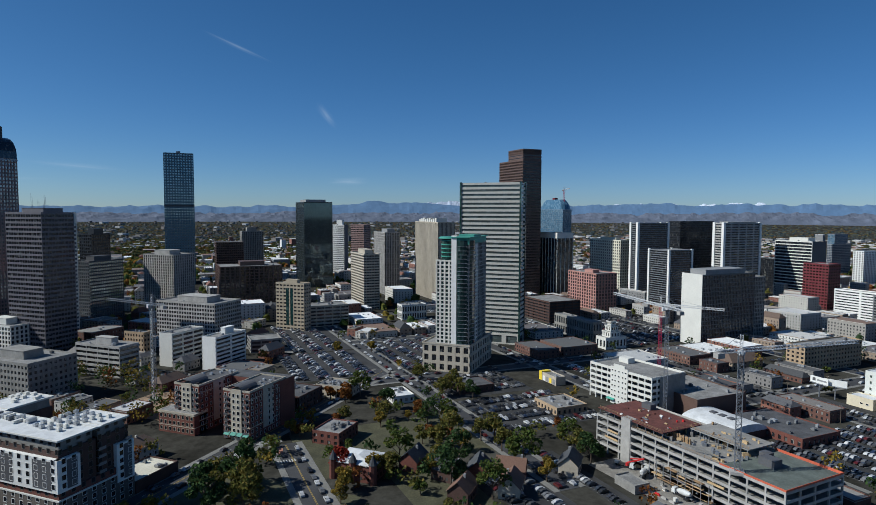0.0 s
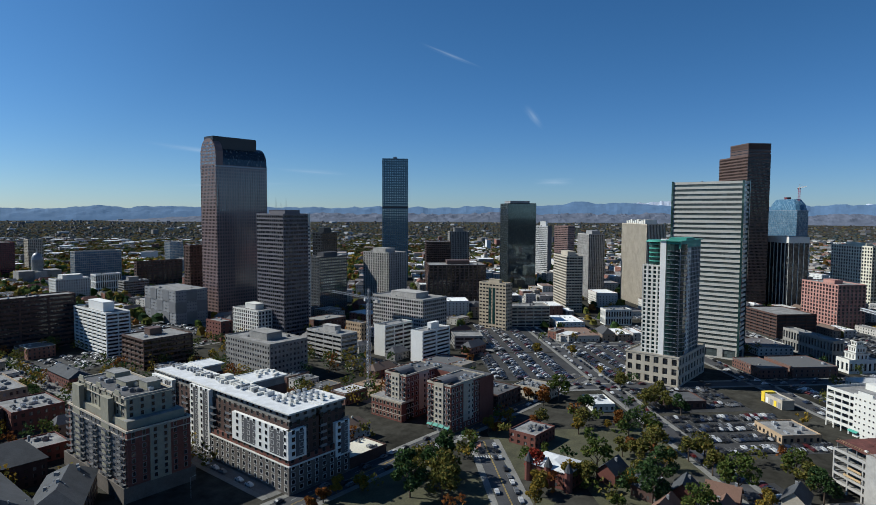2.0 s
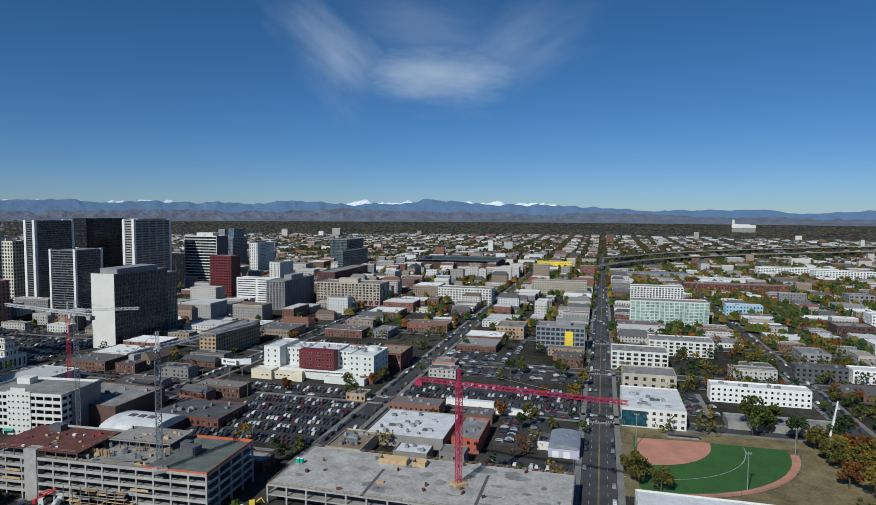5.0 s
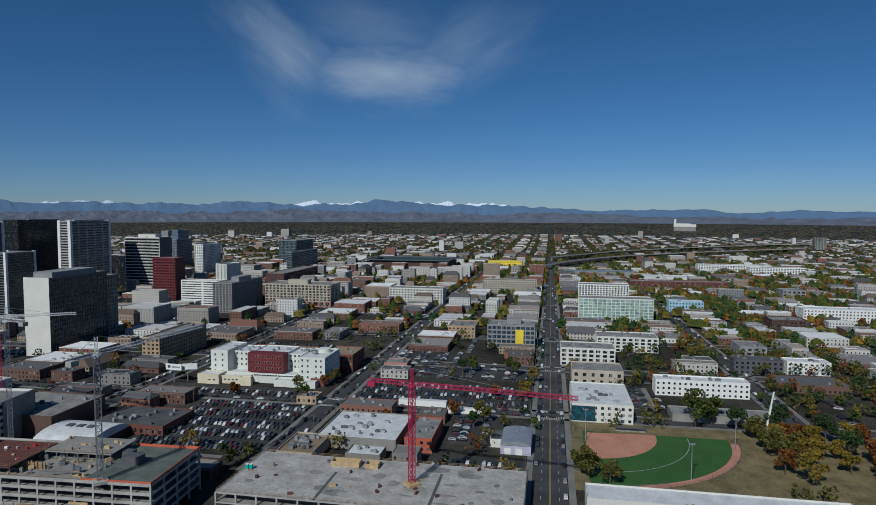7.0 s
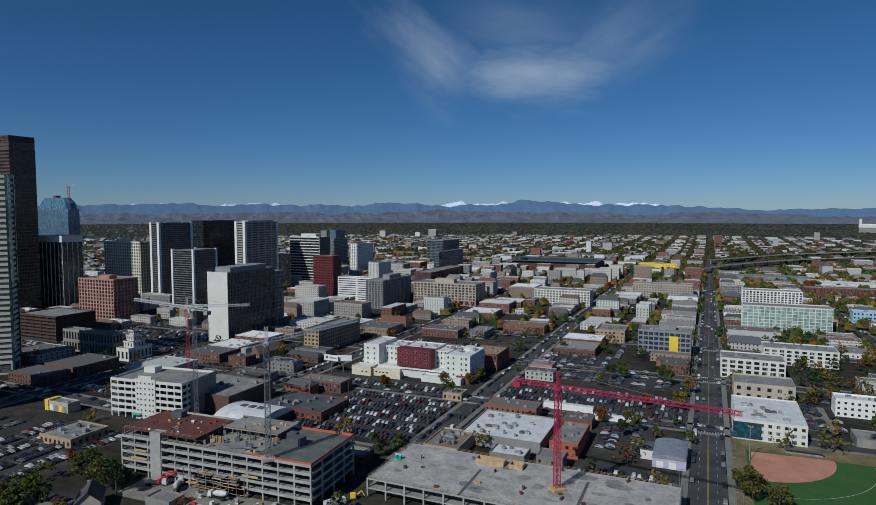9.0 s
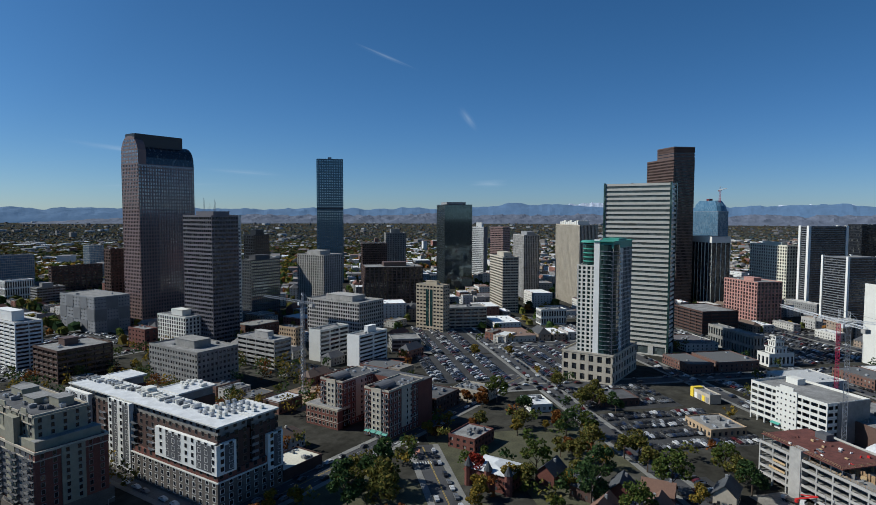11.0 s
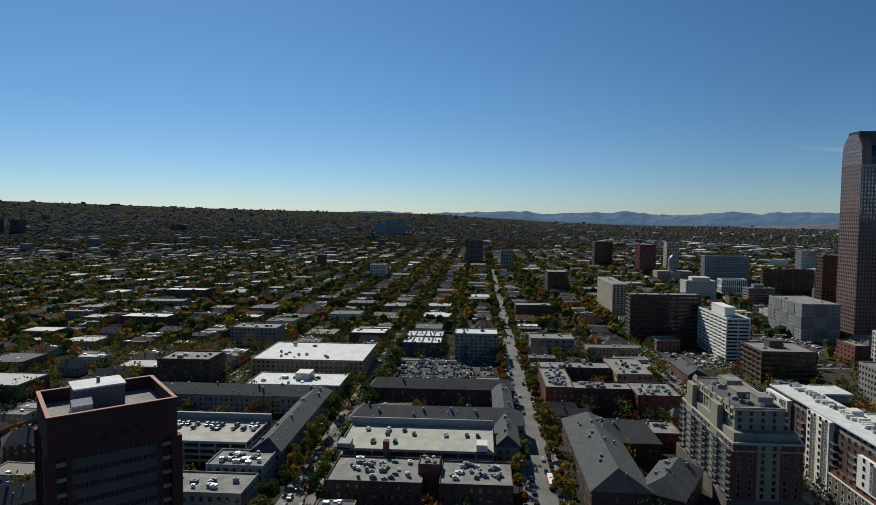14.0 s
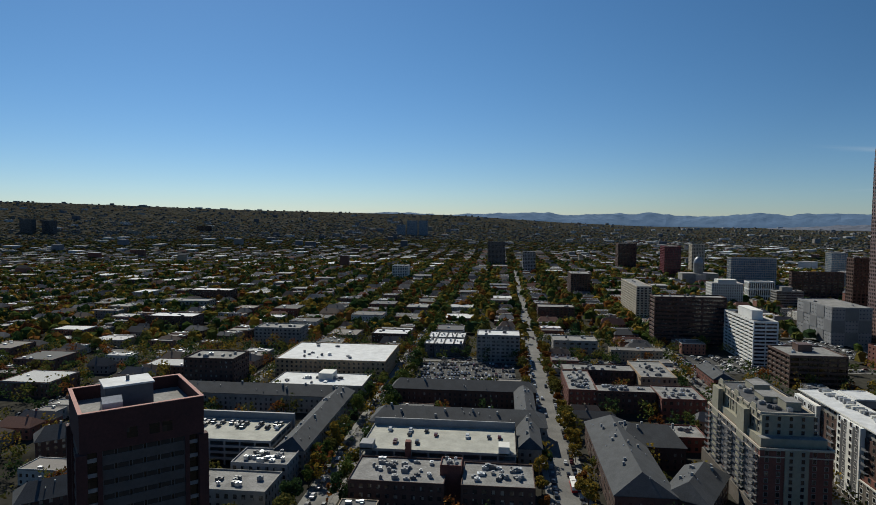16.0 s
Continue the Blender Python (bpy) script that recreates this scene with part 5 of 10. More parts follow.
# the stepped beige block beside the street
def stepped_apartments():
    x, y, sx, sy = -125.1, -286.5, 27.6, 62.0
    ob = thing("apartment_block", pose(x, y, 0), "stepped beige and red brick apartment block with many balconies", "building")
    take(x, y, 0, sx, sy)
    hx, hy = sx / 2, sy / 2
    M_OCHRE = surface("grey_ochre_render", (0.25, 0.235, 0.175), 0.85, grain=0.1, size=1.2, wear=0.12, wear_size=6)
    for k in range(7):
        part("pilaster", slab_box(hx - 3.1, -hy + 5 + k * 7.4, 33.0, hx - 2.7, -hy + 6.2 + k * 7.4, 42.6), M_OCHRE, ob)
    for k in range(3):
        part("parapet_gable", Mesh().prism([(hx - 3.2, -hy + 6 + k * 19), (hx - 2.6, -hy + 6 + k * 19), (hx - 2.6, -hy + 12 + k * 19), (hx - 3.2, -hy + 12 + k * 19)], 42.0, 44.0, 0.7), M_OCHRE, ob)
    for q in ((-6, -20, 1, -10, 3.2), (-5, -4, 3, 6, 2.4), (-7, 10, -1, 18, 3.6)):
        part("penthouse", slab_box(q[0], q[1], 41.5, q[2], q[3], 41.5 + q[4]), M_OCHRE, ob)
        part("penthouse_roof", slab_box(q[0] - 0.2, q[1] - 0.2, 41.5 + q[4], q[2] + 0.2, q[3] + 0.2, 41.7 + q[4]), M_ROOFG, ob)
    part("string_course", parapet(Mesh(), hx + 0.3, hy - 0.1, 26.4, 0.4, 0.4), M_BEIGE, ob)
    part("string_course", parapet(Mesh(), hx - 2.8, hy - 6.4, 38.6, 0.35, 0.3, 0.5, -1.5), M_BEIGE, ob)
    part("podium", slab_box(-hx - 2, -hy - 2, 0, hx + 2, hy, 6.5), M_STONED, ob)
    part("lower_block", slab_box(-hx, -hy, 6.5, hx, hy - 0.3, 29.5), M_BRICK, ob)
    # Dark sheet on the east face paints the shaded balcony recesses.
    part("balcony_front", slab_box(hx - 1, -hy + 1.5, 7.0, hx + 0.02, hy - 5, 29.0), M_DKGREY, ob)
    part("middle_block", slab_box(-hx + 1.2, -hy + 1.2, 29.5, hx - 1.2, hy - 3.0, 33.0), M_OCHRE, ob)
    part("upper_block", slab_box(-hx + 4, -hy + 4, 33.0, hx - 3, hy - 7, 41.5), M_OCHRE, ob)
    part("beige_strip", slab_box(-4.5, hy - 2, 6.5, 4.5, hy + 0.25, 29.6), M_OCHRE, ob)
    part("beige_strip", slab_box(hx - 2, -hy + 6, 6.5, hx + 0.25, -hy + 14, 40.5), M_OCHRE, ob)
    part("beige_strip", slab_box(hx - 2, 6, 6.5, hx + 0.25, 14, 40.5), M_OCHRE, ob)
    led = Mesh()
    parapet(led, hx + 0.4, hy + 0.1, 29.3, 0.9, 0.6)
    parapet(led, hx - 3.2, hy - 6.6, 41.2, 1.0, 0.5, 0.5, -1.5)
    part("cornice", led, M_BEIGE, ob)
    part("roof", slab_box(-hx + 4.4, -hy + 4.4, 41.4, hx - 3.4, hy - 7.4, 41.6), M_ROOFD, ob)
    part("terrace", slab_box(-hx + 1, hy - 7, 32.9, hx - 1.3, hy - 3.2, 33.1), M_ROOFG, ob)
    rng = random.Random(8)
    roof_units(ob, rng, 18, 44, 41.6, 20)
    win = window_data(1.3, 1.7, M_CONCD, G_DARK)
    bal = balcony_data(3.4, 1.9, M_DKGREY)
    for k in range(8):
        z = 7.2 + k * 2.8
        for i in range(13):
            u = -hy + 3 + (2 * hy - 6) * i / 12
            if i % 3 != 1:
                put("balcony", bal, ob, on_side("E", hx, hy, u, z))
            put("window", win, ob, on_side("E", hx + 0.02, hy, u, z + 0.5))
        for i in range(6):
            u = -hx + 2.5 + (2 * hx - 5) * i / 5
            put("window", win, ob, on_side("N", hx, hy - 0.3 + (0.56 if 1 < i < 4 else 0), u, z + 0.5))
    for k in range(3):
        for i in range(9):
            put("window", win, ob, on_side("E", hx - 3, hy, -hy + 7 + (2 * hy - 17) * i / 8, 33.6 + k * 2.8))
        for i in range(5):
            put("window", win, ob, on_side("N", hx, hy - 7, -hx + 5 + (2 * hx - 9) * i / 4, 33.6 + k * 2.8))


stepped_apartments()


# the dark red tower close by
def red_tower():
    ob = thing("office_tower", pose(81.5, -145.8, 0, 0, 0, 41), "dark red brick tower with ribbon windows and a recessed roof terrace", "building")
    take(81.5, -145.8, 41, 26, 26)
    hx, hy, h = 12.9, 12.2, 77.0
    M_BROWNG = surface("brown_grey_panel", (0.085, 0.074, 0.068), 0.85, grain=0.15, size=0.8, wear=0.15, wear_size=6)
    M_DKRED = surface("dark_red_brick", (0.065, 0.025, 0.022), 0.85, grain=0.2, size=0.6, wear=0.15, wear_size=6)
    part("glazing", slab_box(-hx + 0.5, -hy + 0.5, 0, hx - 0.5, hy - 0.5, 70), G_BRONZE, ob, kind="stuff")
    for k in range(20):
        z = k * 3.4
        part("floor_band", Mesh().box(-hx + 3.2, -hy + 0.1, z, hx - 3.2, hy - 0.1, z + 2.1).box(-hx + 0.1, -hy + 3.2, z, hx - 0.1, hy - 3.2, z + 2.1), M_BROWNG, ob)
        part("balcony", Mesh().box(-hx + 0.3, -hy + 0.3, z + 1.0, hx - 0.3, hy - 0.3, z + 1.9), M_STEEL, ob)
    for cx, cy in ((-1, -1), (1, -1), (1, 1), (-1, 1)):
        part("corner_pier", Mesh().box(cx * hx - 1.1, cy * hy - 1.1, 0, cx * hx + 1.1, cy * hy + 1.1, 68).box(cx * (hx - 3.6) - 0.5, cy * hy - 0.3, 0, cx * (hx - 3.6) + 0.5, cy * hy + 0.3, 68)
             .box(cx * hx - 0.3, cy * (hy - 3.6) - 0.5, 0, cx * hx + 0.3, cy * (hy - 3.6) + 0.5, 68), M_DKRED, ob)
    top = Mesh()
    parapet(top, hx + 0.3, hy + 0.3, 68, 9.0, 0.6)
    part("crown_wall", top, M_DKRED, ob)
    for u in (-6.0, -3.2, 1.5):
        part("crown_opening", Mesh().box(-hx - 0.34, u, 70.0, -hx - 0.2, u + 2.2, 72.4), G_BRONZE, ob)
        part("crown_opening", Mesh().box(u, hy + 0.2, 70.0, u + 2.2, hy + 0.34, 72.4), G_BRONZE, ob)
    part("coping", parapet(Mesh(), hx + 0.45, hy + 0.45, 77.0, 0.15, 0.9), M_PINK, ob)
    part("roof", slab_box(-hx, -hy, 73.6, hx, hy, 73.8), M_ROOFG, ob)
    part("penthouse", slab_box(-3.5, -4.0, 73.8, 7.0, 4.2, 80.0), M_DKGREY, ob)
    part("penthouse_roof", slab_box(-3.8, -4.3, 80.0, 7.3, 4.5, 80.4), M_ROOFW, ob)
    part("vent", Mesh().tube(1.5, 0, 0.4, 80.4, 81.6), M_DKGREY, ob)
    part("chiller", slab_box(4.0, 6.0, 73.8, 8.2, 9.5, 77.8), M_METAL, ob)
    part("chiller_hood", Mesh().poly([(4, 6, 77.8), (8.2, 6, 77.8), (8.2, 7.7, 79), (4, 7.7, 79)]).poly([(8.2, 9.5, 77.8), (4, 9.5, 77.8), (4, 7.7, 79), (8.2, 7.7, 79)]), M_METAL, ob)
    win = window_data(2.2, 1.2, M_DKGREY, G_HOME, False)
    for k in range(20):
        for side in "NW":
            for i in range(6):
                put("window", win, ob, on_side(side, hx - 0.2, hy - 0.2, -7.5 + 3.0 * i, k * 3.4 + 2.15))


red_tower()


# the red brick apartment block with two projecting wings
def brick_wings():
    ob = thing("apartment_block", pose(-276, -228, 0), "red brick apartment block with cream bays and green shop awnings", "building")
    take(-276, -232, 0, 50, 62)
    h = 26.0

    def wing(oy, w, hgt):
        part("wing", slab_box(-16, oy - w / 2, 0, 16, oy + w / 2, hgt), M_BRICK, ob)
        part("cream_bay", slab_box(10, oy - 3.4, 0, 16.5, oy + 3.4, hgt + 1.0), M_BEIGE, ob)
        part("cream_bay", slab_box(-4, oy + w / 2 - 2, 4, 5, oy + w / 2 + 0.3, hgt), M_BEIGE, ob)
        arch = Mesh()
        for k in range(8):
            a, b = math.pi * k / 8, math.pi * (k + 1) / 8
            arch.poly([(4, oy + 4.4 * math.cos(a), hgt + 1.0 + 2.2 * math.sin(a)), (17, oy + 4.4 * math.cos(a), hgt + 1.0 + 2.2 * math.sin(a)),
                       (17, oy + 4.4 * math.cos(b), hgt + 1.0 + 2.2 * math.sin(b)), (4, oy + 4.4 * math.cos(b), hgt + 1.0 + 2.2 * math.sin(b))])
        part("arched_roof", arch, M_DKGREY, ob)
        part("stone_course", parapet(Mesh(), 16.15, w / 2 + 0.12, 6.9, 0.5, 0.4, 0, oy), M_BEIGE, ob)
        part("stone_course", parapet(Mesh(), 16.12, w / 2 + 0.1, hgt - 4.0, 0.4, 0.4, 0, oy), M_BEIGE, ob)
        part("roof", slab_box(-15.7, oy - w / 2 + 0.3, hgt, 9.8, oy + w / 2 - 0.3, hgt + 0.25), M_ROOFD, ob)
        part("parapet", parapet(Mesh(), 16.1, w / 2 + 0.1, hgt - 0.2, 1.1, 0.4, 0, oy), M_BEIGE, ob)
        win = window_data(1.3, 1.7, M_OFFWH, G_DARK)
        bal = balcony_data(3.0, 1.2, M_DKGREY)
        for k in range(int(hgt / 3.1)):
            z = 1.2 + 3.1 * k
            for i in range(6):
                u = oy - w / 2 + 1.6 + (w - 3.2) * i / 5
                put("window", win, ob, on_side("E", 16.55 if abs(u - oy) < 3.4 else 16.02, 0, u, z))
            for u in (oy - w / 2 + 2.4, oy + w / 2 - 2.4):
                put("balcony", bal, ob, on_side("E", 16.0, 0, u, z - 0.4))
            for i in range(9):
                put("window", win, ob, on_side("N", 0, oy + w / 2 + (0.32 if 3 < i < 7 else 0.02), -14 + 28 * i / 8, z))
    wing(16.0, 17.0, h)
    wing(-17.0, 17.0, h)
    part("back_block", slab_box(-24, -26, 0, -10, 25, h - 0.6), M_BRICK, ob)
    part("roof", slab_box(-23.7, -25.7, h - 0.6, -10.3, 24.7, h - 0.3), M_ROOFD, ob)
    part("low_front", slab_box(10, -33, 0, 20, -8.5, 11.5), M_BRICK, ob)
    lw = window_data(1.5, 1.8, M_BEIGE, G_DARK)
    for k in range(3):
        for i in range(8):
            put("window", lw, ob, on_side("E", 20.02, 0, -31.2 + i * 3.0, 1.3 + 3.5 * k))
        for i in range(3):
            put("window", lw, ob, on_side("S", 0, 33.02, 12 + i * 3.0, 1.3 + 3.5 * k))
    part("stone_course", parapet(Mesh(), 5.2, 12.45, 10.6, 1.2, 0.4, 15, -20.75), M_BEIGE, ob)
    part("stone_course", parapet(Mesh(), 5.1, 12.35, 3.9, 0.4, 0.3, 15, -20.75), M_BEIGE, ob)
    part("low_roof", slab_box(10.2, -32.8, 11.5, 19.8, -8.7, 11.7), M_ROOFG, ob)
    for k in range(4):
        part("awning", Mesh().poly([(16.6, 9 + k * 4, 4.2), (18.4, 9 + k * 4, 3.0), (18.4, 12.4 + k * 4, 3.0), (16.6, 12.4 + k * 4, 4.2)]), M_GREENC, ob)
    rng = random.Random(3)
    for k in range(14):
        u = Mesh()
        cx, cy = rng.uniform(-22, 6), rng.choice((rng.uniform(9, 23), rng.uniform(-24, -10)))
        u.box(cx - 0.8, cy - 0.8, h, cx + 0.8, cy + 0.8, h + 1.3).tube(cx, cy, 0.5, h + 1.3, h + 1.5, 8)
        part("roof_unit", u, M_METAL, ob)


brick_wings()


# ---- open parking decks and building sites ----
def deck_structure(name, label, m, sx, sy, levels, lh, wall, top, bay=8.0, spandrel=1.15):
    """An open parking structure: slabs, columns, spandrels, roof deck; a dark core paints the shade inside."""
    ob = thing(name, m, label, "parking structure")
    hx, hy = sx / 2, sy / 2
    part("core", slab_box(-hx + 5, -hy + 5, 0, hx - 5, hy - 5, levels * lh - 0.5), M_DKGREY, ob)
    for k in range(levels + 1):
        z = k * lh
        if k:
            part("floor_slab", slab_box(-hx + 0.1, -hy + 0.1, z - 0.35, hx - 0.1, hy - 0.1, z), top if k == levels else M_CONCD, ob)
            for q in ((-hx, -hy, hx, -hy + 0.25), (-hx, hy - 0.25, hx, hy), (-hx, -hy + 0.25, -hx + 0.25, hy - 0.25), (hx - 0.25, -hy + 0.25, hx, hy - 0.25)):
                part("spandrel", slab_box(q[0], q[1], z - 0.4, q[2], q[3], z - 0.4 + spandrel), wall, ob)
    nx, ny = max(1, round(sx / bay)), max(1, round(sy / bay))
    for i in range(nx + 1):
        for s in (-1, 1):
            u = -hx + 0.3 + (sx - 0.6) * i / nx
            part("column", slab_box(u - 0.35, s * (hy - 0.3) - 0.32, 0, u + 0.35, s * (hy - 0.3) + 0.32, levels * lh - 0.4), wall, ob)
    for j in range(1, ny):
        for s in (-1, 1):
            u = -hy + sy * j / ny
            part("column", slab_box(s * (hx - 0.3) - 0.32, u - 0.35, 0, s * (hx - 0.3) + 0.32, u + 0.35, levels * lh - 0.4), wall, ob)
    return ob


take(-298, 15.5, 48, 101, 38)
site = deck_structure("parking_structure", "concrete parking structure still under construction with bare decks", pose(-298, 15.5, 0, 0, 0, 48), 101, 36, 5, 3.5, M_CONC, M_CONCD)
part("stair_shaft", slab_box(-33, -18.4, 0, -27, -14, 21.5), M_CONC, site)
part("upper_deck", slab_box(-50, -17.5, 20.9, -8, 8, 21.3), M_RUST, site, "dark rust coloured upper deck")
for k in range(9):
    for s in (-17.0, 7.5):
        part("prop", slab_box(-49.5 + k * 5.1, s, 17.6, -49.2 + k * 5.1, s + 0.3, 20.9), M_STEEL, site)
part("grey_deck", slab_box(22, -17.6, 17.55, 50.2, 17.6, 17.9), surface("slate_membrane", (0.1, 0.115, 0.1), 0.85, grain=0.15, size=1.2, wear=0.3, wear_size=6), site)
for q in ((22, -17.9, 50.5, -17.7), (50.3, -17.7, 50.5, 17.7), (22, 17.7, 50.5, 17.9)):
    part("safety_edge", slab_box(q[0], q[1], 17.9, q[2], q[3], 19.0), surface("orange_netting", (0.45, 0.1, 0.05), 0.8), site)
part("stair_head", slab_box(28, -2, 17.9, 35, 3, 21.2), M_DKGREY, site)
part("stair_head", slab_box(24, 4, 17.9, 28, 8, 20.6), M_DKGREY, site)
part("stair_head", slab_box(-40, 2, 21.3, -34, 6, 24.0), M_DKGREY, site)
part("mid_deck", slab_box(-8, 0, 20.6, 22, 17, 21.0), M_CONCD, site)
for k in range(7):
    for s in (0.2, 16.6):
        part("prop", slab_box(-7.5 + k * 4.8, s, 17.6, -7.2 + k * 4.8, s + 0.3, 20.6), M_STEEL, site)
rng = random.Random(12)
for k in range(46):
    x, y = rng.uniform(-12, 24), rng.uniform(-15, 4)
    w, d, hh = rng.uniform(0.4, 2.6), rng.uniform(0.3, 1.6), rng.uniform(0.3, 2.4)
    tagged(solid("formwork_panel", Mesh().box(-w / 2, -d / 2, 0, w / 2, d / 2, hh).box(-w / 2 + 0.1, -d / 2 - 0.15, 0, w / 2 - 0.1, d / 2 + 0.15, 0.12), rng.choice((M_WOOD, M_WOOD, M_STEEL, M_CONCD)),
                 "stack of formwork timber on the bare deck", "building material", "thing", pose(-298, 15.5, 17.55, 0, 0, 48) @ pose(x, y, 0, 0, 0, rng.uniform(0, 90))), group="formwork stacks", kind="thing")

take(-226, 123, 45, 124, 45)
site2 = deck_structure("parking_structure", "broad bare concrete deck of a building under construction", pose(-226, 123, 0, 0, 0, 45), 122, 43, 2, 4.0, M_CONC, surface("fresh_concrete_deck", (0.34, 0.325, 0.3), 0.85, grain=0.22, size=1.4, wear=0.22, wear_size=7), 9.0, 0.5)
for q in ((-20.5, -21, -19.2, 6), (24.5, -21, 25.8, 12)):
    part("pour_strip", slab_box(q[0], q[1], 8.0, q[2], q[3], 8.03), M_DKGREY, site2)
part("formwork_box", parapet(Mesh(), 6.5, 2.4, 8.0, 2.2, 0.3, -18, 14), M_WOOD, site2)
part("formwork_box", parapet(Mesh(), 3.0, 2.4, 8.0, 2.0, 0.3, -6, 14), M_WOOD, site2)
for k in range(26):
    x, y = rng.uniform(-58, 56), rng.uniform(-19, 19)
    w, d, hh = rng.uniform(0.5, 3.0), rng.uniform(0.4, 1.6), rng.uniform(0.3, 1.5)
    tagged(solid("formwork_panel", Mesh().box(-w / 2, -d / 2, 0, w / 2, d / 2, hh).box(-w / 2 + 0.1, -d / 2 - 0.15, 0, w / 2 - 0.1, d / 2 + 0.15, 0.12), rng.choice((M_WOOD, M_STEEL, M_RUST)),
                 "stack of formwork timber on the bare deck", "building material", "thing", pose(-226, 123, 8.0, 0, 0, 45) @ pose(x, y, 0, 0, 0, rng.uniform(0, 90))), group="formwork stacks", kind="thing")
for k in range(2):
    b = thing("portable_toilet", pose(-226, 123, 8.0, 0, 0, 45) @ pose(-59 + k * 1.8, 2, 0), "bright green portable toilet on the deck", "toilet", "portable toilets")
    part("cabin", slab_box(-0.6, -0.6, 0, 0.6, 0.6, 2.1), surface("green_plastic", (0.02, 0.4, 0.28), 0.5), b)
    part("roof", slab_box(-0.65, -0.65, 2.1, 0.65, 0.65, 2.25), M_WHITE, b)

take(-402, -24, 45, 62, 34)
garage = deck_structure("parking_structure", "cream six level parking structure with a stepped front", pose(-408, -20, 0, 0, 0, 52), 50, 30, 6, 3.6, M_OFFWH, M_ROOFG, 5.0, 1.7)
part("stepped_front", Mesh().box(-7, -15.4, 0, 7, -14.6, 23.6).box(-4.5, -15.4, 23.6, 4.5, -14.6, 25.4), M_OFFWH, garage)
gw = window_data(0.9, 0.9, M_OFFWH, G_DARK, False)
for k in range(7):
    for u in (-5.4, -3.0, 0, 3.0, 5.4):
        put("window", gw, garage, on_side("S", 0, 15.42, u, 1.6 + 3.2 * k))
part("awning", Mesh().poly([(-9, -15.4, 3.4), (-3, -15.4, 3.4), (-3, -17.2, 2.6), (-9, -17.2, 2.6)]), M_GREENC, garage, "green canvas awning")
part("end_wall", slab_box(25.02, -8, 0, 25.4, 15, 22.5), M_CONCD, garage)
part("lift_head", slab_box(-18, 4, 21.6, -10, 10, 25), M_OFFWH, garage)


# ---- tower cranes ----
def lattice(m, a, b, w, step, bar):
    """A square truss from a to b."""
    a, b = Vector(a), Vector(b)
    d = (b - a)
    n = max(2, round(d.length / step))
    d.normalize()
    u = d.cross(Vector((0, 0, 1)) if abs(d.z) < 0.9 else Vector((0, 1, 0))).normalized() * (w / 2)
    v = d.cross(u).normalized() * (w / 2)
    c = [u + v, u - v, -u - v, -u + v]
    for q in c:
        m.beam(a + q, b + q, bar * 0.8)
    for k in range(n):
        p, r = a.lerp(b, k / n), a.lerp(b, (k + 1) / n)
        for j in range(4):
            m.beam(p + c[j], r + c[(j + 1) % 4], bar * 0.5)
            m.beam(p + c[j], p + c[(j + 1) % 4], bar * 0.5)
    return m


def crane(label, x, y, z0, z1, heading, jib, tail, mast_mat, jib_mat, rise_deg=0.0, w=2.0):
    ob = thing("tower_crane", pose(x, y, z0), label, "crane")
    part("footing", slab_box(-2.6, -2.6, 0, 2.6, 2.6, 1.2), M_WOOD if mast_mat is M_CRANER else M_CONC, ob)
    part("mast", lattice(Mesh(), (0, 0, 1.0), (0, 0, z1 - z0), w, 2.4, 0.3), mast_mat, ob)
    h = z1 - z0
    c, s = math.cos(radians(heading)), math.sin(radians(heading))
    cr, sr = math.cos(radians(rise_deg)), math.sin(radians(rise_deg))
    part("jib", lattice(Mesh(), (c * 1.2, s * 1.2, h + 0.8), (c * jib * cr, s * jib * cr, h + 0.8 + jib * sr), 1.3, 2.4, 0.22), jib_mat, ob)
    part("counter_jib", lattice(Mesh(), (-c * 1.2, -s * 1.2, h + 0.8), (-c * tail, -s * tail, h + 0.8), 1.3, 2.4, 0.22), jib_mat, ob)
    part("counterweight", Mesh().box(-1.6, -1.3, h - 1.6, 1.6, 1.3, h + 0.4, heading, (-c * (tail - 1.5), -s * (tail - 1.5))), M_CRANER if jib_mat is M_CRANER else M_CONC, ob)
    part("slewing_ring", Mesh().tube(0, 0, 1.5, h - 0.6, h + 0.4, 12), jib_mat, ob)
    part("cab", Mesh().box(0.8, 0.8, h - 1.6, 2.4, 2.2, h + 0.6, heading), M_CRANEW, ob)
    part("peak", lattice(Mesh(), (0, 0, h), (0, 0, h + 7), 1.0, 2.0, 0.2), jib_mat, ob)
    tie = Mesh().beam((0, 0, h + 7), (c * jib * 0.7 * cr, s * jib * 0.7 * cr, h + 1.4 + jib * 0.7 * sr), 0.12)
    part("tie_bar", tie.beam((0, 0, h + 7), (-c * tail * 0.9, -s * tail * 0.9, h + 1.4), 0.12), M_STEEL, ob)
    return ob


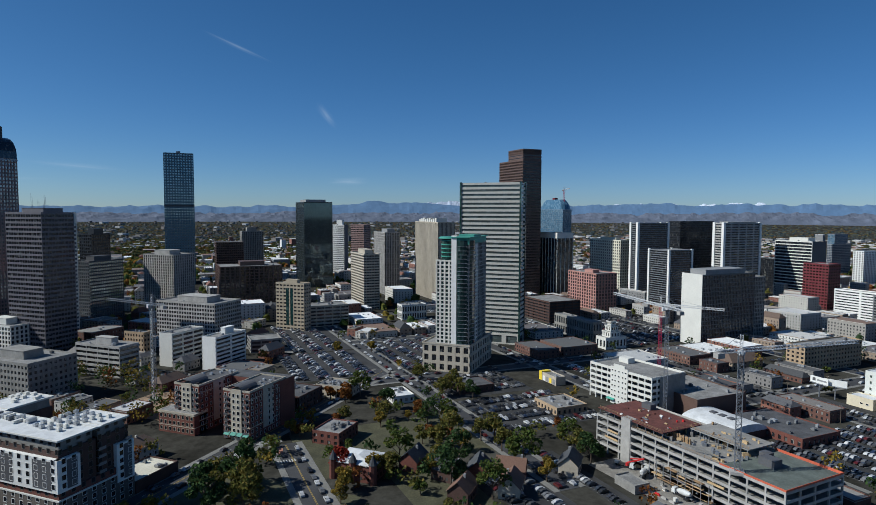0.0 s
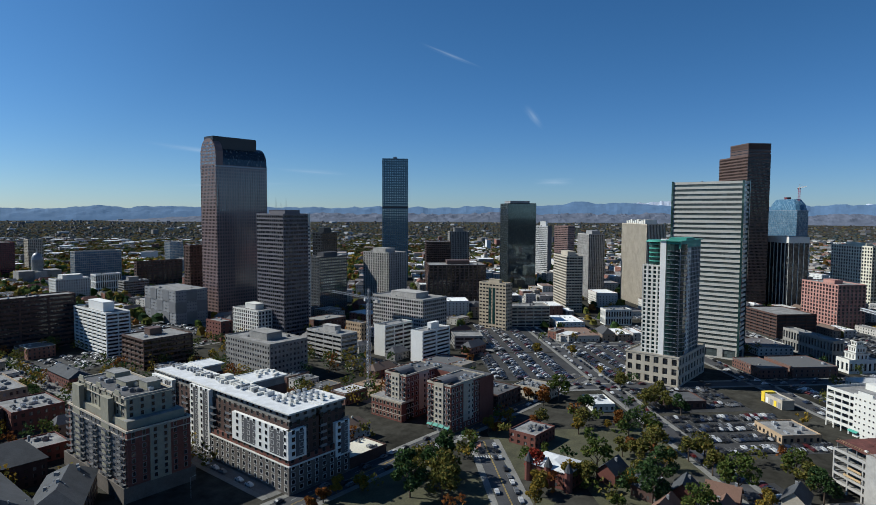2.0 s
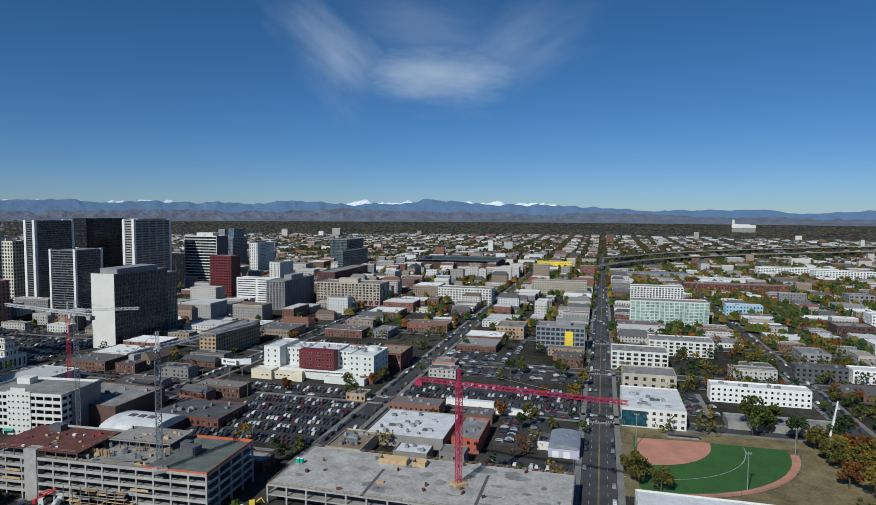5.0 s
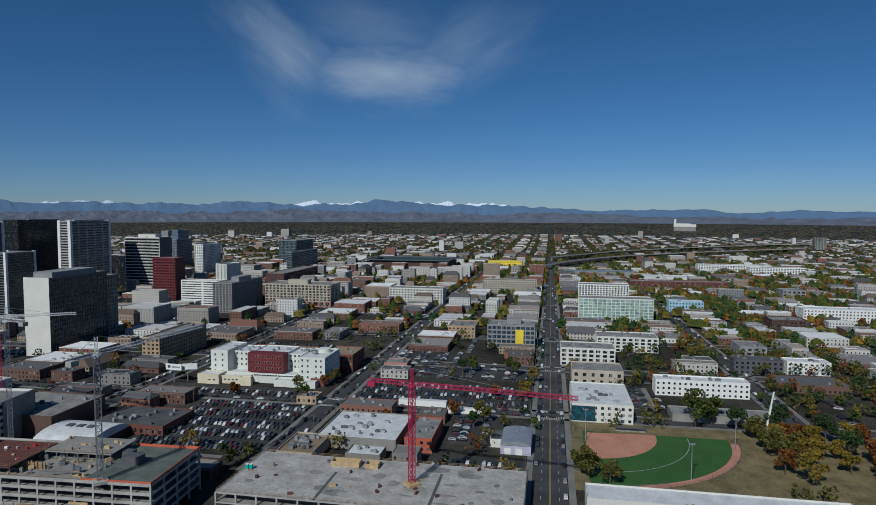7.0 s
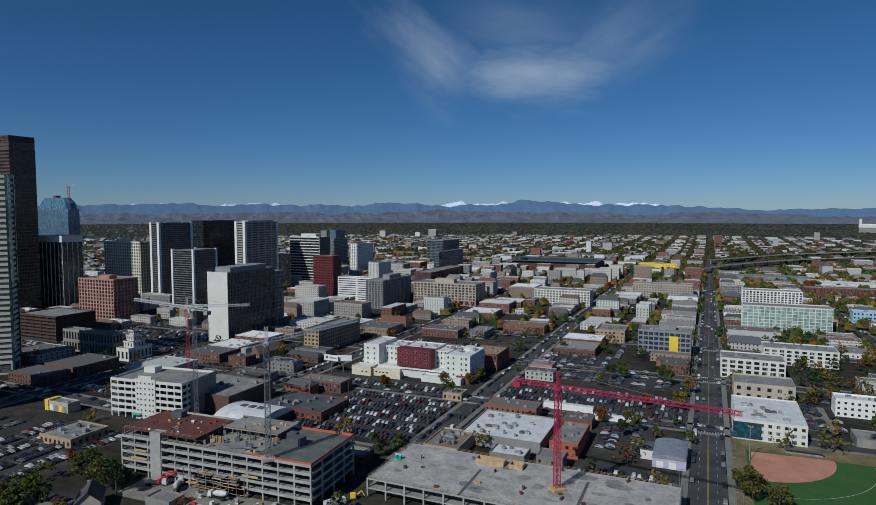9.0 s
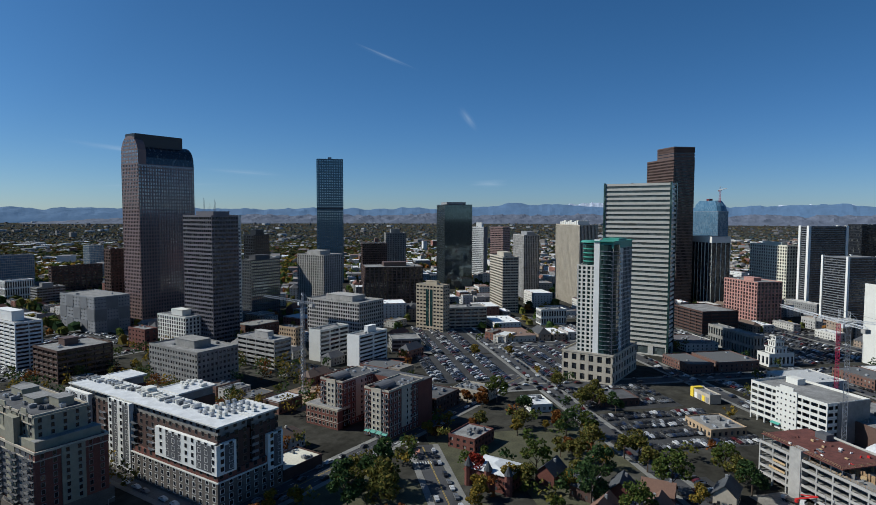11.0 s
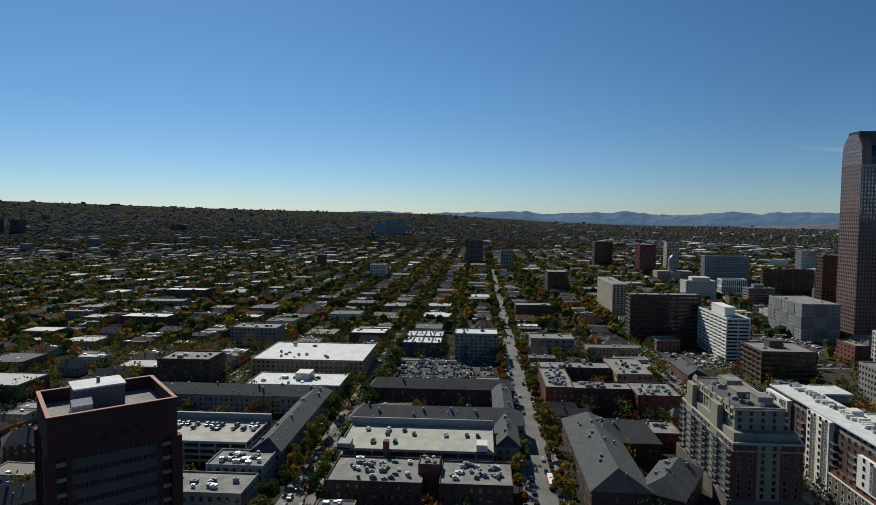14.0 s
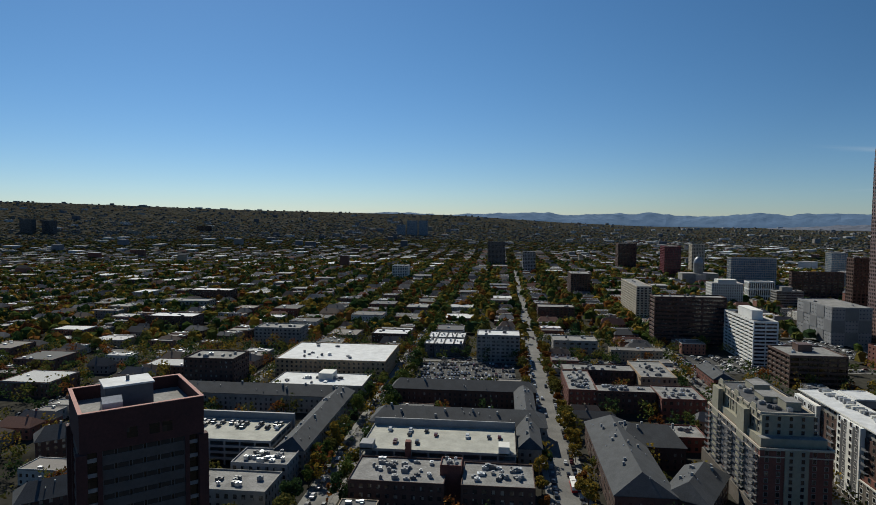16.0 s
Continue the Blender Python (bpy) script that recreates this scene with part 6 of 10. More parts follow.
crane("red tower crane standing on a timber yellow footing", -215, 133, 8, 49.5, 38, 66, 19, M_CRANER, M_CRANER)
crane("grey tower crane with a white jib on the parking site", -265, 26, 17.5, 66, 128, 60, 12, M_STEEL, M_CRANEW, 0)
crane("grey tower crane with a long white jib behind the site", -372, -2, 0, 66, 213, 62, 14, M_STEEL, M_CRANEW)
crane("red tower crane beside the courthouse", -462, -7, 0, 55, 75, 42, 12, M_CRANER, M_CRANEW)
crane("grey tower crane beside the brick apartments", -297, -306, 0, 61, 262, 46, 12, M_STEEL, M_STEEL)
crane("red and white tower crane on a glass tower", -1300, -215, 137, 168, 20, 60, 16, M_CRANER, M_CRANEW, 0, 3.0)

M_CHECK = surface("slate_grey_panel", (0.165, 0.165, 0.168), 0.75, grain=0.1, size=1.2, wear=0.12, wear_size=9)
chk = [o for o in bpy.data.objects if o.get("label") == "grey panelled block with a checkered front"][0]
for i in range(5):
    for j in range(3):
        if (i + j) % 2:
            part("panel", slab_box(18.1, -34.5 + i * 13.8, 1 + j * 11.7, 18.35, -34.5 + (i + 1) * 13.8, 12.6 + j * 11.7), M_CHECK, chk)
            if i < 3:
                part("panel", slab_box(-17.9 + i * 12, 34.9, 1 + j * 11.7, -17.9 + (i + 1) * 12, 35.1, 12.6 + j * 11.7), M_CHECK, chk)

# ---- the building yard ----
SITE = pose(-298, 15.5, 0, 0, 0, 48)
M_SHORE = surface("weathered_shoring_board", (0.26, 0.17, 0.09), 0.9, grain=0.25, size=0.5, wear=0.25, wear_size=3)
M_TRUCKW = surface("dusty_white_truck_paint", (0.55, 0.55, 0.53), 0.5, grain=0.1, size=0.6, wear=0.15, wear_size=2)
M_TRUCKR = surface("red_machine_paint", (0.45, 0.02, 0.02), 0.5, grain=0.1, size=0.6, wear=0.12)


def rails(ob, x0, y0, x1, y1, z, step=3.0):
    """Posts and two rails along one deck edge."""
    n = max(1, int(math.hypot(x1 - x0, y1 - y0) / step))
    bars = Mesh()
    for h in (0.55, 1.1):
        bars.beam((x0, y0, z + h), (x1, y1, z + h), 0.09)
    part("guard_rail", bars, M_SHORE, ob)
    for k in range(n + 1):
        u, v = x0 + (x1 - x0) * k / n, y0 + (y1 - y0) * k / n
        part("rail_post", slab_box(u - 0.05, v - 0.05, z, u + 0.05, v + 0.05, z + 1.2), M_SHORE, ob)


rails(site, -49, -17.3, -9, -17.3, 21.3)
rails(site, -8.3, -17, -8.3, 7.5, 21.3)
rails(site, -26, -17.8, 21, -17.8, 18.25)
rails(site, -8, 0.2, 22, 0.2, 21.0)
for q in ((-60.5, -21.1, 60.5, -21.1), (-60.5, 21.1, 60.5, 21.1), (-60.6, -21, -60.6, 21), (60.6, -21, 60.6, 21)):
    rails(site2, *q, 8.2)
for k in range(11):
    part("formwork_panel", slab_box(-12 + k * 1.15, -9.6 + (k % 3) * 0.2, 17.5, -11.2 + k * 1.15, -9.3 + (k % 3) * 0.2, 20.2 + (k % 2) * 0.4), M_SHORE, site, "upright brown formwork board")
rng = random.Random(5)
for k in range(34):
    x, z = rng.uniform(-10, 16), rng.choice((1.2, 2.4, 3.7, 5.0, 6.2, 7.4))
    part("shoring_plank", slab_box(x - rng.uniform(2, 5), -19.6 - rng.uniform(0, 0.5), z, x + rng.uniform(2, 5), -18.1, z + 0.25), rng.choice((M_SHORE, M_WOOD, M_CONCD)), site)
for k in range(9):
    part("shoring_post", slab_box(-13 + k * 4, -19.9, 0, -12.75 + k * 4, -19.65, 8.6), M_STEEL, site)
for x, z, w in ((-44, 8.2, 9), (-42, 11.8, 7), (17, 8.8, 8)):
    part("edge_boarding", slab_box(x, -18.5, z, x + w, -18.1, z + 0.9), M_WOOD, site, "raw timber boarding on the slab edge")
for x in (-22, -14, 6, 14):
    part("open_beam", Mesh().beam((x, -16.5, 20.2), (x + 7, -12, 18.4), 0.35), M_CONCD, site)
for k in range(40):
    x, y = rng.uniform(-48, -10), rng.uniform(-16, 6)
    if k < 26:
        part("deck_clutter", slab_box(x, y, 21.3, x + rng.uniform(0.2, 1.6), y + rng.uniform(0.2, 1.2), 21.3 + rng.uniform(0.15, 0.9)), rng.choice((M_RUST, M_WOOD, M_STEEL, M_WHITE, M_TRUCKR)), site)
    else:
        x, y = rng.uniform(-8, 20), rng.uniform(1, 15)
        part("deck_clutter", slab_box(x, y, 21.0, x + rng.uniform(0.3, 2.4), y + rng.uniform(0.2, 1.2), 21.0 + rng.uniform(0.2, 1.4)), rng.choice((M_WOOD, M_SHORE, M_STEEL, M_WOOD)), site)
yard = Mesh().poly([(-36, -36, 0.06), (56, -36, 0.06), (56, -18, 0.06), (-36, -18, 0.06)])
solid("building_yard", yard, surface("dusty_yard", (0.2, 0.185, 0.16), 0.95, grain=0.2, size=1.0, wear=0.3, wear_size=6), "dusty pale concrete yard of a building site", "ground", m=SITE)


def wheel(parent, x, y, r=0.5):
    w = Mesh()
    ring = [(r * math.cos(2 * math.pi * k / 10), r * math.sin(2 * math.pi * k / 10)) for k in range(10)]
    for s in (-0.15, 0.15):
        w.v.extend((x + a, y + s, r + b) for a, b in ring)
    w.f.extend((i, (i + 1) % 10, 10 + (i + 1) % 10, 10 + i) for i in range(10))
    w.f.append(tuple(range(10)))
    w.f.append(tuple(range(19, 9, -1)))
    part("wheel", w, M_TYRE, parent)


def truck(label, m, load):
    t = thing("truck", m, label, "truck", "trucks in the yard")
    part("chassis", slab_box(-4.2, -1.0, 0.6, 3.2, 1.0, 1.05), M_BLACK, t)
    part("cab", Mesh().box(3.2, -1.2, 0.6, 5.2, 1.2, 2.0).prism([(3.3, -1.15), (5.0, -1.1), (5.0, 1.1), (3.3, 1.15)], 2.0, 3.0, 0.9), M_TRUCKW, t)
    part("windscreen", slab_box(4.6, -1.0, 2.05, 5.06, 1.0, 2.75), G_DARK, t)
    for x in (-3.4, -2.2, 3.9):
        for y in (-1.05, 1.05):
            wheel(t, x, y)
    if load == "drum":
        d = Mesh()
        prof = ((-4.6, 0.7), (-3.4, 1.15), (-1.0, 1.35), (1.2, 1.2), (2.8, 0.6))
        for i, (x, r) in enumerate(prof):
            d.v.extend((x, r * math.cos(2 * math.pi * k / 14), 2.5 - x * 0.12 + r * math.sin(2 * math.pi * k / 14)) for k in range(14))
        for i in range(len(prof) - 1):
            d.f.extend((i * 14 + k, i * 14 + (k + 1) % 14, (i + 1) * 14 + (k + 1) % 14, (i + 1) * 14 + k) for k in range(14))
        d.f.append(tuple(reversed(range(14))))
        d.f.append(tuple(range(56, 70)))
        part("mixing_drum", d, M_TRUCKW, t)
        part("chute", slab_box(-5.6, -0.4, 1.2, -4.4, 0.4, 1.5), M_STEEL, t)
        for x in (-2.6, 2.4):
            part("drum_stand", slab_box(x - 0.15, -0.8, 1.05, x + 0.15, 0.8, 1.7), M_STEEL, t)
    elif load == "boom":
        part("turntable", Mesh().tube(1.5, 0, 0.8, 1.05, 2.4, 10), M_TRUCKR, t)
        part("boom", Mesh().beam((1.5, 0, 2.6), (9.5, 0.6, 6.2), 0.5), M_TRUCKR, t, "red folded pump boom")
        part("boom", Mesh().beam((9.5, 0.6, 6.2), (2.5, 1.0, 4.4), 0.4), M_TRUCKR, t, "red folded pump boom")
        part("hopper", slab_box(-4.6, -0.9, 1.05, -2.8, 0.9, 2.1), M_TRUCKW, t)
    else:
        part("box_body", slab_box(-4.3, -1.2, 1.05, 3.0, 1.2, 3.5), M_TRUCKW, t)


truck("concrete mixer truck with a white drum in the yard", SITE @ pose(9, -23.5, 0.06, 0, 0, 175), "drum")
truck("concrete mixer truck with a white drum beside the deck", SITE @ pose(-14, -22, 0.06, 0, 0, 120), "drum")
truck("concrete pump truck with a red folded boom", SITE @ pose(-26, -22.5, 0.06, 0, 0, 20), "boom")
truck("white box truck parked at the site corner", SITE @ pose(58, -13, 0.06, 0, 0, 60), "box")
sk = thing("excavator", SITE @ pose(62, -4, 0.06, 0, 0, 30), "small yellow excavator beside the deck", "excavator")
part("track", Mesh().box(-1.6, -1.2, 0, 1.6, -0.7, 0.8).box(-1.6, 0.7, 0, 1.6, 1.2, 0.8), M_TYRE, sk)
part("cab", slab_box(-1.4, -1.0, 0.8, 0.8, 1.0, 2.6), M_YELP, sk)
part("arm", Mesh().beam((0.8, 0, 1.6), (3.4, 0, 3.4), 0.35).beam((3.4, 0, 3.4), (4.6, 0, 1.2), 0.3), M_YELP, sk)
for k in range(34):
    x, y = rng.uniform(-6, 46), rng.uniform(-30, -20.5)
    if abs(x - 9) < 6.5 and abs(y + 23.5) < 3:
        continue
    w, d, hh = rng.uniform(0.9, 2.4), rng.uniform(0.9, 1.8), rng.uniform(0.6, 2.6)
    b = thing("pallet_stack", SITE @ pose(x, y, 0.06, 0, 0, rng.uniform(-12, 12)), rng.choice(("pallet of pale concrete blocks in the yard", "pallet of brown boards in the yard")), "building material", "pallets in the yard")
    part("pallet", slab_box(-w / 2, -d / 2, 0, w / 2, d / 2, 0.15), M_SHORE, b)
    for j in range(3):
        part("load", slab_box(-w / 2 + 0.05 * j, -d / 2 + 0.04 * j, 0.15 + hh * j / 3, w / 2 - 0.07 * j, d / 2 - 0.03 * j, 0.12 + hh * (j + 1) / 3), rng.choice((M_CONC, M_CONCD, M_SHORE, M_OFFWH)), b)
for k in range(12):
    b = thing("barrier_block", SITE @ pose(-18 + k * 4.1, -31.5 + (k % 3) * 0.2, 0.06), "pale concrete barrier block at the yard edge", "barrier", "barrier blocks")
    part("block", Mesh().prism([(-1.5, -0.35), (1.5, -0.35), (1.5, 0.35), (-1.5, 0.35)], 0, 0.9, 0.75), (M_CONC, M_OFFWH, M_TRUCKR)[(k % 5 == 0) + (k % 4 == 1)], b)
# patches and bundles on the broad deck
for k in range(34):
    x, y, w, d = rng.uniform(-56, 54), rng.uniform(-19, 18), rng.uniform(1.5, 7), rng.uniform(0.8, 3.5)
    ring = [(x + w * math.cos(a) * rng.uniform(0.7, 1.1), y + d * math.sin(a) * rng.uniform(0.7, 1.1)) for a in [2 * math.pi * j / 11 for j in range(11)]]
    part("damp_patch", Mesh().poly([(*p, 8.012 + 0.0006 * k) for p in ring]), (M_CONCD, M_CONC, M_ROOFG)[k % 3], site2)

# ---- streets, lots, pavements ----
DIAG = pose(0, 0, 0, 0, 0, 45)      # the downtown grid: x runs north-east, y north-west


def local(m, x, y):
    p = m @ Vector((x, y, 0))
    return p.x, p.y


ROADS = []                          # (frame turn, x0, y0, x1, y1, half width): streets that houses and trees keep clear of


def street(label, turn, x0, y0, x1, y1, w, walks=True, lines=True, z=0.03, mat=None):
    """A straight street in a turned frame, with kerbed pavements and lane paint."""
    m = pose(0, 0, 0, 0, 0, turn)
    a, b = Vector((x0, y0)), Vector((x1, y1))
    d = (b - a).normalized()
    s = Vector((-d.y, d.x))
    n = len(ROADS)
    ROADS.append((turn, x0, y0, x1, y1, w / 2))

    def strip(mesh, off, half, lo, hi, z0, z1):
        c0, c1 = a + d * lo + s * off, a + d * hi + s * off
        p = [c0 - s * half, c1 - s * half, c1 + s * half, c0 + s * half]
        if z1 - z0 > 0.05:
            mesh.prism([tuple(q) for q in p], z0, z1)
        else:
            mesh.poly([(*q, z1) for q in p])
    length = (b - a).length
    zz = 0.02 + 0.0024 * n
    r = Mesh()
    strip(r, 0, w / 2, 0, length, zz, zz)
    solid("road", r, mat or M_ASPHALT, label, "road", m=m)
    if lines:
        y = Mesh()
        k = 0.0
        for off in (-0.2, 0.2):
            strip(y, off, 0.09, 2, length - 2, zz + 0.02, zz + 0.02)
        solid("centre_line", y, M_YELLOW, "worn double yellow centre line", "road marking", m=m)
        wl = Mesh()
        for off in ((-w / 4, w / 4) if w > 12 else ()):
            k = 0.0
            while k < min(length, 900):
                strip(wl, off, 0.09, k, k + 3, zz + 0.02, zz + 0.02)
                k += 9
        if wl.v:
            solid("lane_line", wl, M_PAINT, "dashed white lane line", "road marking", m=m)
    if walks:
        p = Mesh()
        for sgn in (-1, 1):
            k = 0.0
            while k < min(length, 1100):
                strip(p, sgn * (w / 2 + 1.7), 1.5, k + 0.02, min(k + 40, length), 0.0, 0.14)
                k += 40
        solid("pavement", p, M_WALK, "pale concrete pavement with a kerb", "pavement", m=m)


# cardinal grid south of the camera
for k, x in enumerate((-156.0, -38.5, 67.5, 171, 275, 379, 482, 586)):
    street("asphalt side street between brick houses", 0, x, -215 if k < 4 else -300, x, -1500, 13.0 if k == 1 else 9.5, k < 3, lines=False, mat=M_STREET if k < 3 else None)
for k, y in enumerate((-520, -665, -810, -955, -1100, -1245)):
    street("asphalt avenue crossing the side streets", 0, -500, y, 760, y, 9.5, k < 2, lines=False)
street("asphalt avenue beside the apartment blocks", 0, -420, -203, 140, -203, 13)
street("asphalt side street beside the trees", 45, -318, 56, -150, 56, 11)
for x in (-243, -347, -450):
    street("asphalt side street between offices", 0, x, -300, x, -1500, 12, lines=False, mat=M_STREET)
# downtown grid
street("broad asphalt boulevard running out of town", 45, -2.2, 215, -2.2, 1900, 15.5)
for k, n in enumerate((-137, -275, -411, -547, -683, 135, 271, 407)):
    street("asphalt street of the downtown grid", 45, n, (262, 240, 60, 160, 160, 376, 300, 420)[k], n, 1500, 11, lines=False)
for k, mm in enumerate((160, 270, 370, 480, 590, 700, 810, 920, 1030, 1140)):
    street("asphalt cross street of the downtown grid", 45, -900 if k > 1 else -640, mm, (-215, -160)[k] if k < 2 else 520, mm, 10, k < 5, lines=False)


def near_road(x, y, pad):
    for turn, x0, y0, x1, y1, hw in ROADS:
        c, s = (1.0, 0.0) if turn == 0 else (0.70710678, 0.70710678)
        u, v = c * x + s * y, c * y - s * x
        if min(x0, x1) - pad - (hw if x0 == x1 else 0) < u < max(x0, x1) + pad + (hw if x0 == x1 else 0) and min(y0, y1) - pad - (hw if y0 == y1 else 0) < v < max(y0, y1) + pad + (hw if y0 == y1 else 0):
            return True
    return False


# ---- cars ----
CAR_PAINTS = [(0.4, 0.4, 0.4), (0.02, 0.02, 0.022), (0.12, 0.123, 0.128), (0.012, 0.012, 0.013), (0.5, 0.5, 0.49), (0.06, 0.06, 0.065), (0.07, 0.01, 0.01), (0.02, 0.03, 0.06), (0.16, 0.16, 0.165), (0.03, 0.03, 0.032), (0.03, 0.035, 0.045), (0.018, 0.018, 0.02), (0.02, 0.02, 0.02), (0.05, 0.05, 0.052), (0.03, 0.03, 0.034), (0.36, 0.37, 0.38)]
M_CAR = palette("car_paint_single", CAR_PAINTS, 0.3, "Random", 0.02, spec=0.6)
M_CARS = palette("car_paint_many", CAR_PAINTS, 0.3, "Random Per Island", 0.02, spec=0.6)
PROFILE = [(-2.25, 0.35), (-2.3, 0.75), (-2.1, 0.95), (-1.5, 1.0), (-0.9, 1.45), (0.9, 1.48), (1.7, 1.05), (2.2, 0.98), (2.3, 0.7), (2.25, 0.35)]


def car_body(m, at=None, high=1.0, long=1.0, simple=False):
    at = at or Matrix()
    prof = PROFILE if not simple else [PROFILE[i] for i in (0, 2, 3, 4, 5, 6, 8)]
    n, k = len(m.v), len(prof)
    for s in (-1, 1):
        for y, z in prof:
            w = 0.9 if z < 1.1 else 0.72
            m.v.append(tuple(at @ Vector((s * w, y * long, z * high if z > 0.9 else z))))
    m.f.append(tuple(n + i for i in range(k)))
    m.f.append(tuple(n + k + i for i in reversed(range(k))))
    m.f.extend((n + (i + 1) % k, n + i, n + k + i, n + k + (i + 1) % k) for i in range(k))
    return m


def car_glass(m, at=None, high=1.0, long=1.0):
    at = at or Matrix()
    n = len(m.v)
    for x, y, z in ((-0.84, -1.35, 1.02), (0.84, -1.35, 1.02), (0.84, 1.6, 1.06), (-0.84, 1.6, 1.06), (-0.745, -0.93, 1.4), (0.745, -0.93, 1.4), (0.745, 0.95, 1.42), (-0.745, 0.95, 1.42)):
        m.v.append(tuple(at @ Vector((x * 1.03, y * long * 1.04, z * high))))
    m.f.extend(tuple(n + i for i in q) for q in ((0, 1, 5, 4), (1, 2, 6, 5), (2, 3, 7, 6), (3, 0, 4, 7)))
    return m


def make_car(high, long, label):
    ob = thing("car", pose(0, 0, -50), label, "car", "parked cars")
    part("body", car_body(Mesh(), None, high, long), M_CAR, ob)
    part("window_band", car_glass(Mesh(), None, high, long), G_DARK, ob)
    ring = [(0.33 * math.cos(2 * math.pi * k / 10), 0.33 * math.sin(2 * math.pi * k / 10)) for k in range(10)]
    for sx in (-0.86, 0.86):
        for sy in (-1.4, 1.4):
            w = Mesh()
            for x in (-0.1, 0.1):
                w.v.extend((sx + x, sy * long + a, 0.33 + b) for a, b in ring)
            w.f.extend((i, (i + 1) % 10, 10 + (i + 1) % 10, 10 + i) for i in range(10))
            w.f.append(tuple(range(10)))
            w.f.append(tuple(range(19, 9, -1)))
            part("wheel", w, M_TYRE, ob)
    return ob


CAR_SPOTS = []                # (x, y, z, heading)


def lot(frame_m, x0, y0, x1, y1, along="x", z=0.05, fill=0.86, seed=1, paint=True, row=9.9, surface_mat=None, keep=True):
    """A parking lot: asphalt, stall lines, and cars in facing rows."""
    rng = random.Random(seed)
    turn = math.degrees(math.atan2(frame_m[1][0], frame_m[0][0]))
    cx, cy = local(frame_m, (x0 + x1) / 2, (y0 + y1) / 2)
    if keep:
        take(cx, cy, turn, x1 - x0, y1 - y0, 1.0)
    if surface_mat:
        solid("parking_lot", Mesh().poly([(x0, y0, z), (x1, y0, z), (x1, y1, z), (x0, y1, z)]), surface_mat, "worn asphalt parking lot with painted stalls", "parking lot", m=frame_m)
    lines = Mesh()
    swap = along == "y"
    a0, a1, b0, b1 = (y0, y1, x0, x1) if swap else (x0, x1, y0, y1)
    b = b0 + 3.0
    flip = 0
    while b < b1 - 2.5:
        a = a0 + 1.6
        while a < a1 - 1.4:
            if rng.random() < fill:
                u, v = a + rng.uniform(-0.15, 0.15), b + rng.uniform(-0.35, 0.35)
                p = frame_m @ Vector((v, u, 0) if swap else (u, v, 0))
                CAR_SPOTS.append((p.x, p.y, p.z + z, turn + (90 if swap else 0) + rng.choice((0, 180)) + rng.uniform(-2, 2)))
            if paint:
                q = [(a - 1.4, b - 2.4), (a - 1.28, b - 2.4), (a - 1.28, b + 2.4), (a - 1.4, b + 2.4)]
                lines.poly([((v, u, z + 0.02) if swap else (u, v, z + 0.02)) for u, v in q])
            a += 2.6
        b += 5.2 if flip % 2 == 0 else row - 5.2 + 6.0
        flip += 1
    if lines.v and surface_mat:
        solid("stall_lines", lines, M_PAINT, "white painted stall lines on asphalt", "road marking", m=frame_m)


lot(DIAG, -217, 284, -145, 361, "x", seed=1, surface_mat=M_LOT, fill=0.93)
lot(DIAG, -262, 372, -160, 393, "x", seed=2, surface_mat=M_LOT, fill=0.85)
lot(DIAG, -650, 100, -520, 152, "x", seed=3, surface_mat=M_LOT, fill=0.92)
lot(DIAG, -540, 168, -432, 232, "x", seed=4, surface_mat=M_LOT, fill=0.9)
lot(DIAG, -516, 84, -430, 152, "x", seed=5, surface_mat=M_LOT, fill=0.9)
lot(DIAG, -345, 168, -285, 236, "y", seed=6, surface_mat=M_LOT, fill=0.8)
lot(DIAG, -252, 128, -182, 154, "x", seed=7, surface_mat=M_LOT, fill=0.75)
lot(DIAG, -255, 168, -192, 178, "x", seed=8, surface_mat=M_LOT, fill=0.9)
lot(DIAG, -58, 282, -12, 300, "x", seed=9, surface_mat=M_LOT, fill=0.75)
lot(DIAG, -56, 318, -30, 362, "y", seed=10, surface_mat=M_LOT, fill=0.6)
lot(DIAG, -128, 378, -14, 422, "x", seed=11, surface_mat=M_LOT, fill=0.72)
lot(DIAG, -100, 440, -14, 472, "y", seed=13, surface_mat=M_LOT, fill=0.6)
lot(DIAG, -128, 488, -70, 520, "y", seed=14, surface_mat=M_LOT, fill=0.6)
lot(DIAG, -262, 432, -220, 472, "x", seed=15, surface_mat=M_LOT, fill=0.6)
lot(DIAG, -400, 285, -345, 300, "x", seed=16, surface_mat=M_LOT, fill=0.7)
lot(DIAG, -268, 488, -160, 530, "x", seed=17, surface_mat=M_LOT, fill=0.6)
lot(DIAG, 48, 392, 62, 440, "y", seed=18, surface_mat=M_WALK, fill=0.7)
lot(Matrix(), -20, -508, 55, -440, "x", seed=19, surface_mat=M_LOT, fill=0.6)
lot(Matrix(), -215, -560, -155, -500, "y", seed=20, surface_mat=M_LOT, fill=0.7)
lot(Matrix(), -330, -640, -260, -560, "y", seed=21, surface_mat=M_LOT, fill=0.7)
lot(DIAG, -402, 168, -352, 230, "y", seed=22, surface_mat=M_LOT, fill=0.6)
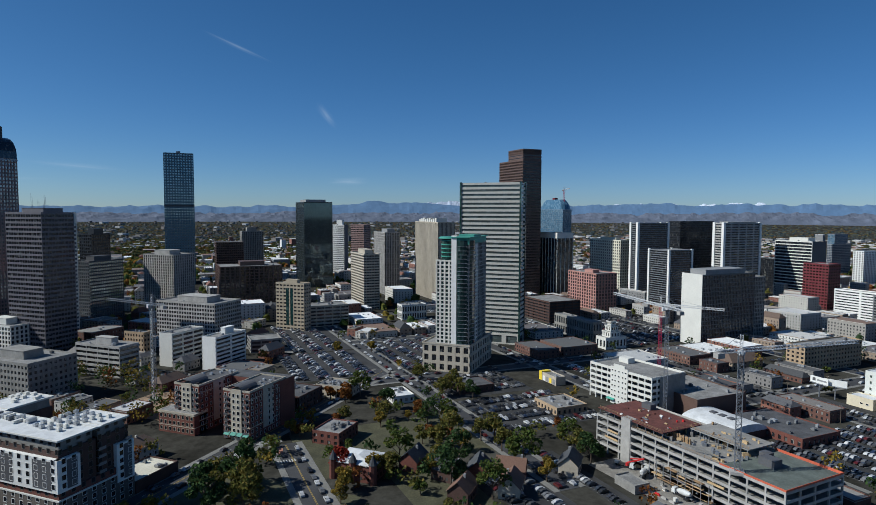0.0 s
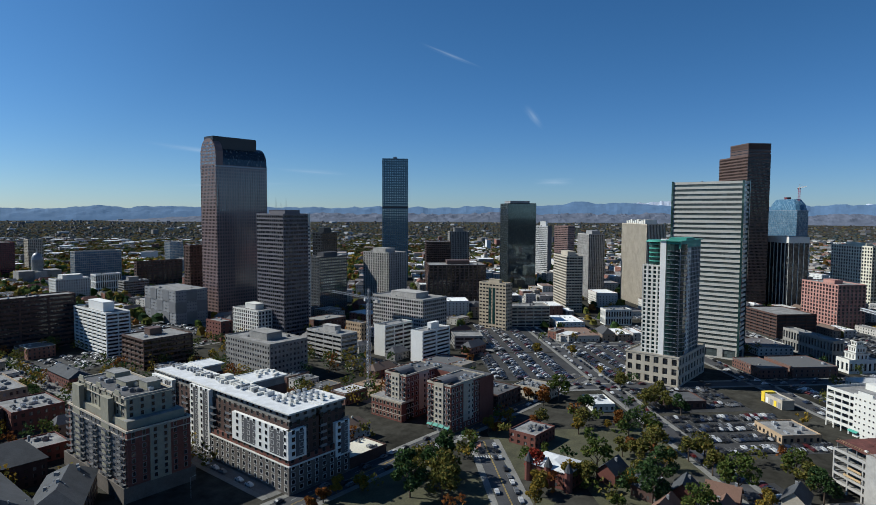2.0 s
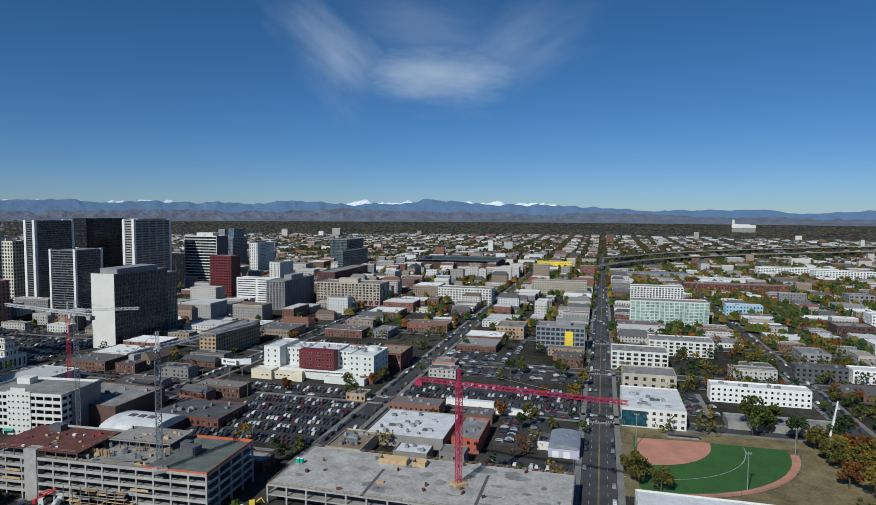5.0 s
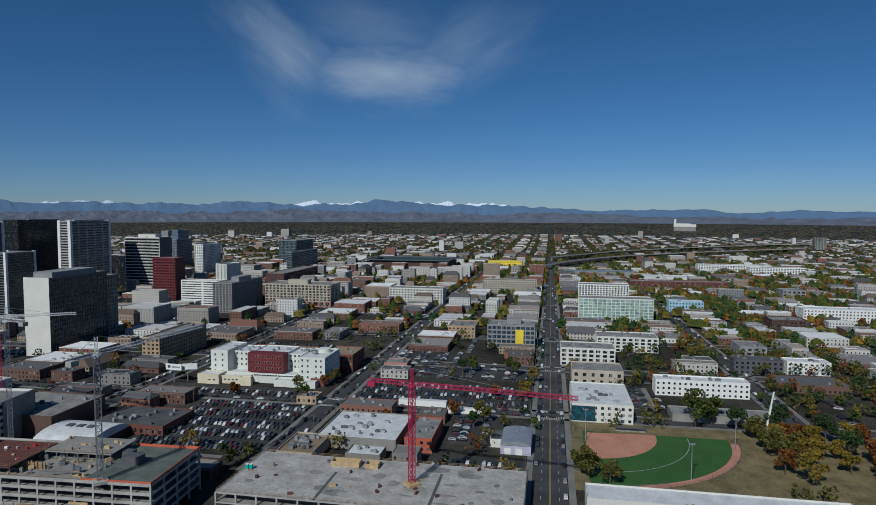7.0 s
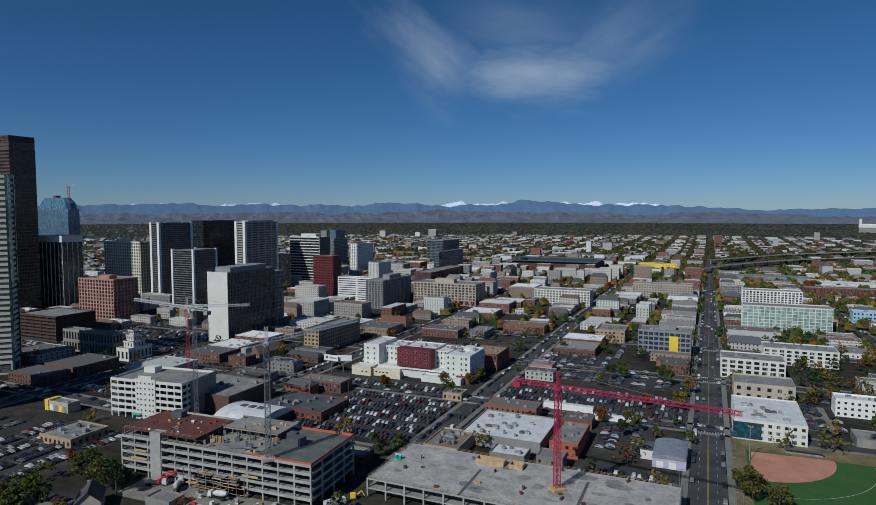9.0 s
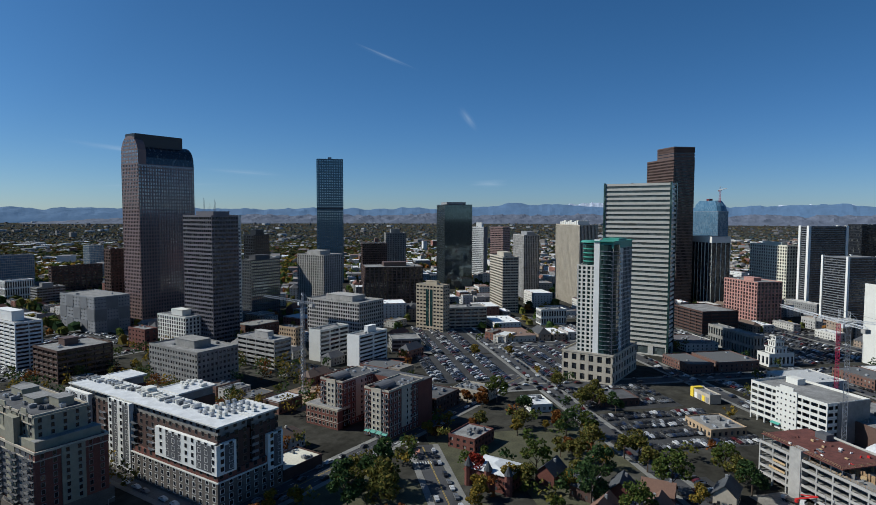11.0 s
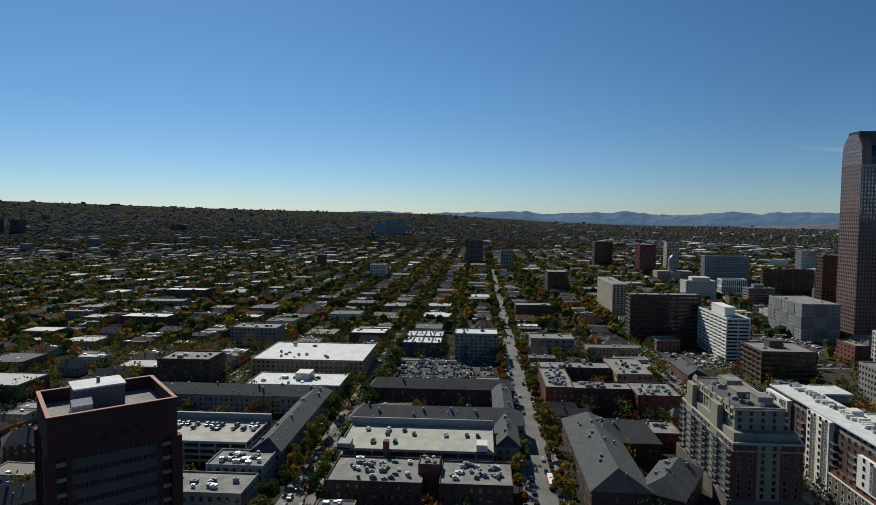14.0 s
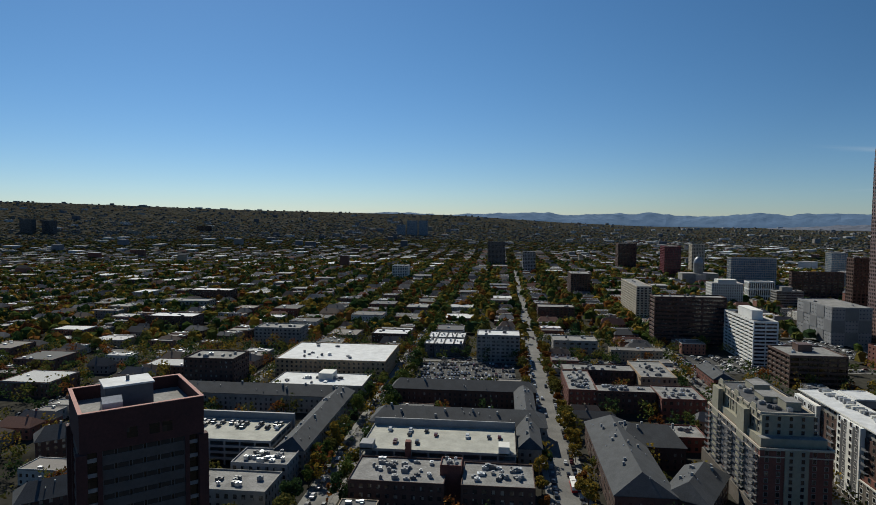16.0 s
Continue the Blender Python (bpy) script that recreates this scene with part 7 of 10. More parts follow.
lot(DIAG, -640, 285, -560, 360, "x", seed=23, surface_mat=M_LOT, fill=0.7)
lot(DIAG, -540, 380, -430, 470, "x", seed=24, surface_mat=M_LOT, fill=0.7)

# cars along the kerbs and on the road
rng = random.Random(77)
for turn, x0, y0, x1, y1, hw in ROADS:
    length = math.hypot(x1 - x0, y1 - y0)
    d = ((x1 - x0) / length, (y1 - y0) / length)
    s = (-d[1], d[0])
    fm = pose(0, 0, 0, 0, 0, turn)
    head = turn + math.degrees(math.atan2(d[1], d[0])) - 90
    k = 10.0
    while k < min(length, 900):
        for off, chance in ((hw - 1.2, 0.66), (-hw + 1.2, 0.66), (hw * 0.35, 0.07), (-hw * 0.35, 0.07)):
            if rng.random() < chance:
                p = fm @ Vector((x0 + d[0] * k + s[0] * off, y0 + d[1] * k + s[1] * off, 0))
                if free(p.x, p.y, 1.0) and math.hypot(p.x, p.y) > 150:
                    CAR_SPOTS.append((p.x, p.y, 0.07, head + (0 if off < 0 else 180)))
        k += rng.uniform(6.0, 9.0)


# ---- ball field ----
def ball_field():
    cx, cy = 52.0, 312.0
    take(*local(DIAG, cx, cy), 45, 86, 78)
    edge = Mesh()
    ring = [(15, 284)] + [(14 + 76 * math.cos(t), 346 - 68 * math.sin(t)) for t in [radians(a) for a in (88, 76, 64, 52, 40, 28, 16, 4)]] + [(90, 347), (15, 347)]
    edge.poly([(*p, 0.06) for p in ring])
    solid("field_turf", edge, M_TURF, "mown green sports turf of a ball field", "sports field", m=DIAG)
    base = Mesh()
    hx, hy = 17.5, 345.0
    arc = [(hx, hy)] + [(hx + 36 * math.cos(t), hy - 36 * math.sin(t)) for t in [radians(a) for a in range(-4, 95, 7)]]
    base.poly([(*p, 0.1) for p in reversed(arc)])
    solid("infield", base, M_INFIELD, "pale red clay infield of a ball field", "sports field", m=DIAG)
    line = Mesh()
    pts = [(hx + 52 * math.cos(radians(a)), hy - 52 * math.sin(radians(a))) for a in range(0, 91, 5)]
    for (ax, ay), (bx, by) in zip(pts, pts[1:]):
        line.poly([(ax, ay, 0.11), (bx, by, 0.11), (bx * 0.995 + hx * 0.005, by * 0.995 + hy * 0.005, 0.11), (ax * 0.995 + hx * 0.005, ay * 0.995 + hy * 0.005, 0.11)])
    solid("field_line", line, M_PAINT, "curved chalk line on the turf", "road marking", m=DIAG)
    trk = Mesh()
    pts = [(14 + 76 * math.cos(radians(a)), 346 - 68 * math.sin(radians(a))) for a in range(4, 89, 6)]
    for (ax, ay), (bx, by) in zip(pts, pts[1:]):
        f = 1.05
        trk.poly([(ax, ay, 0.09), (bx, by, 0.09), (14 + (bx - 14) * f, 346 + (by - 346) * f, 0.09), (14 + (ax - 14) * f, 346 + (ay - 346) * f, 0.09)])
    solid("warning_track", trk, M_INFIELD, "curved clay warning track round the turf", "sports field", m=DIAG)
    fence = thing("fence", DIAG @ pose(0, 0, 0), "dark wire fence round the ball field", "fence")
    for (ax, ay), (bx, by) in zip(pts, pts[1:]):
        f = 1.055
        a, b = (14 + (ax - 14) * f, 346 + (ay - 346) * f), (14 + (bx - 14) * f, 346 + (by - 346) * f)
        part("post", slab_box(a[0] - 0.06, a[1] - 0.06, 0, a[0] + 0.06, a[1] + 0.06, 2.4), M_STEEL, fence)
        part("rail", Mesh().beam((*a, 2.3), (*b, 2.3), 0.08).beam((*a, 1.2), (*b, 1.2), 0.06).beam((*a, 0.3), (*b, 0.3), 0.06), M_STEEL, fence)
    for px, py in ((16, 332), (60, 291), (89, 330)):
        p = thing("light_pole", DIAG @ pose(px, py, 0), "tall steel floodlight pole by the ball field", "light pole", "floodlight poles")
        part("pole", Mesh().tube(0, 0, 0.22, 0, 17, 8, 0.6), M_METAL, p)
        part("crossbar", slab_box(-1.3, -0.1, 16.4, 1.3, 0.1, 16.7), M_METAL, p)
        for u in (-1.0, 0, 1.0):
            part("lamp", slab_box(u - 0.25, -0.3, 16.7, u + 0.25, 0.3, 17.2), M_METAL, p)
    d = thing("dugout", DIAG @ pose(41, 349.5, 0), "low dugout with a dark roof beside the infield", "dugout")
    part("wall", slab_box(-8, 0.5, 0, 8, 1.0, 2.4), M_CONCD, d)
    part("roof", slab_box(-8.3, -1.2, 2.4, 8.3, 1.3, 2.6), M_DKGREY, d)


ball_field()
for q, mat, lab in (((8, 272, 200, 362), M_DRY, "dry brown grass of a small park"), ((-262, 92, -190, 124), M_GRASS, "patchy lawn of the gardens"), ((-330, 60, -268, 152), M_GRASS, "patchy lawn of the gardens")):
    solid("lawn", Mesh().poly([(q[0], q[1], 0.05), (q[2], q[1], 0.05), (q[2], q[3], 0.05), (q[0], q[3], 0.05)]), mat, lab, "lawn", m=DIAG)
solid("lawn", Mesh().poly([(-226, -196, 0.05), (-146, -196, 0.05), (-146, -120, 0.05), (-226, -120, 0.05)]), M_GRASS, "shaded park lawn under tall trees", "lawn")


isl = Mesh().prism([(-261, -184), (-254, -186), (-250.5, -177)], 0.02, 0.2)
solid("traffic_island", isl, M_INFIELD, "red paved traffic island at the crossing", "traffic island")
for cx, cy, a in ((-243, -196, 90), (-268, -192, 45), (-246, -171, 135), (-262, -197, 0)):
    z = Mesh()
    for k in range(7):
        z.poly([(-4.5 + k * 1.3, -1.6, 0.15), (-3.9 + k * 1.3, -1.6, 0.15), (-3.9 + k * 1.3, 1.6, 0.15), (-4.5 + k * 1.3, 1.6, 0.15)])
    solid("crosswalk", z, M_PAINT, "white painted crosswalk bars on asphalt", "road marking", m=pose(cx, cy, 0, 0, 0, a))
for n, mm in ((-1.2, 366), (-1.2, 376), (-1.2, 476), (-1.2, 486), (-137, 363), (-137, 377), (-1.2, 586)):
    z = Mesh()
    for k in range(11):
        z.poly([(-7.5 + k * 1.4, -1.5, 0.15), (-6.9 + k * 1.4, -1.5, 0.15), (-6.9 + k * 1.4, 1.5, 0.15), (-7.5 + k * 1.4, 1.5, 0.15)])
    solid("crosswalk", z, M_PAINT, "white painted crosswalk bars on asphalt", "road marking", m=DIAG @ pose(n, mm, 0))


# ---- special low buildings ----
def block(name, label, m, sx, sy, h, wall, roof, units=4, openings=True, cat="building", glass=None, par=0.8, seed=1):
    """A low flat-roofed block in a frame m, centred there."""
    ob = thing(name, m, label, cat)
    p = m.translation
    turn = math.degrees(math.atan2(m[1][0], m[0][0]))
    take(p.x, p.y, turn, sx, sy)
    hx, hy = sx / 2, sy / 2
    if openings:
        core, shell = Mesh(), Mesh()
        facade(core, shell, sx, sy, 0, h - par, 3.6, 3.6, 0.5, 0.55, 0.25)
        part("glazing", core, glass or G_HOME, ob, kind="stuff")
    else:
        shell = slab_box(-hx, -hy, 0, hx, hy, h - par)
    parapet(shell, hx, hy, h - par, par, 0.3)
    walls_of(ob, shell, wall, math.hypot(p.x, p.y) < 345)
    part("roof", slab_box(-hx + 0.3, -hy + 0.3, h - par - 0.1, hx - 0.3, hy - 0.3, h - par + 0.12), roof, ob)
    roof_units(ob, random.Random(seed), sx * 0.85, sy * 0.85, h - par + 0.12, units * 2 if math.hypot(p.x, p.y) < 420 else units)
    return ob


def gable(name, label, m, sx, sy, h, ridge, wall, roof, hip=0.0, cat="building", chimneys=0, windows=True, over=0.6):
    """A pitched-roof block: ridge along x; hip: how far the ridge ends step in."""
    ob = thing(name, m, label, cat)
    p = m.translation
    take(p.x, p.y, math.degrees(math.atan2(m[1][0], m[0][0])), sx, sy, 1.0)
    hx, hy = sx / 2, sy / 2
    w = slab_box(-hx, -hy, 0, hx, hy, h)
    if not hip:
        w.poly([(-hx, -hy, h), (-hx, hy, h), (-hx, 0, h + ridge)]).poly([(hx, hy, h), (hx, -hy, h), (hx, 0, h + ridge)])
    part("wall", w, wall, ob)
    r = Mesh()
    ox, oy = hx + over, hy + over
    e = h - ridge * over / hy
    for t in (0.0, 0.25):
        a, b = (-ox + hip, 0, h + ridge + t), (ox - hip, 0, h + ridge + t)
        c = [(-ox, -oy, e + t), (ox, -oy, e + t), (ox, oy, e + t), (-ox, oy, e + t)]
        r.poly([c[0], c[1], b, a]).poly([c[2], c[3], a, b])
        if hip:
            r.poly([c[1], c[2], b]).poly([c[3], c[0], a])
    r.box(-ox, -oy - 0.05, e, ox, -oy, e + 0.25).box(-ox, oy, e, ox, oy + 0.05, e + 0.25)
    part("roof", r, roof, ob)
    if windows:
        g = Mesh()
        k = int(sx / 3.2)
        for i in range(k):
            u = -hx + sx * (i + 0.5) / k
            for z in range(int(h / 3)):
                g.box(u - 0.6, -hy - 0.04, 1 + z * 3, u + 0.6, -hy + 0.1, 2.5 + z * 3).box(u - 0.6, hy - 0.1, 1 + z * 3, u + 0.6, hy + 0.04, 2.5 + z * 3)
        k = int(sy / 3.5)
        for i in range(k):
            u = -hy + sy * (i + 0.5) / k
            for z in range(int(h / 3)):
                g.box(-hx - 0.04, u - 0.6, 1 + z * 3, -hx + 0.1, u + 0.6, 2.5 + z * 3).box(hx - 0.1, u - 0.6, 1 + z * 3, hx + 0.04, u + 0.6, 2.5 + z * 3)
        part("glazing", g, G_HOME, ob, kind="stuff")
    rr = random.Random(int(abs(p.x) + abs(p.y)))
    for k in range(chimneys):
        u, v = rr.uniform(-hx * 0.85, hx * 0.85), rr.uniform(-hy * 0.6, hy * 0.6)
        z = h + ridge * (1 - abs(v) / hy)
        part("chimney", slab_box(u - 0.5, v - 0.5, z - 1.0, u + 0.5, v + 0.5, z + 1.6), M_GREY, ob)
    for k in range(int(sx / 7) if sx > 28 else 0):
        u, v = rr.uniform(-hx * 0.92, hx * 0.92), rr.uniform(-hy * 0.85, hy * 0.85)
        z = h + ridge * (1 - abs(v) / hy)
        part("roof_vent", slab_box(u - 0.18, v - 0.18, z - 0.3, u + 0.18, v + 0.18, z + 0.75), M_METAL, ob)
    return ob


take(*[(SITE @ Vector((10, -27, 0)))[i] for i in (0, 1)], 48, 94, 20)
# the clinic: a stepped white block with a red bay
M_CLINIC = surface("pale_green_white_render", (0.6, 0.605, 0.55), 0.8, grain=0.05, size=1.2, wear=0.06, wear_size=8)
M_CREAM = surface("cream_render", (0.6, 0.53, 0.38), 0.8, grain=0.06, size=1.2, wear=0.08, wear_size=7)
hosp = thing("clinic", DIAG @ pose(-199, 421, 0), "stepped white clinic with a red middle bay and cream front wing", "building")
take(*local(DIAG, -199, 415), 45, 90, 46)


def mass(name, x0, y0, x1, y1, h, wall, roof=None, par=0.7):
    """One wing of the clinic with its parapet and roof."""
    w = slab_box(x0, y0, 0, x1, y1, h - par)
    parapet(w, (x1 - x0) / 2, (y1 - y0) / 2, h - par, par, 0.3, (x0 + x1) / 2, (y0 + y1) / 2)
    part(name, w, wall, hosp)
    part("roof", slab_box(x0 + 0.3, y0 + 0.3, h - par - 0.1, x1 - 0.3, y1 - 0.3, h - par + 0.1), roof or M_ROOFW, hosp)


mass("end_wing", -42, -16, -29, 13, 21.5, M_CLINIC)
mass("middle_wing", -29, -7, -13, 13, 19.5, M_CLINIC)
mass("core_wing", -13, -9, 13, 13.2, 20.0, M_CLINIC)
mass("middle_wing", 13, -7, 25, 13, 19.0, M_CLINIC)
mass("end_wing", 25, -17, 44, 13, 19.5, M_CLINIC)
mass("podium", -28.8, -18, 24.8, -7.2, 7.0, M_CLINIC)
mass("front_wing", -40, -24, -9, -18.2, 5.6, M_CREAM)
mass("porch", -46, -27, -30, -16.3, 6.8, M_CREAM)
mass("porch", -14, -27, -6, -24.2, 6.0, M_CREAM)
mass("loading_wing", 10, -25, 40, -18.2, 4.6, M_CLINIC)
part("brick_base", slab_box(34, -18.6, 0, 44.4, -17, 5), M_BRICK, hosp)
part("roof_drum", Mesh().tube(36, 4, 4.5, 18.8, 21.5, 16), M_CLINIC, hosp)
part("red_bay", slab_box(-13.5, -16.5, 7.2, 13.5, -9, 20.6), M_MAROON, hosp, "deep red panelled bay")
wd = window_data(1.3, 1.7, M_PINK, G_HOME, False)
wg = window_data(1.3, 1.6, M_WHITE, glazing("pale_green_room_glass", (0.06, 0.075, 0.06), (0.16, 0.2, 0.16), 0.4, 0.15), False)
for k in range(3):
    for u in (-11, -6.6, -4.4, 0, 2.2, 5.2, 9, 11):
        put("window", wd, hosp, on_side("S", 0, 16.52, u, 9.2 + 4 * k))
for k in range(4):
    z = 4.6 + 3.9 * k
    for u in (-38.5, -33):
        put("window", wg, hosp, on_side("S", 0, 16.02, u, z + 1.2))
    for u in (27.5, 31.5, 37.5, 41):
        put("window", wg, hosp, on_side("S", 0, 17.02, u, z))
    for u in (-12, -5, 3, 9):
        put("window", wg, hosp, on_side("E", 44.02, 0, u, z))
    if k > 0:
        for u in (-26.5, -23, -19.5, -16, 15, 18, 21, 23.5):
            put("window", wg, hosp, on_side("S", 0, 7.02, u, z + 0.4))
wl = window_data(1.6, 0.9, M_WHITE, G_DARK, False)
for i in range(16):
    put("window", wl, hosp, on_side("S", 0, 18.02, -7.5 + i * 2.0, 5.0))
for u in (-37, -33.5, -27, -24, -21, -18):
    put("window", wl, hosp, on_side("S", 0, 24.02 if u > -30 else 27.02, u, 2.6))
roof_units(hosp, random.Random(4), 76, 16, 19.6, 16)
for p, q, sx, sy, h, wall, roof, lab in ((-214, 462, 54, 26, 11, M_BRICK, "brown", "brick loft block with a brown gravel roof"), (-160, 458, 24, 30, 13, M_BRICK, "brown", "red brick corner block beside the clinic"), (-118, 462, 18, 14, 6, M_PINK, "grey", "small brick shop with a grey roof"),
                                         (-152, 369, 13, 11, 5, M_TAN, "grey", "small tan brick house with a grey roof behind trees"), (-118, 368, 9, 5, 3.6, M_OFFWH, "white", "small white site cabin by the road")):
    block("shop" if h < 7 else "brick_house", lab, DIAG @ pose(p, q, 0), sx, sy, h, wall, {"brown": surface("tan_gravel_roof", (0.24, 0.18, 0.12), 0.95, grain=0.25, size=0.9), "grey": M_ROOFG, "white": M_ROOFW}[roof], 3, True, seed=int(-p))
# billboards over the parking lot
for q, lab in ((0, "white billboard on a steel mast over the parking lot"), (28, "pale billboard set at an angle behind another")):
    bb = thing("billboard", DIAG @ pose(-262 + q * 0.32, 392 + q * 0.1, 0, 0, 0, -6 + q), lab, "billboard", "billboards")
    part("mast", Mesh().tube(0, 0.6, 0.4, 0, 9.2, 10), M_STEEL, bb)
    part("panel", slab_box(-6.5, 0, 9, 6.5, 0.4, 13.2), M_WHITE, bb)
    part("catwalk", slab_box(-6.6, -0.9, 8.7, 6.6, 0.3, 8.8), M_STEEL, bb)
    if not q:
        part("lettering_bar", slab_box(-1.5, -0.06, 10.6, 5.4, 0, 11.6), M_GREY, bb)
        part("emblem", Mesh().tube(-3.8, -0.02, 0.04, 0, 0.1, 6).box(-4.8, -0.06, 10.2, -2.6, 0, 12.2), M_DKGREY, bb)
# arched roof hall and dark brick shed
hall = thing("market_hall", DIAG @ pose(-241, 281, 0), "low hall with a pale arched metal roof", "building")
take(*local(DIAG, -241, 281), 45, 34, 30)
part("wall", slab_box(-16, -14, 0, 16, 14, 4.5), M_BRICKB, hall)
v = Mesh()
for k in range(14):
    a, b = math.pi * k / 14, math.pi * (k + 1) / 14
    v.poly([(-16.4, -14.4 * math.cos(a), 4.5 + 4.2 * math.sin(a)), (16.4, -14.4 * math.cos(a), 4.5 + 4.2 * math.sin(a)), (16.4, -14.4 * math.cos(b), 4.5 + 4.2 * math.sin(b)), (-16.4, -14.4 * math.cos(b), 4.5 + 4.2 * math.sin(b))])
for s in (-16.4, 16.4):
    v.poly([(s, -14.4 * math.cos(math.pi * k / 14), 4.5 + 4.2 * math.sin(math.pi * k / 14)) for k in range(15)])
part("arched_roof", v, M_ROOFW, hall)
for k in range(3):
    part("skylight", slab_box(-8 + k * 6, -2, 8.4, -4.5 + k * 6, 1.5, 9.2), M_DKGREY, hall)
block("workshop", "low red brick workshop with a dark roof", DIAG @ pose(-227, 311, 0), 44, 30, 5.5, M_BRICK, M_ROOFD, 5, seed=9)
# Dark brown wall colour paints the shadow lying on this warehouse.
block("warehouse", "warehouse beside the parking structure, blank walls painted dark as shadow", DIAG @ pose(-283, 302, 0), 46, 40, 12, M_BROWN, M_ROOFG, 4, False, seed=11)
block("warehouse", "low warehouse with a white roof by the street", DIAG @ pose(-99, 318, 0), 42, 40, 6.2, M_CONCD, M_ROOFW, 9, False, seed=12)
block("warehouse", "gravel roofed workshop behind the building site", DIAG @ pose(-122, 288, 0), 18, 26, 6.0, M_BEIGE, surface("brown_gravel_roof", (0.2, 0.15, 0.1), 0.95, grain=0.3, size=0.8), 12, False, seed=13)
block("warehouse", "small white roofed store behind the building site", DIAG @ pose(-90, 287, 0), 17, 12, 5.0, M_CONCD, M_ROOFW, 2, False, seed=14)
block("brick_house", "orange brick block with a grey roof behind the crane", DIAG @ pose(-67, 316, 0), 14, 32, 7.5, surface("orange_brick", (0.36, 0.09, 0.05), 0.88, grain=0.18, size=0.7), M_ROOFG, 2, True, seed=15)
barrel = thing("garage_workshop", DIAG @ pose(-19, 318, 0), "pale lavender corner garage with a shallow arched metal roof", "building")
take(*local(DIAG, -19, 318), 45, 17, 26)
part("wall", slab_box(-7.5, -12, 0, 7.5, 12, 4.6), surface("lavender_wall", (0.42, 0.4, 0.5), 0.8, grain=0.08), barrel)
v = Mesh()
arc = [(-7.7 * math.cos(math.pi * k / 10), 4.6 + 1.9 * math.sin(math.pi * k / 10)) for k in range(11)]
for (a, za), (b, zb) in zip(arc, arc[1:]):
    v.poly([(a, -12.2, za), (b, -12.2, zb), (b, 12.2, zb), (a, 12.2, za)])
for e in (-12.2, 12.2):
    v.poly([(a, e, z) for a, z in arc])
part("arched_roof", v, M_METAL, barrel)
part("roof_vent", Mesh().tube(1, 3, 0.4, 6.2, 7.2, 8), M_STEEL, barrel)
for u in (-4, 1.5):
    part("door", slab_box(u - 1.6, -12.1, 0, u + 1.6, -11.9, 3.2), M_WHITE, barrel)
part("annex", slab_box(-13.5, -4, 0, -7.6, 9, 4.4), M_OFFWH, barrel)
part("annex_roof", slab_box(-13.3, -3.8, 4.4, -7.8, 8.8, 4.55), M_ROOFD, barrel)
block("trailer", "long white site trailer with blue lettering bars", DIAG @ pose(-80, 374.5, 0), 30, 4, 3.6, M_WHITE, M_ROOFW, 0, False, "trailer", seed=17, par=0.1)
block("trailer", "long white site trailer beside parked cars", DIAG @ pose(-52, 365, 0), 22, 3.2, 3.2, M_WHITE, M_ROOFW, 0, False, "trailer", seed=18, par=0.1)
school = block("school", "cream school block with a teal glass front", DIAG @ pose(27, 385, 0), 34, 46, 11, M_OFFWH, M_ROOFW, 6, True, seed=19)
part("glass_front", slab_box(-17.3, -23.4, 1, -4, -21, 9.5), glazing("teal_glass", (0.01, 0.035, 0.05), (0.02, 0.1, 0.13), 0.4, 0.1, (1.5, 1.5)), school)
low = block("concrete_wall_yard", "low concrete walled yard with painted bars", DIAG @ pose(96, 381, 0), 58, 16, 4.5, M_CONCD, M_ROOFG, 0, False, seed=20)
block("shed", "low white roofed shed at the end of the ball field", DIAG @ pose(62, 255, 0), 100, 14, 8, M_OFFWH, M_ROOFW, 0, False, seed=21)
block("church_hall", "tan low shop building with a flat white annex", DIAG @ pose(-310, 222, 0), 24, 22, 5, M_TAN, M_ROOFG, 3, True, seed=22)
block("shop", "low dark roofed shop among bare trees", DIAG @ pose(-370, 190, 0), 22, 26, 5, M_BRICKB, M_ROOFD, 2, True, seed=23)
yel = block("shop", "cream shop with bright yellow corner and shuttered doors", DIAG @ pose(-362, 252, 0), 20, 8, 6, M_BEIGE, M_ROOFG, 1, False, seed=24)
part("yellow_corner", slab_box(-10.3, -4.4, 0, -7, 3, 6.4), M_YELP, yel)
for k in range(4):
    part("shutter", slab_box(-6 + k * 4, -4.12, 0.3, -3.4 + k * 4, -3.9, 3.8), (M_WHITE, M_GREY, M_YELP, M_GREY)[k], yel)

block("shop", "white roofed corner shop in the parking lots", pose(-357, -163, 0, 0, 0, 45), 20, 14, 5, M_OFFWH, M_ROOFW, 2, True, seed=25)
block("shop", "low grey apartment block behind orange trees", pose(-322, -222, 0), 26, 32, 10, M_BRICKB, M_ROOFD, 8, True, seed=26)
block("shop", "cream two storey house with a flat roof", pose(-352, -205, 0), 18, 22, 8, M_BEIGE, M_ROOFG, 6, True, seed=27)
block("shop", "low shop with cream roof and skylights", pose(-205, -219, 0), 24, 17, 5.5, M_BRICKB, surface("cream_roof", (0.55, 0.52, 0.42), 0.85, grain=0.1, size=1), 3, False, seed=28)
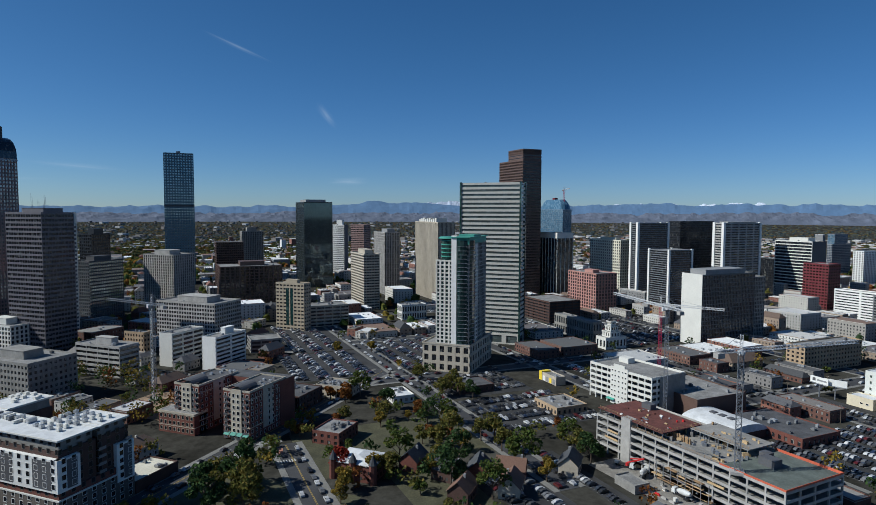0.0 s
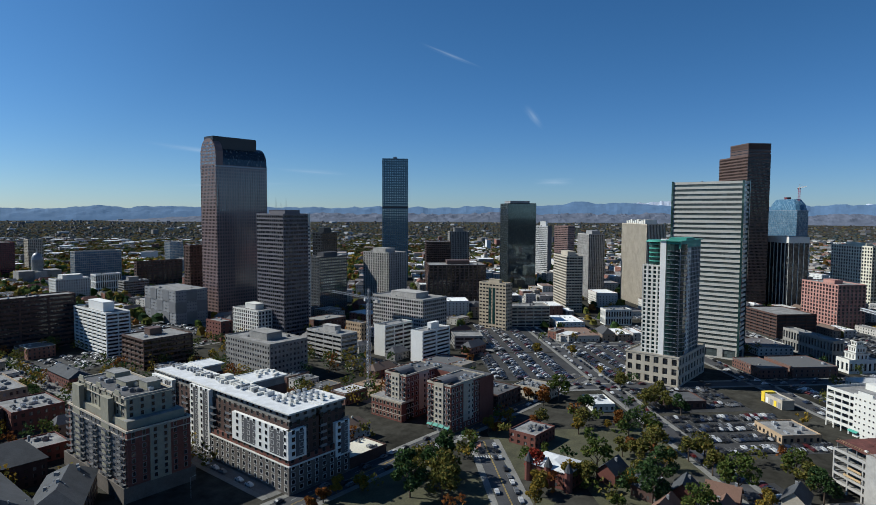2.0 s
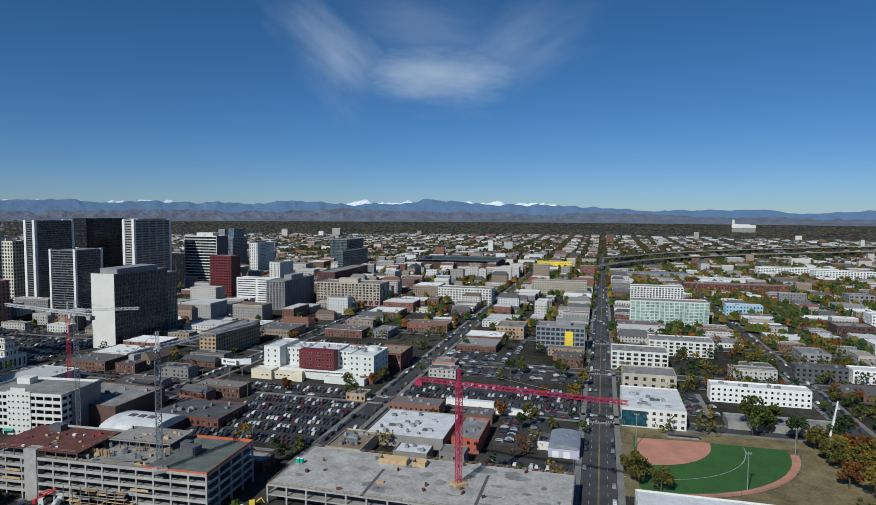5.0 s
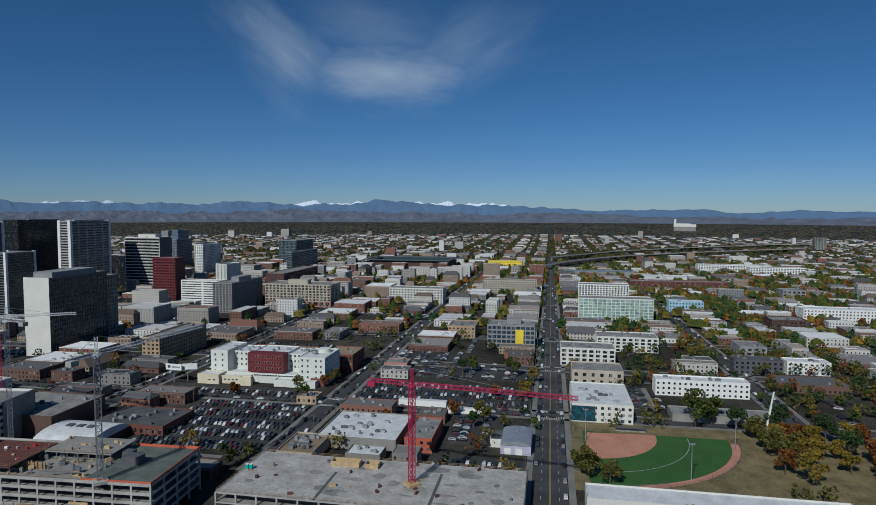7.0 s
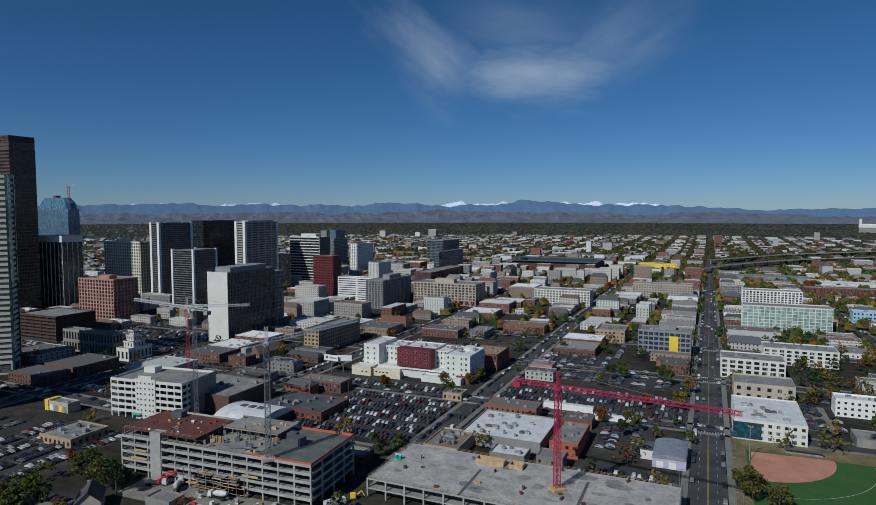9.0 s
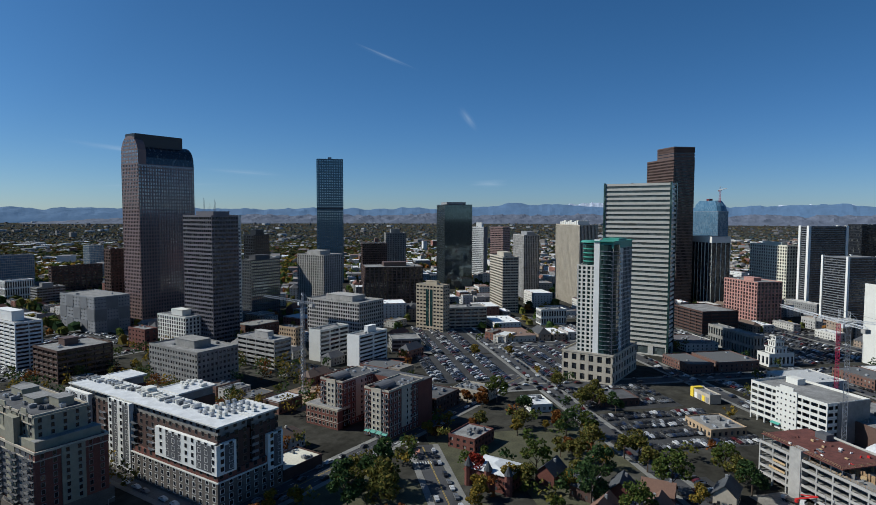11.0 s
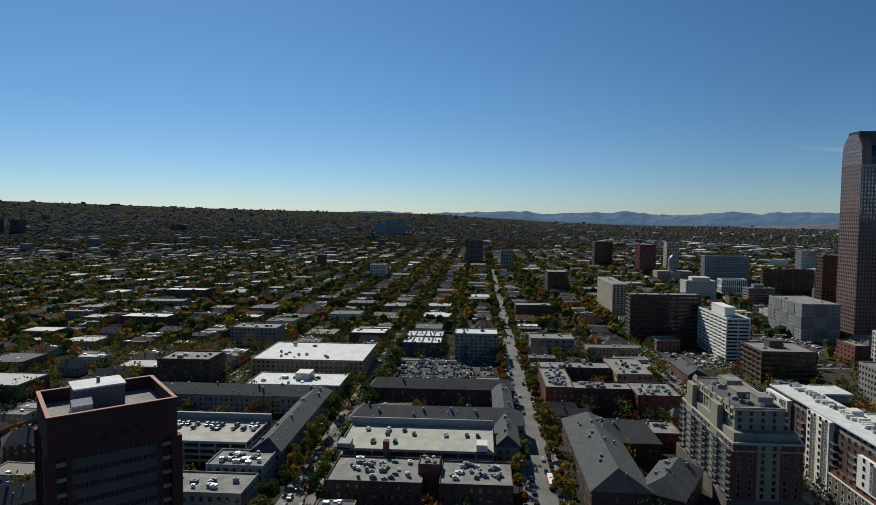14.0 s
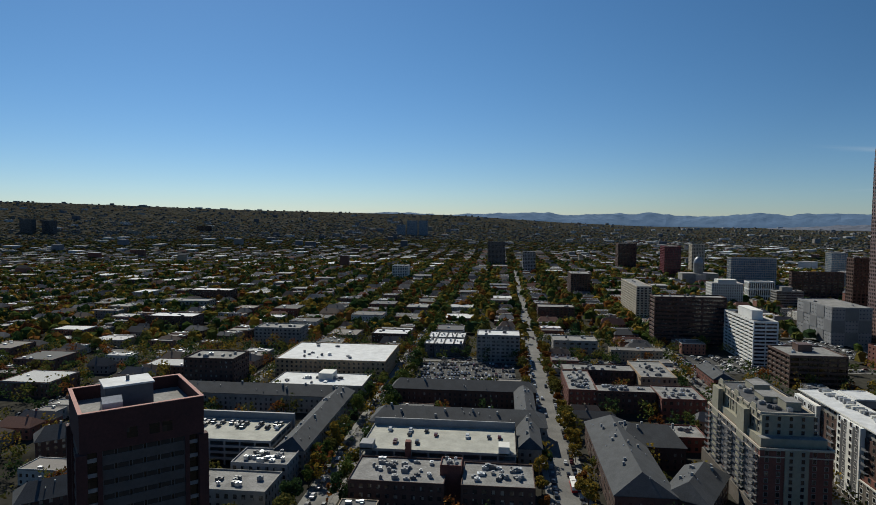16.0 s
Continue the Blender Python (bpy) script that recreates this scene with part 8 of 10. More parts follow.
block("brick_house", "brick corner house with a flat grey roof", pose(-281, -165, 0, 0, 0, 0), 20, 16, 7, M_BRICK, M_ROOFG, 4, True, seed=29)
block("shop", "red brick warehouse under repair beside bare ground", pose(-330, -282, 0), 30, 44, 9, M_BRICK, M_ROOFG, 6, True, seed=30)
block("shed", "grey site shed with a flat roof", DIAG @ pose(-206, 186, 0), 13, 8, 4, M_CONCD, M_ROOFG, 0, False, "shed", seed=31)
solid("building_site_ground", Mesh().poly([(-318, -318, 0.05), (-268, -318, 0.05), (-268, -268, 0.05), (-318, -268, 0.05)]), M_EARTH, "bare brown earth of a building site", "ground")
vic = gable("house", "brick row house with pale roof and dark turrets", pose(-246, -131, 0, 0, 0, 0), 16, 20, 8, 2.0, M_BRICK, M_ROOFW, 6.0, "house")
for cx, cy in ((8, -10), (8, 10), (8, 0)):
    part("turret", Mesh().tube(cx, cy, 1.8, 0, 9, 8), M_BRICK, vic)
    part("turret_roof", Mesh().tube(cx, cy, 2.1, 9, 13, 8, 0.05), M_SHINGLE, vic)
for k, (x, y, a) in enumerate(((-263, -80, 10), (-252, -62, 5), (-256, -92, 80), (-268, -66, 95), (-284, -42, 0), (-240, -80, 0), (-262, -112, 0))):
    gable("house", ("brown gabled house with steep shingle roof", "red brick gabled house among trees")[k % 2], pose(x, y, 0, 0, 0, a), 13, 9, 5.5, 4.0, (M_BRICK, M_BEIGE, M_BRICKB)[k % 3], (M_SHINGLE, surface("brown_shingle", (0.14, 0.08, 0.055), 0.9, grain=0.2, size=0.5))[k % 2], 0, "house", 1)

take(-125, -232, 0, 70, 46)
M_DECK = surface("pale_deck_concrete", (0.33, 0.325, 0.28), 0.85, grain=0.12, size=1.2, wear=0.18, wear_size=6)
# gabled apartment complexes to the south
gable("apartment_house", "long apartment block with a dark pitched roof", pose(15, -398, 0), 92, 15, 11, 4.5, M_BRICKB, M_SHINGLE, 5, chimneys=6)
gable("apartment_house", "dark roofed apartment block beside a parking deck", pose(14, -336, 0), 94, 22, 11, 5.5, M_CONCD, M_SHINGLE, 7, chimneys=8)
gable("apartment_house", "narrow apartment wing with dark pitched roof", pose(-23, -345, 0, 0, 0, 90), 100, 11, 11, 4.0, M_CONCD, M_SHINGLE, 4, chimneys=8)
deck = deck_structure("parking_structure", "parking structure with a pale open roof deck", pose(20, -296, 0), 72, 34, 4, 3.3, M_CONCD, M_DECK)
take(20, -296, 0, 74, 36)
part("screen_wall", slab_box(-36, -18, 0, 36, -17.2, 17), M_GREY, deck, "tall grey screen wall")
part("stair_head", slab_box(-33, 10, 13.2, -28, 17, 17), M_OFFWH, deck)
part("stair_head", slab_box(30, 10, 13.2, 36, 17, 16), M_GREY, deck)
part("brick_shaft", slab_box(12, 15, 0, 14.5, 18.4, 18), M_BRICK, deck)
lot(pose(20, -296, 13.2), -30, -12, 32, 14, "x", z=0.02, fill=0.16, seed=41, keep=False)
block("apartment_house", "flat roofed brick block with roof vents", pose(34, -262, 0), 40, 26, 12, M_BRICKB, M_ROOFG, 12, True, seed=42)
block("apartment_house", "flat roofed brick block with grey roof terraces", pose(-8, -260, 0), 30, 24, 12.5, M_BRICKB, M_ROOFG, 12, True, seed=43)
block("apartment_house", "brick stair tower between flat roofs", pose(12, -263, 0), 9, 9, 16, M_BRICK, M_ROOFG, 3, False, seed=44)
gable("apartment_house", "long grey apartment block with a dark pitched roof", pose(140, -374, 0), 110, 16, 11, 4.5, M_CONCD, M_SHINGLE, 6, chimneys=6)
gable("apartment_house", "street side apartment wing with dark pitched roof", pose(90, -330, 0, 0, 0, 90), 100, 14, 11, 4.5, M_CONCD, M_SHINGLE, 5, chimneys=8)
deck = deck_structure("parking_structure", "pale open parking deck between apartment roofs", pose(128, -300, 0), 54, 30, 4, 3.0, M_CONC, M_DECK)
take(128, -300, 0, 56, 32)
part("screen_wall", slab_box(-28, -18, 0, 27, -16.5, 16), M_GREY, deck, "tall grey screen wall")
lot(pose(128, -300, 12.0), -25, -12, 25, 4, "x", z=0.02, fill=0.55, seed=45, keep=False)
block("apartment_house", "flat roofed block with roof plant", pose(98, -272, 0), 26, 18, 11, M_GREY, M_ROOFG, 12, True, seed=46)
block("apartment_house", "curved pale roofed block by the street", pose(108, -250, 0), 44, 20, 9, M_CONCD, M_ROOFG, 5, True, seed=47)
gable("apartment_house", "dark roofed terrace beside the red tower", pose(150, -240, 0, 0, 0, 40), 70, 14, 12, 5.0, M_BRICKB, M_SHINGLE, 5, chimneys=6)
gable("apartment_house", "dark roofed terrace behind the red tower", pose(190, -300, 0, 0, 0, 40), 70, 14, 12, 5.0, M_BRICKB, M_SHINGLE, 5, chimneys=6)
big = block("office_block", "broad low office block with a bright white roof", pose(118, -479, 0), 84, 62, 14, M_TAN, M_ROOFW, 14, True, seed=48, glass=G_DARK)
low = block("office_block", "white roofed plant building with rows of coolers", pose(115, -418, 0), 64, 32, 8, M_CONCD, M_ROOFW, 16, True, seed=49)
part("plant_room", slab_box(-8, -10, 7, 2, 2, 12), M_OFFWH, low)
gable("apartment_house", "dark grey hipped roof apartment block", pose(-66, -292, 0, 0, 0, 90), 88, 24, 11.5, 6.5, M_BRICKB, M_SHINGLE, 8, chimneys=12)
gable("apartment_house", "dark grey roofed cross wing of brick", pose(-82, -316, 0), 30, 26, 11.5, 6.5, M_BRICKB, M_SHINGLE, 6, chimneys=4)
gable("apartment_house", "dark grey roofed garden wing of brick", pose(-90, -264, 0, 0, 0, 60), 36, 18, 10.5, 5.5, M_BRICKB, M_SHINGLE, 6, chimneys=6)
block("brick_house", "red brick house with a flat roof by the lane", pose(-104, -338, 0), 22, 20, 8, M_BRICK, M_ROOFG, 3, True, seed=50)
block("apartment_house", "red brick apartment block with roof plant", pose(-60, -415, 0), 18, 50, 14, M_BRICK, M_ROOFG, 16, True, seed=51)
block("apartment_house", "brown brick apartment wing with roof plant", pose(-86, -397, 0), 36, 16, 14, M_BRICKB, M_ROOFG, 12, True, seed=52)
block("apartment_house", "brown brick apartment block behind", pose(-78, -455, 0), 50, 18, 13, M_BRICKB, M_ROOFG, 12, True, seed=53)
block("apartment_house", "tan brick apartment block with grey roof", pose(-116, -455, 0), 24, 48, 13, M_TAN, M_ROOFG, 12, True, seed=54)
block("apartment_house", "red brick gabled apartment wing", pose(-118, -395, 0), 26, 30, 13, M_BRICK, M_ROOFG, 10, True, seed=55)
gable("house", "red brick terrace with grey roof", pose(-165, -470, 0, 0, 0, 90), 40, 14, 8, 3.5, M_BRICK, M_SHINGLE, 3, chimneys=3)
gable("house", "red brick terrace with brown roof", pose(-185, -430, 0, 0, 0, 90), 36, 14, 8, 3.5, M_BRICK, M_SHINGLE, 3, chimneys=3)
for k in range(8):
    block("town_house", "narrow modern town house with a bright roof", pose(28 + (k % 4) * 8.5, -545 - (k // 4) * 30, 0), 8, 26, 11, M_DKGREY, M_ROOFW, 3, True, "house", seed=60 + k)
# capitol dome far off
cap = thing("capitol", pose(-372, -1190, 0), "grey stone capitol with a tall dome", "building")
part("wing", slab_box(-32, -14, 0, 32, 14, 20), M_CONCD, cap)
part("portico", slab_box(-9, 14, 0, 9, 18, 19), M_CONC, cap)
part("drum", Mesh().tube(0, 0, 8.5, 20, 38, 20), M_CONCD, cap)
dm = Mesh()
for j in range(6):
    a, b = math.pi / 2 * j / 6, math.pi / 2 * (j + 1) / 6
    dm.tube(0, 0, 8.5 * math.cos(a), 38 + 12 * math.sin(a), 38 + 12 * math.sin(b), 20, math.cos(b) / max(0.05, math.cos(a)) + 0.001)
part("dome", dm, M_STEEL, cap)
part("lantern", Mesh().tube(0, 0, 1.5, 49, 56, 10, 0.5), M_CONC, cap)
# ball park stands
st = thing("stadium", DIAG @ pose(-300, 1310, 0), "brick ball park with dark green stands", "stadium")
take(*local(DIAG, -300, 1310), 45, 190, 120)
part("outer_wall", parapet(Mesh(), 90, 55, 0, 16, 6), M_BRICKB, st)
part("stand", parapet(parapet(parapet(Mesh(), 82, 47, 0, 20, 6), 76, 41, 0, 15, 6), 70, 35, 0, 9, 7), surface("dark_green_seats", (0.02, 0.05, 0.06), 0.7), st)
part("roof_edge", parapet(Mesh(), 93, 58, 20, 1.5, 9), M_DKGREY, st)
M_BLUER = surface("blue_metal_roof", (0.12, 0.2, 0.26), 0.6, grain=0.12, size=1.5, wear=0.15, wear_size=9)
block("warehouse", "long low warehouse with a faded blue roof", DIAG @ pose(88, 1228, 0), 130, 34, 9, M_CONCD, M_BLUER, 3, False, seed=71)
block("warehouse", "broad low warehouse with a bright white roof", DIAG @ pose(205, 1150, 0), 90, 40, 9, M_OFFWH, M_ROOFW, 3, False, seed=72)
block("apartment_house", "long white apartment row with dark windows", DIAG @ pose(330, 762, 0), 110, 24, 14, M_WHITE, M_ROOFW, 6, True, seed=73)
block("apartment_house", "black and white modern apartment row", DIAG @ pose(150, 500, 0), 34, 14, 11, M_DKGREY, M_ROOFD, 3, True, seed=74, glass=G_DARK)
block("apartment_house", "white rendered modern row house block", DIAG @ pose(186, 505, 0), 30, 14, 10, M_WHITE, M_ROOFW, 3, True, seed=75)
block("brick_house", "pale blue rendered house block by the street", DIAG @ pose(160, 800, 0), 40, 16, 13, surface("pale_blue_render", (0.3, 0.45, 0.55), 0.8, grain=0.06), M_ROOFW, 2, True, seed=76)
# yellow stair panel
part("yellow_panel", slab_box(4, -12.9, 2, 11, -12.7, 17), M_YELP, [o for o in bpy.data.objects if o.get("label") == "office block with bright yellow stair panel"][0])

# a bus on the southern street
bus = thing("bus", pose(-41.5, -278.5, 0.08), "red and white city bus driving down the street", "bus")
part("body", Mesh().box(-1.25, -6, 0.45, 1.25, 6, 1.5), M_TRUCKR, bus, "red lower body")
part("cabin", Mesh().prism([(-1.25, -6), (1.25, -6), (1.25, 6), (-1.25, 6)], 1.5, 3.0, 0.97), M_WHITE, bus)
part("window_band", Mesh().box(-1.27, -5.7, 1.6, 1.27, 5.5, 2.5), G_DARK, bus)
part("roof_box", Mesh().box(-0.8, -3, 2.95, 0.8, -0.5, 3.3), M_WHITE, bus)
for sx in (-1.05, 1.05):
    for sy in (-3.9, 3.6):
        ring = [(0.48 * math.cos(2 * math.pi * k / 10), 0.48 * math.sin(2 * math.pi * k / 10)) for k in range(10)]
        wm = Mesh()
        for x in (-0.15, 0.15):
            wm.v.extend((sx + x, sy + a, 0.48 + b) for a, b in ring)
        wm.f.extend((i, (i + 1) % 10, 10 + (i + 1) % 10, 10 + i) for i in range(10))
        wm.f.extend((tuple(range(10)), tuple(range(19, 9, -1))))
        part("wheel", wm, M_TYRE, bus)

# a mobile crane beside the walled yard
lift = thing("mobile_crane", DIAG @ pose(117, 367, 0.1), "white mobile crane with a raised boom beside the walled yard", "crane")
part("carrier", Mesh().box(-5, -1.3, 0.7, 5, 1.3, 1.6), M_TRUCKW, lift)
part("cab", Mesh().box(3.2, -1.2, 1.6, 5, 1.2, 2.9), M_TRUCKW, lift)
part("turntable", Mesh().tube(-1.5, 0, 1.2, 1.6, 2.6, 12), M_STEEL, lift)
part("boom", Mesh().beam((-1.5, 0, 2.4), (0.2, 0.3, 13.0), 0.9).beam((0.2, 0.3, 13.0), (1.6, 0.6, 21.5), 0.65), M_WHITE, lift)
for x in (-4.0, -2.6, 2.2, 3.8):
    for y in (-1.1, 1.1):
        wheel(lift, x, y, 0.55)
for x in (-4.6, 4.6):
    part("outrigger", Mesh().box(x - 0.2, -2.6, 0.1, x + 0.2, 2.6, 0.5), M_STEEL, lift)

# far landmarks on the northern plain
silo = thing("grain_elevator", pose(-1998, 3000, rise(-1998, 3000), 0, 0, 33), "white concrete grain elevator far out on the plain", "grain elevator")
part("silo_row", Mesh().box(-55, -10, 24, 58, 10, 38), M_OFFWH, silo)
part("loading_base", Mesh().box(-54, -9, 0, 57, 9, 24), M_CONCD, silo)
part("head_house", Mesh().box(-53, -8, 38, -42, 8, 66), M_OFFWH, silo)
part("gallery", Mesh().box(-42, -5, 38, 30, 5, 42), M_OFFWH, silo)
tower("apartment_tower", "grey and green apartment slab beyond the rail yards", "building", -936, 2128, 45, 34, 22, 44, M_CONCD, G_GREEN, floor=3.2, bay=8, band=0.4, pier=0.3, units=2)

# ---- viaducts, poles and lamps ----
def viaduct(label, pts):
    v = thing("viaduct", pose(0, 0, 0), label, "bridge")
    for (ax, ay), (bx, by) in zip(pts, pts[1:]):
        part("deck", Mesh().beam((ax, ay, rise(ax, ay) + 8.0), (bx, by, rise(bx, by) + 8.0), 1.6), M_CONC, v)
        d = Vector((bx - ax, by - ay)).normalized()
        take((ax + bx) / 2, (ay + by) / 2, math.degrees(math.atan2(d.y, d.x)), math.hypot(bx - ax, by - ay), 90)
        s = Vector((-d.y, d.x)) * 7
        top = Mesh()
        top.poly([(ax - s.x, ay - s.y, rise(ax, ay) + 8.9), (bx - s.x, by - s.y, rise(bx, by) + 8.9), (bx + s.x, by + s.y, rise(bx, by) + 8.9), (ax + s.x, ay + s.y, rise(ax, ay) + 8.9)])
        part("carriageway", top, M_STREET, v)
        for q in (-1, 1):
            part("parapet", Mesh().beam((ax + q * s.x, ay + q * s.y, rise(ax, ay) + 9.3), (bx + q * s.x, by + q * s.y, rise(bx, by) + 9.3), 1.1), M_CONC, v)
        n = max(1, int(math.hypot(bx - ax, by - ay) / 40))
        for k in range(n):
            x, y = ax + (bx - ax) * k / n, ay + (by - ay) * k / n
            part("pier", slab_box(x - 1.2, y - 1.2, rise(x, y) - 1, x + 1.2, y + 1.2, rise(x, y) + 8.0), M_CONCD, v)


viaduct("pale concrete highway viaduct curving out of town", [(-949, 930), (-1000, 1053), (-1037, 1205), (-1052, 1347), (-1041, 1563), (-1007, 1797), (-948, 2043)])
viaduct("far concrete highway viaduct over the rail yards", [(-1118, 1119), (-1194, 1457), (-1181, 1800), (-1109, 2174), (-1053, 2298)])


def pole(m, wood):
    p = thing("utility_pole" if wood else "street_lamp", m, "weathered timber utility pole with a crossarm" if wood else "grey steel street lamp with a bent arm", "pole" if wood else "street lamp", "utility poles" if wood else "street lamps")
    part("shaft", Mesh().tube(0, 0, 0.17 if wood else 0.12, 0, 11 if wood else 9, 8, 0.65), M_BARKP if wood else M_STEEL, p)
    if wood:
        part("crossarm", slab_box(-1.2, -0.07, 10.0, 1.2, 0.07, 10.2), M_BARKP, p)
        for u in (-1.0, 0.4, 1.0):
            part("insulator", Mesh().tube(u, 0, 0.06, 10.2, 10.45, 6), M_CONCD, p)
    else:
        part("arm", Mesh().beam((0, 0, 8.9), (2.2, 0, 9.3), 0.1), M_STEEL, p)
        part("lamp_head", slab_box(1.7, -0.17, 9.2, 2.6, 0.17, 9.4), M_METAL, p)


M_BARKP = surface("weathered_pole_timber", (0.13, 0.1, 0.075), 0.9, grain=0.2, size=0.3)
for n, a, b, step, wood, turn in ((-127.5, 280, 560, 34, True, 0), (10.5, 270, 700, 38, False, 180), (-13.5, 285, 700, 38, False, 0), (-223, 282, 420, 36, True, 0), (-63, 372, 480, 30, True, 0), (-268, 250, 420, 40, True, 0), (-180, 290, 360, 35, False, 90)):
    y = a
    while y < b:
        if free(*local(DIAG, n, y), -0.5) or not wood:
            pole(DIAG @ pose(n, y, 0, 0, 0, turn), wood)
        y += step
for x in (-130, -26.5, 77):
    for k in range(7):
        pole(pose(x, -240 - 42 * k, 0, 0, 0, 180), False)

# ---- filling houses, block by block ----
take(*local(DIAG, 144, 322), 45, 112, 88, pad=0.0)
take(*local(DIAG, 111, 406), 45, 26, 22)
WALLS = palette("house_walls", [(0.17, 0.065, 0.045), (0.3, 0.24, 0.17), (0.12, 0.06, 0.045), (0.42, 0.4, 0.36), (0.22, 0.1, 0.07), (0.2, 0.19, 0.18), (0.5, 0.47, 0.42), (0.14, 0.075, 0.055)], 0.88)
ROOFS = palette("flat_roofs", [(0.07, 0.07, 0.07), (0.46, 0.46, 0.45), (0.36, 0.36, 0.35), (0.2, 0.195, 0.18), (0.05, 0.05, 0.052), (0.55, 0.55, 0.53), (0.11, 0.105, 0.1), (0.15, 0.135, 0.12), (0.085, 0.085, 0.09), (0.28, 0.27, 0.26), (0.06, 0.058, 0.055)], 0.9)
WALLS_N = palette("workshop_walls", [(0.3, 0.28, 0.25), (0.5, 0.48, 0.43), (0.2, 0.09, 0.065), (0.42, 0.4, 0.36), (0.26, 0.2, 0.15), (0.56, 0.55, 0.52), (0.2, 0.2, 0.2), (0.15, 0.075, 0.055), (0.36, 0.35, 0.33)], 0.88)
ROOFS_N = palette("shed_roofs", [(0.6, 0.6, 0.58), (0.2, 0.19, 0.18), (0.75, 0.75, 0.73), (0.12, 0.11, 0.11), (0.5, 0.49, 0.47), (0.3, 0.25, 0.21), (0.66, 0.66, 0.64), (0.18, 0.12, 0.09)], 0.9)
SLOPES = palette("pitched_roofs", [(0.075, 0.075, 0.08), (0.12, 0.085, 0.065), (0.09, 0.09, 0.095), (0.15, 0.07, 0.05), (0.06, 0.06, 0.062), (0.18, 0.17, 0.16)], 0.9)
W_ONE = palette("house_walls_single", [(0.17, 0.065, 0.045), (0.3, 0.24, 0.17), (0.12, 0.06, 0.045), (0.42, 0.4, 0.36), (0.22, 0.1, 0.07), (0.2, 0.19, 0.18), (0.5, 0.47, 0.42), (0.14, 0.075, 0.055)], 0.88, "Random")
R_ONE = palette("flat_roofs_single", [(0.1, 0.1, 0.1), (0.24, 0.23, 0.21), (0.07, 0.07, 0.072), (0.42, 0.42, 0.41), (0.14, 0.13, 0.12), (0.18, 0.165, 0.15), (0.09, 0.09, 0.09)], 0.9, "Random")
S_ONE = palette("pitched_roofs_single", [(0.075, 0.075, 0.08), (0.12, 0.085, 0.065), (0.09, 0.09, 0.095), (0.15, 0.07, 0.05), (0.06, 0.06, 0.062)], 0.9, "Random")
far_wall_n, far_wall, far_roof, far_slope, far_pane, far_roof_n, far_plant = Mesh(), Mesh(), Mesh(), Mesh(), Mesh(), Mesh(), Mesh()
PLOTS = []                       # yards that may carry trees
single = [0]


def in_view(x, y, spread=42):
    """Within the swing of the walk, seen from above the origin."""
    yaw = math.degrees(math.atan2(-x, y)) % 360
    return 58 - spread < yaw < 186 + spread


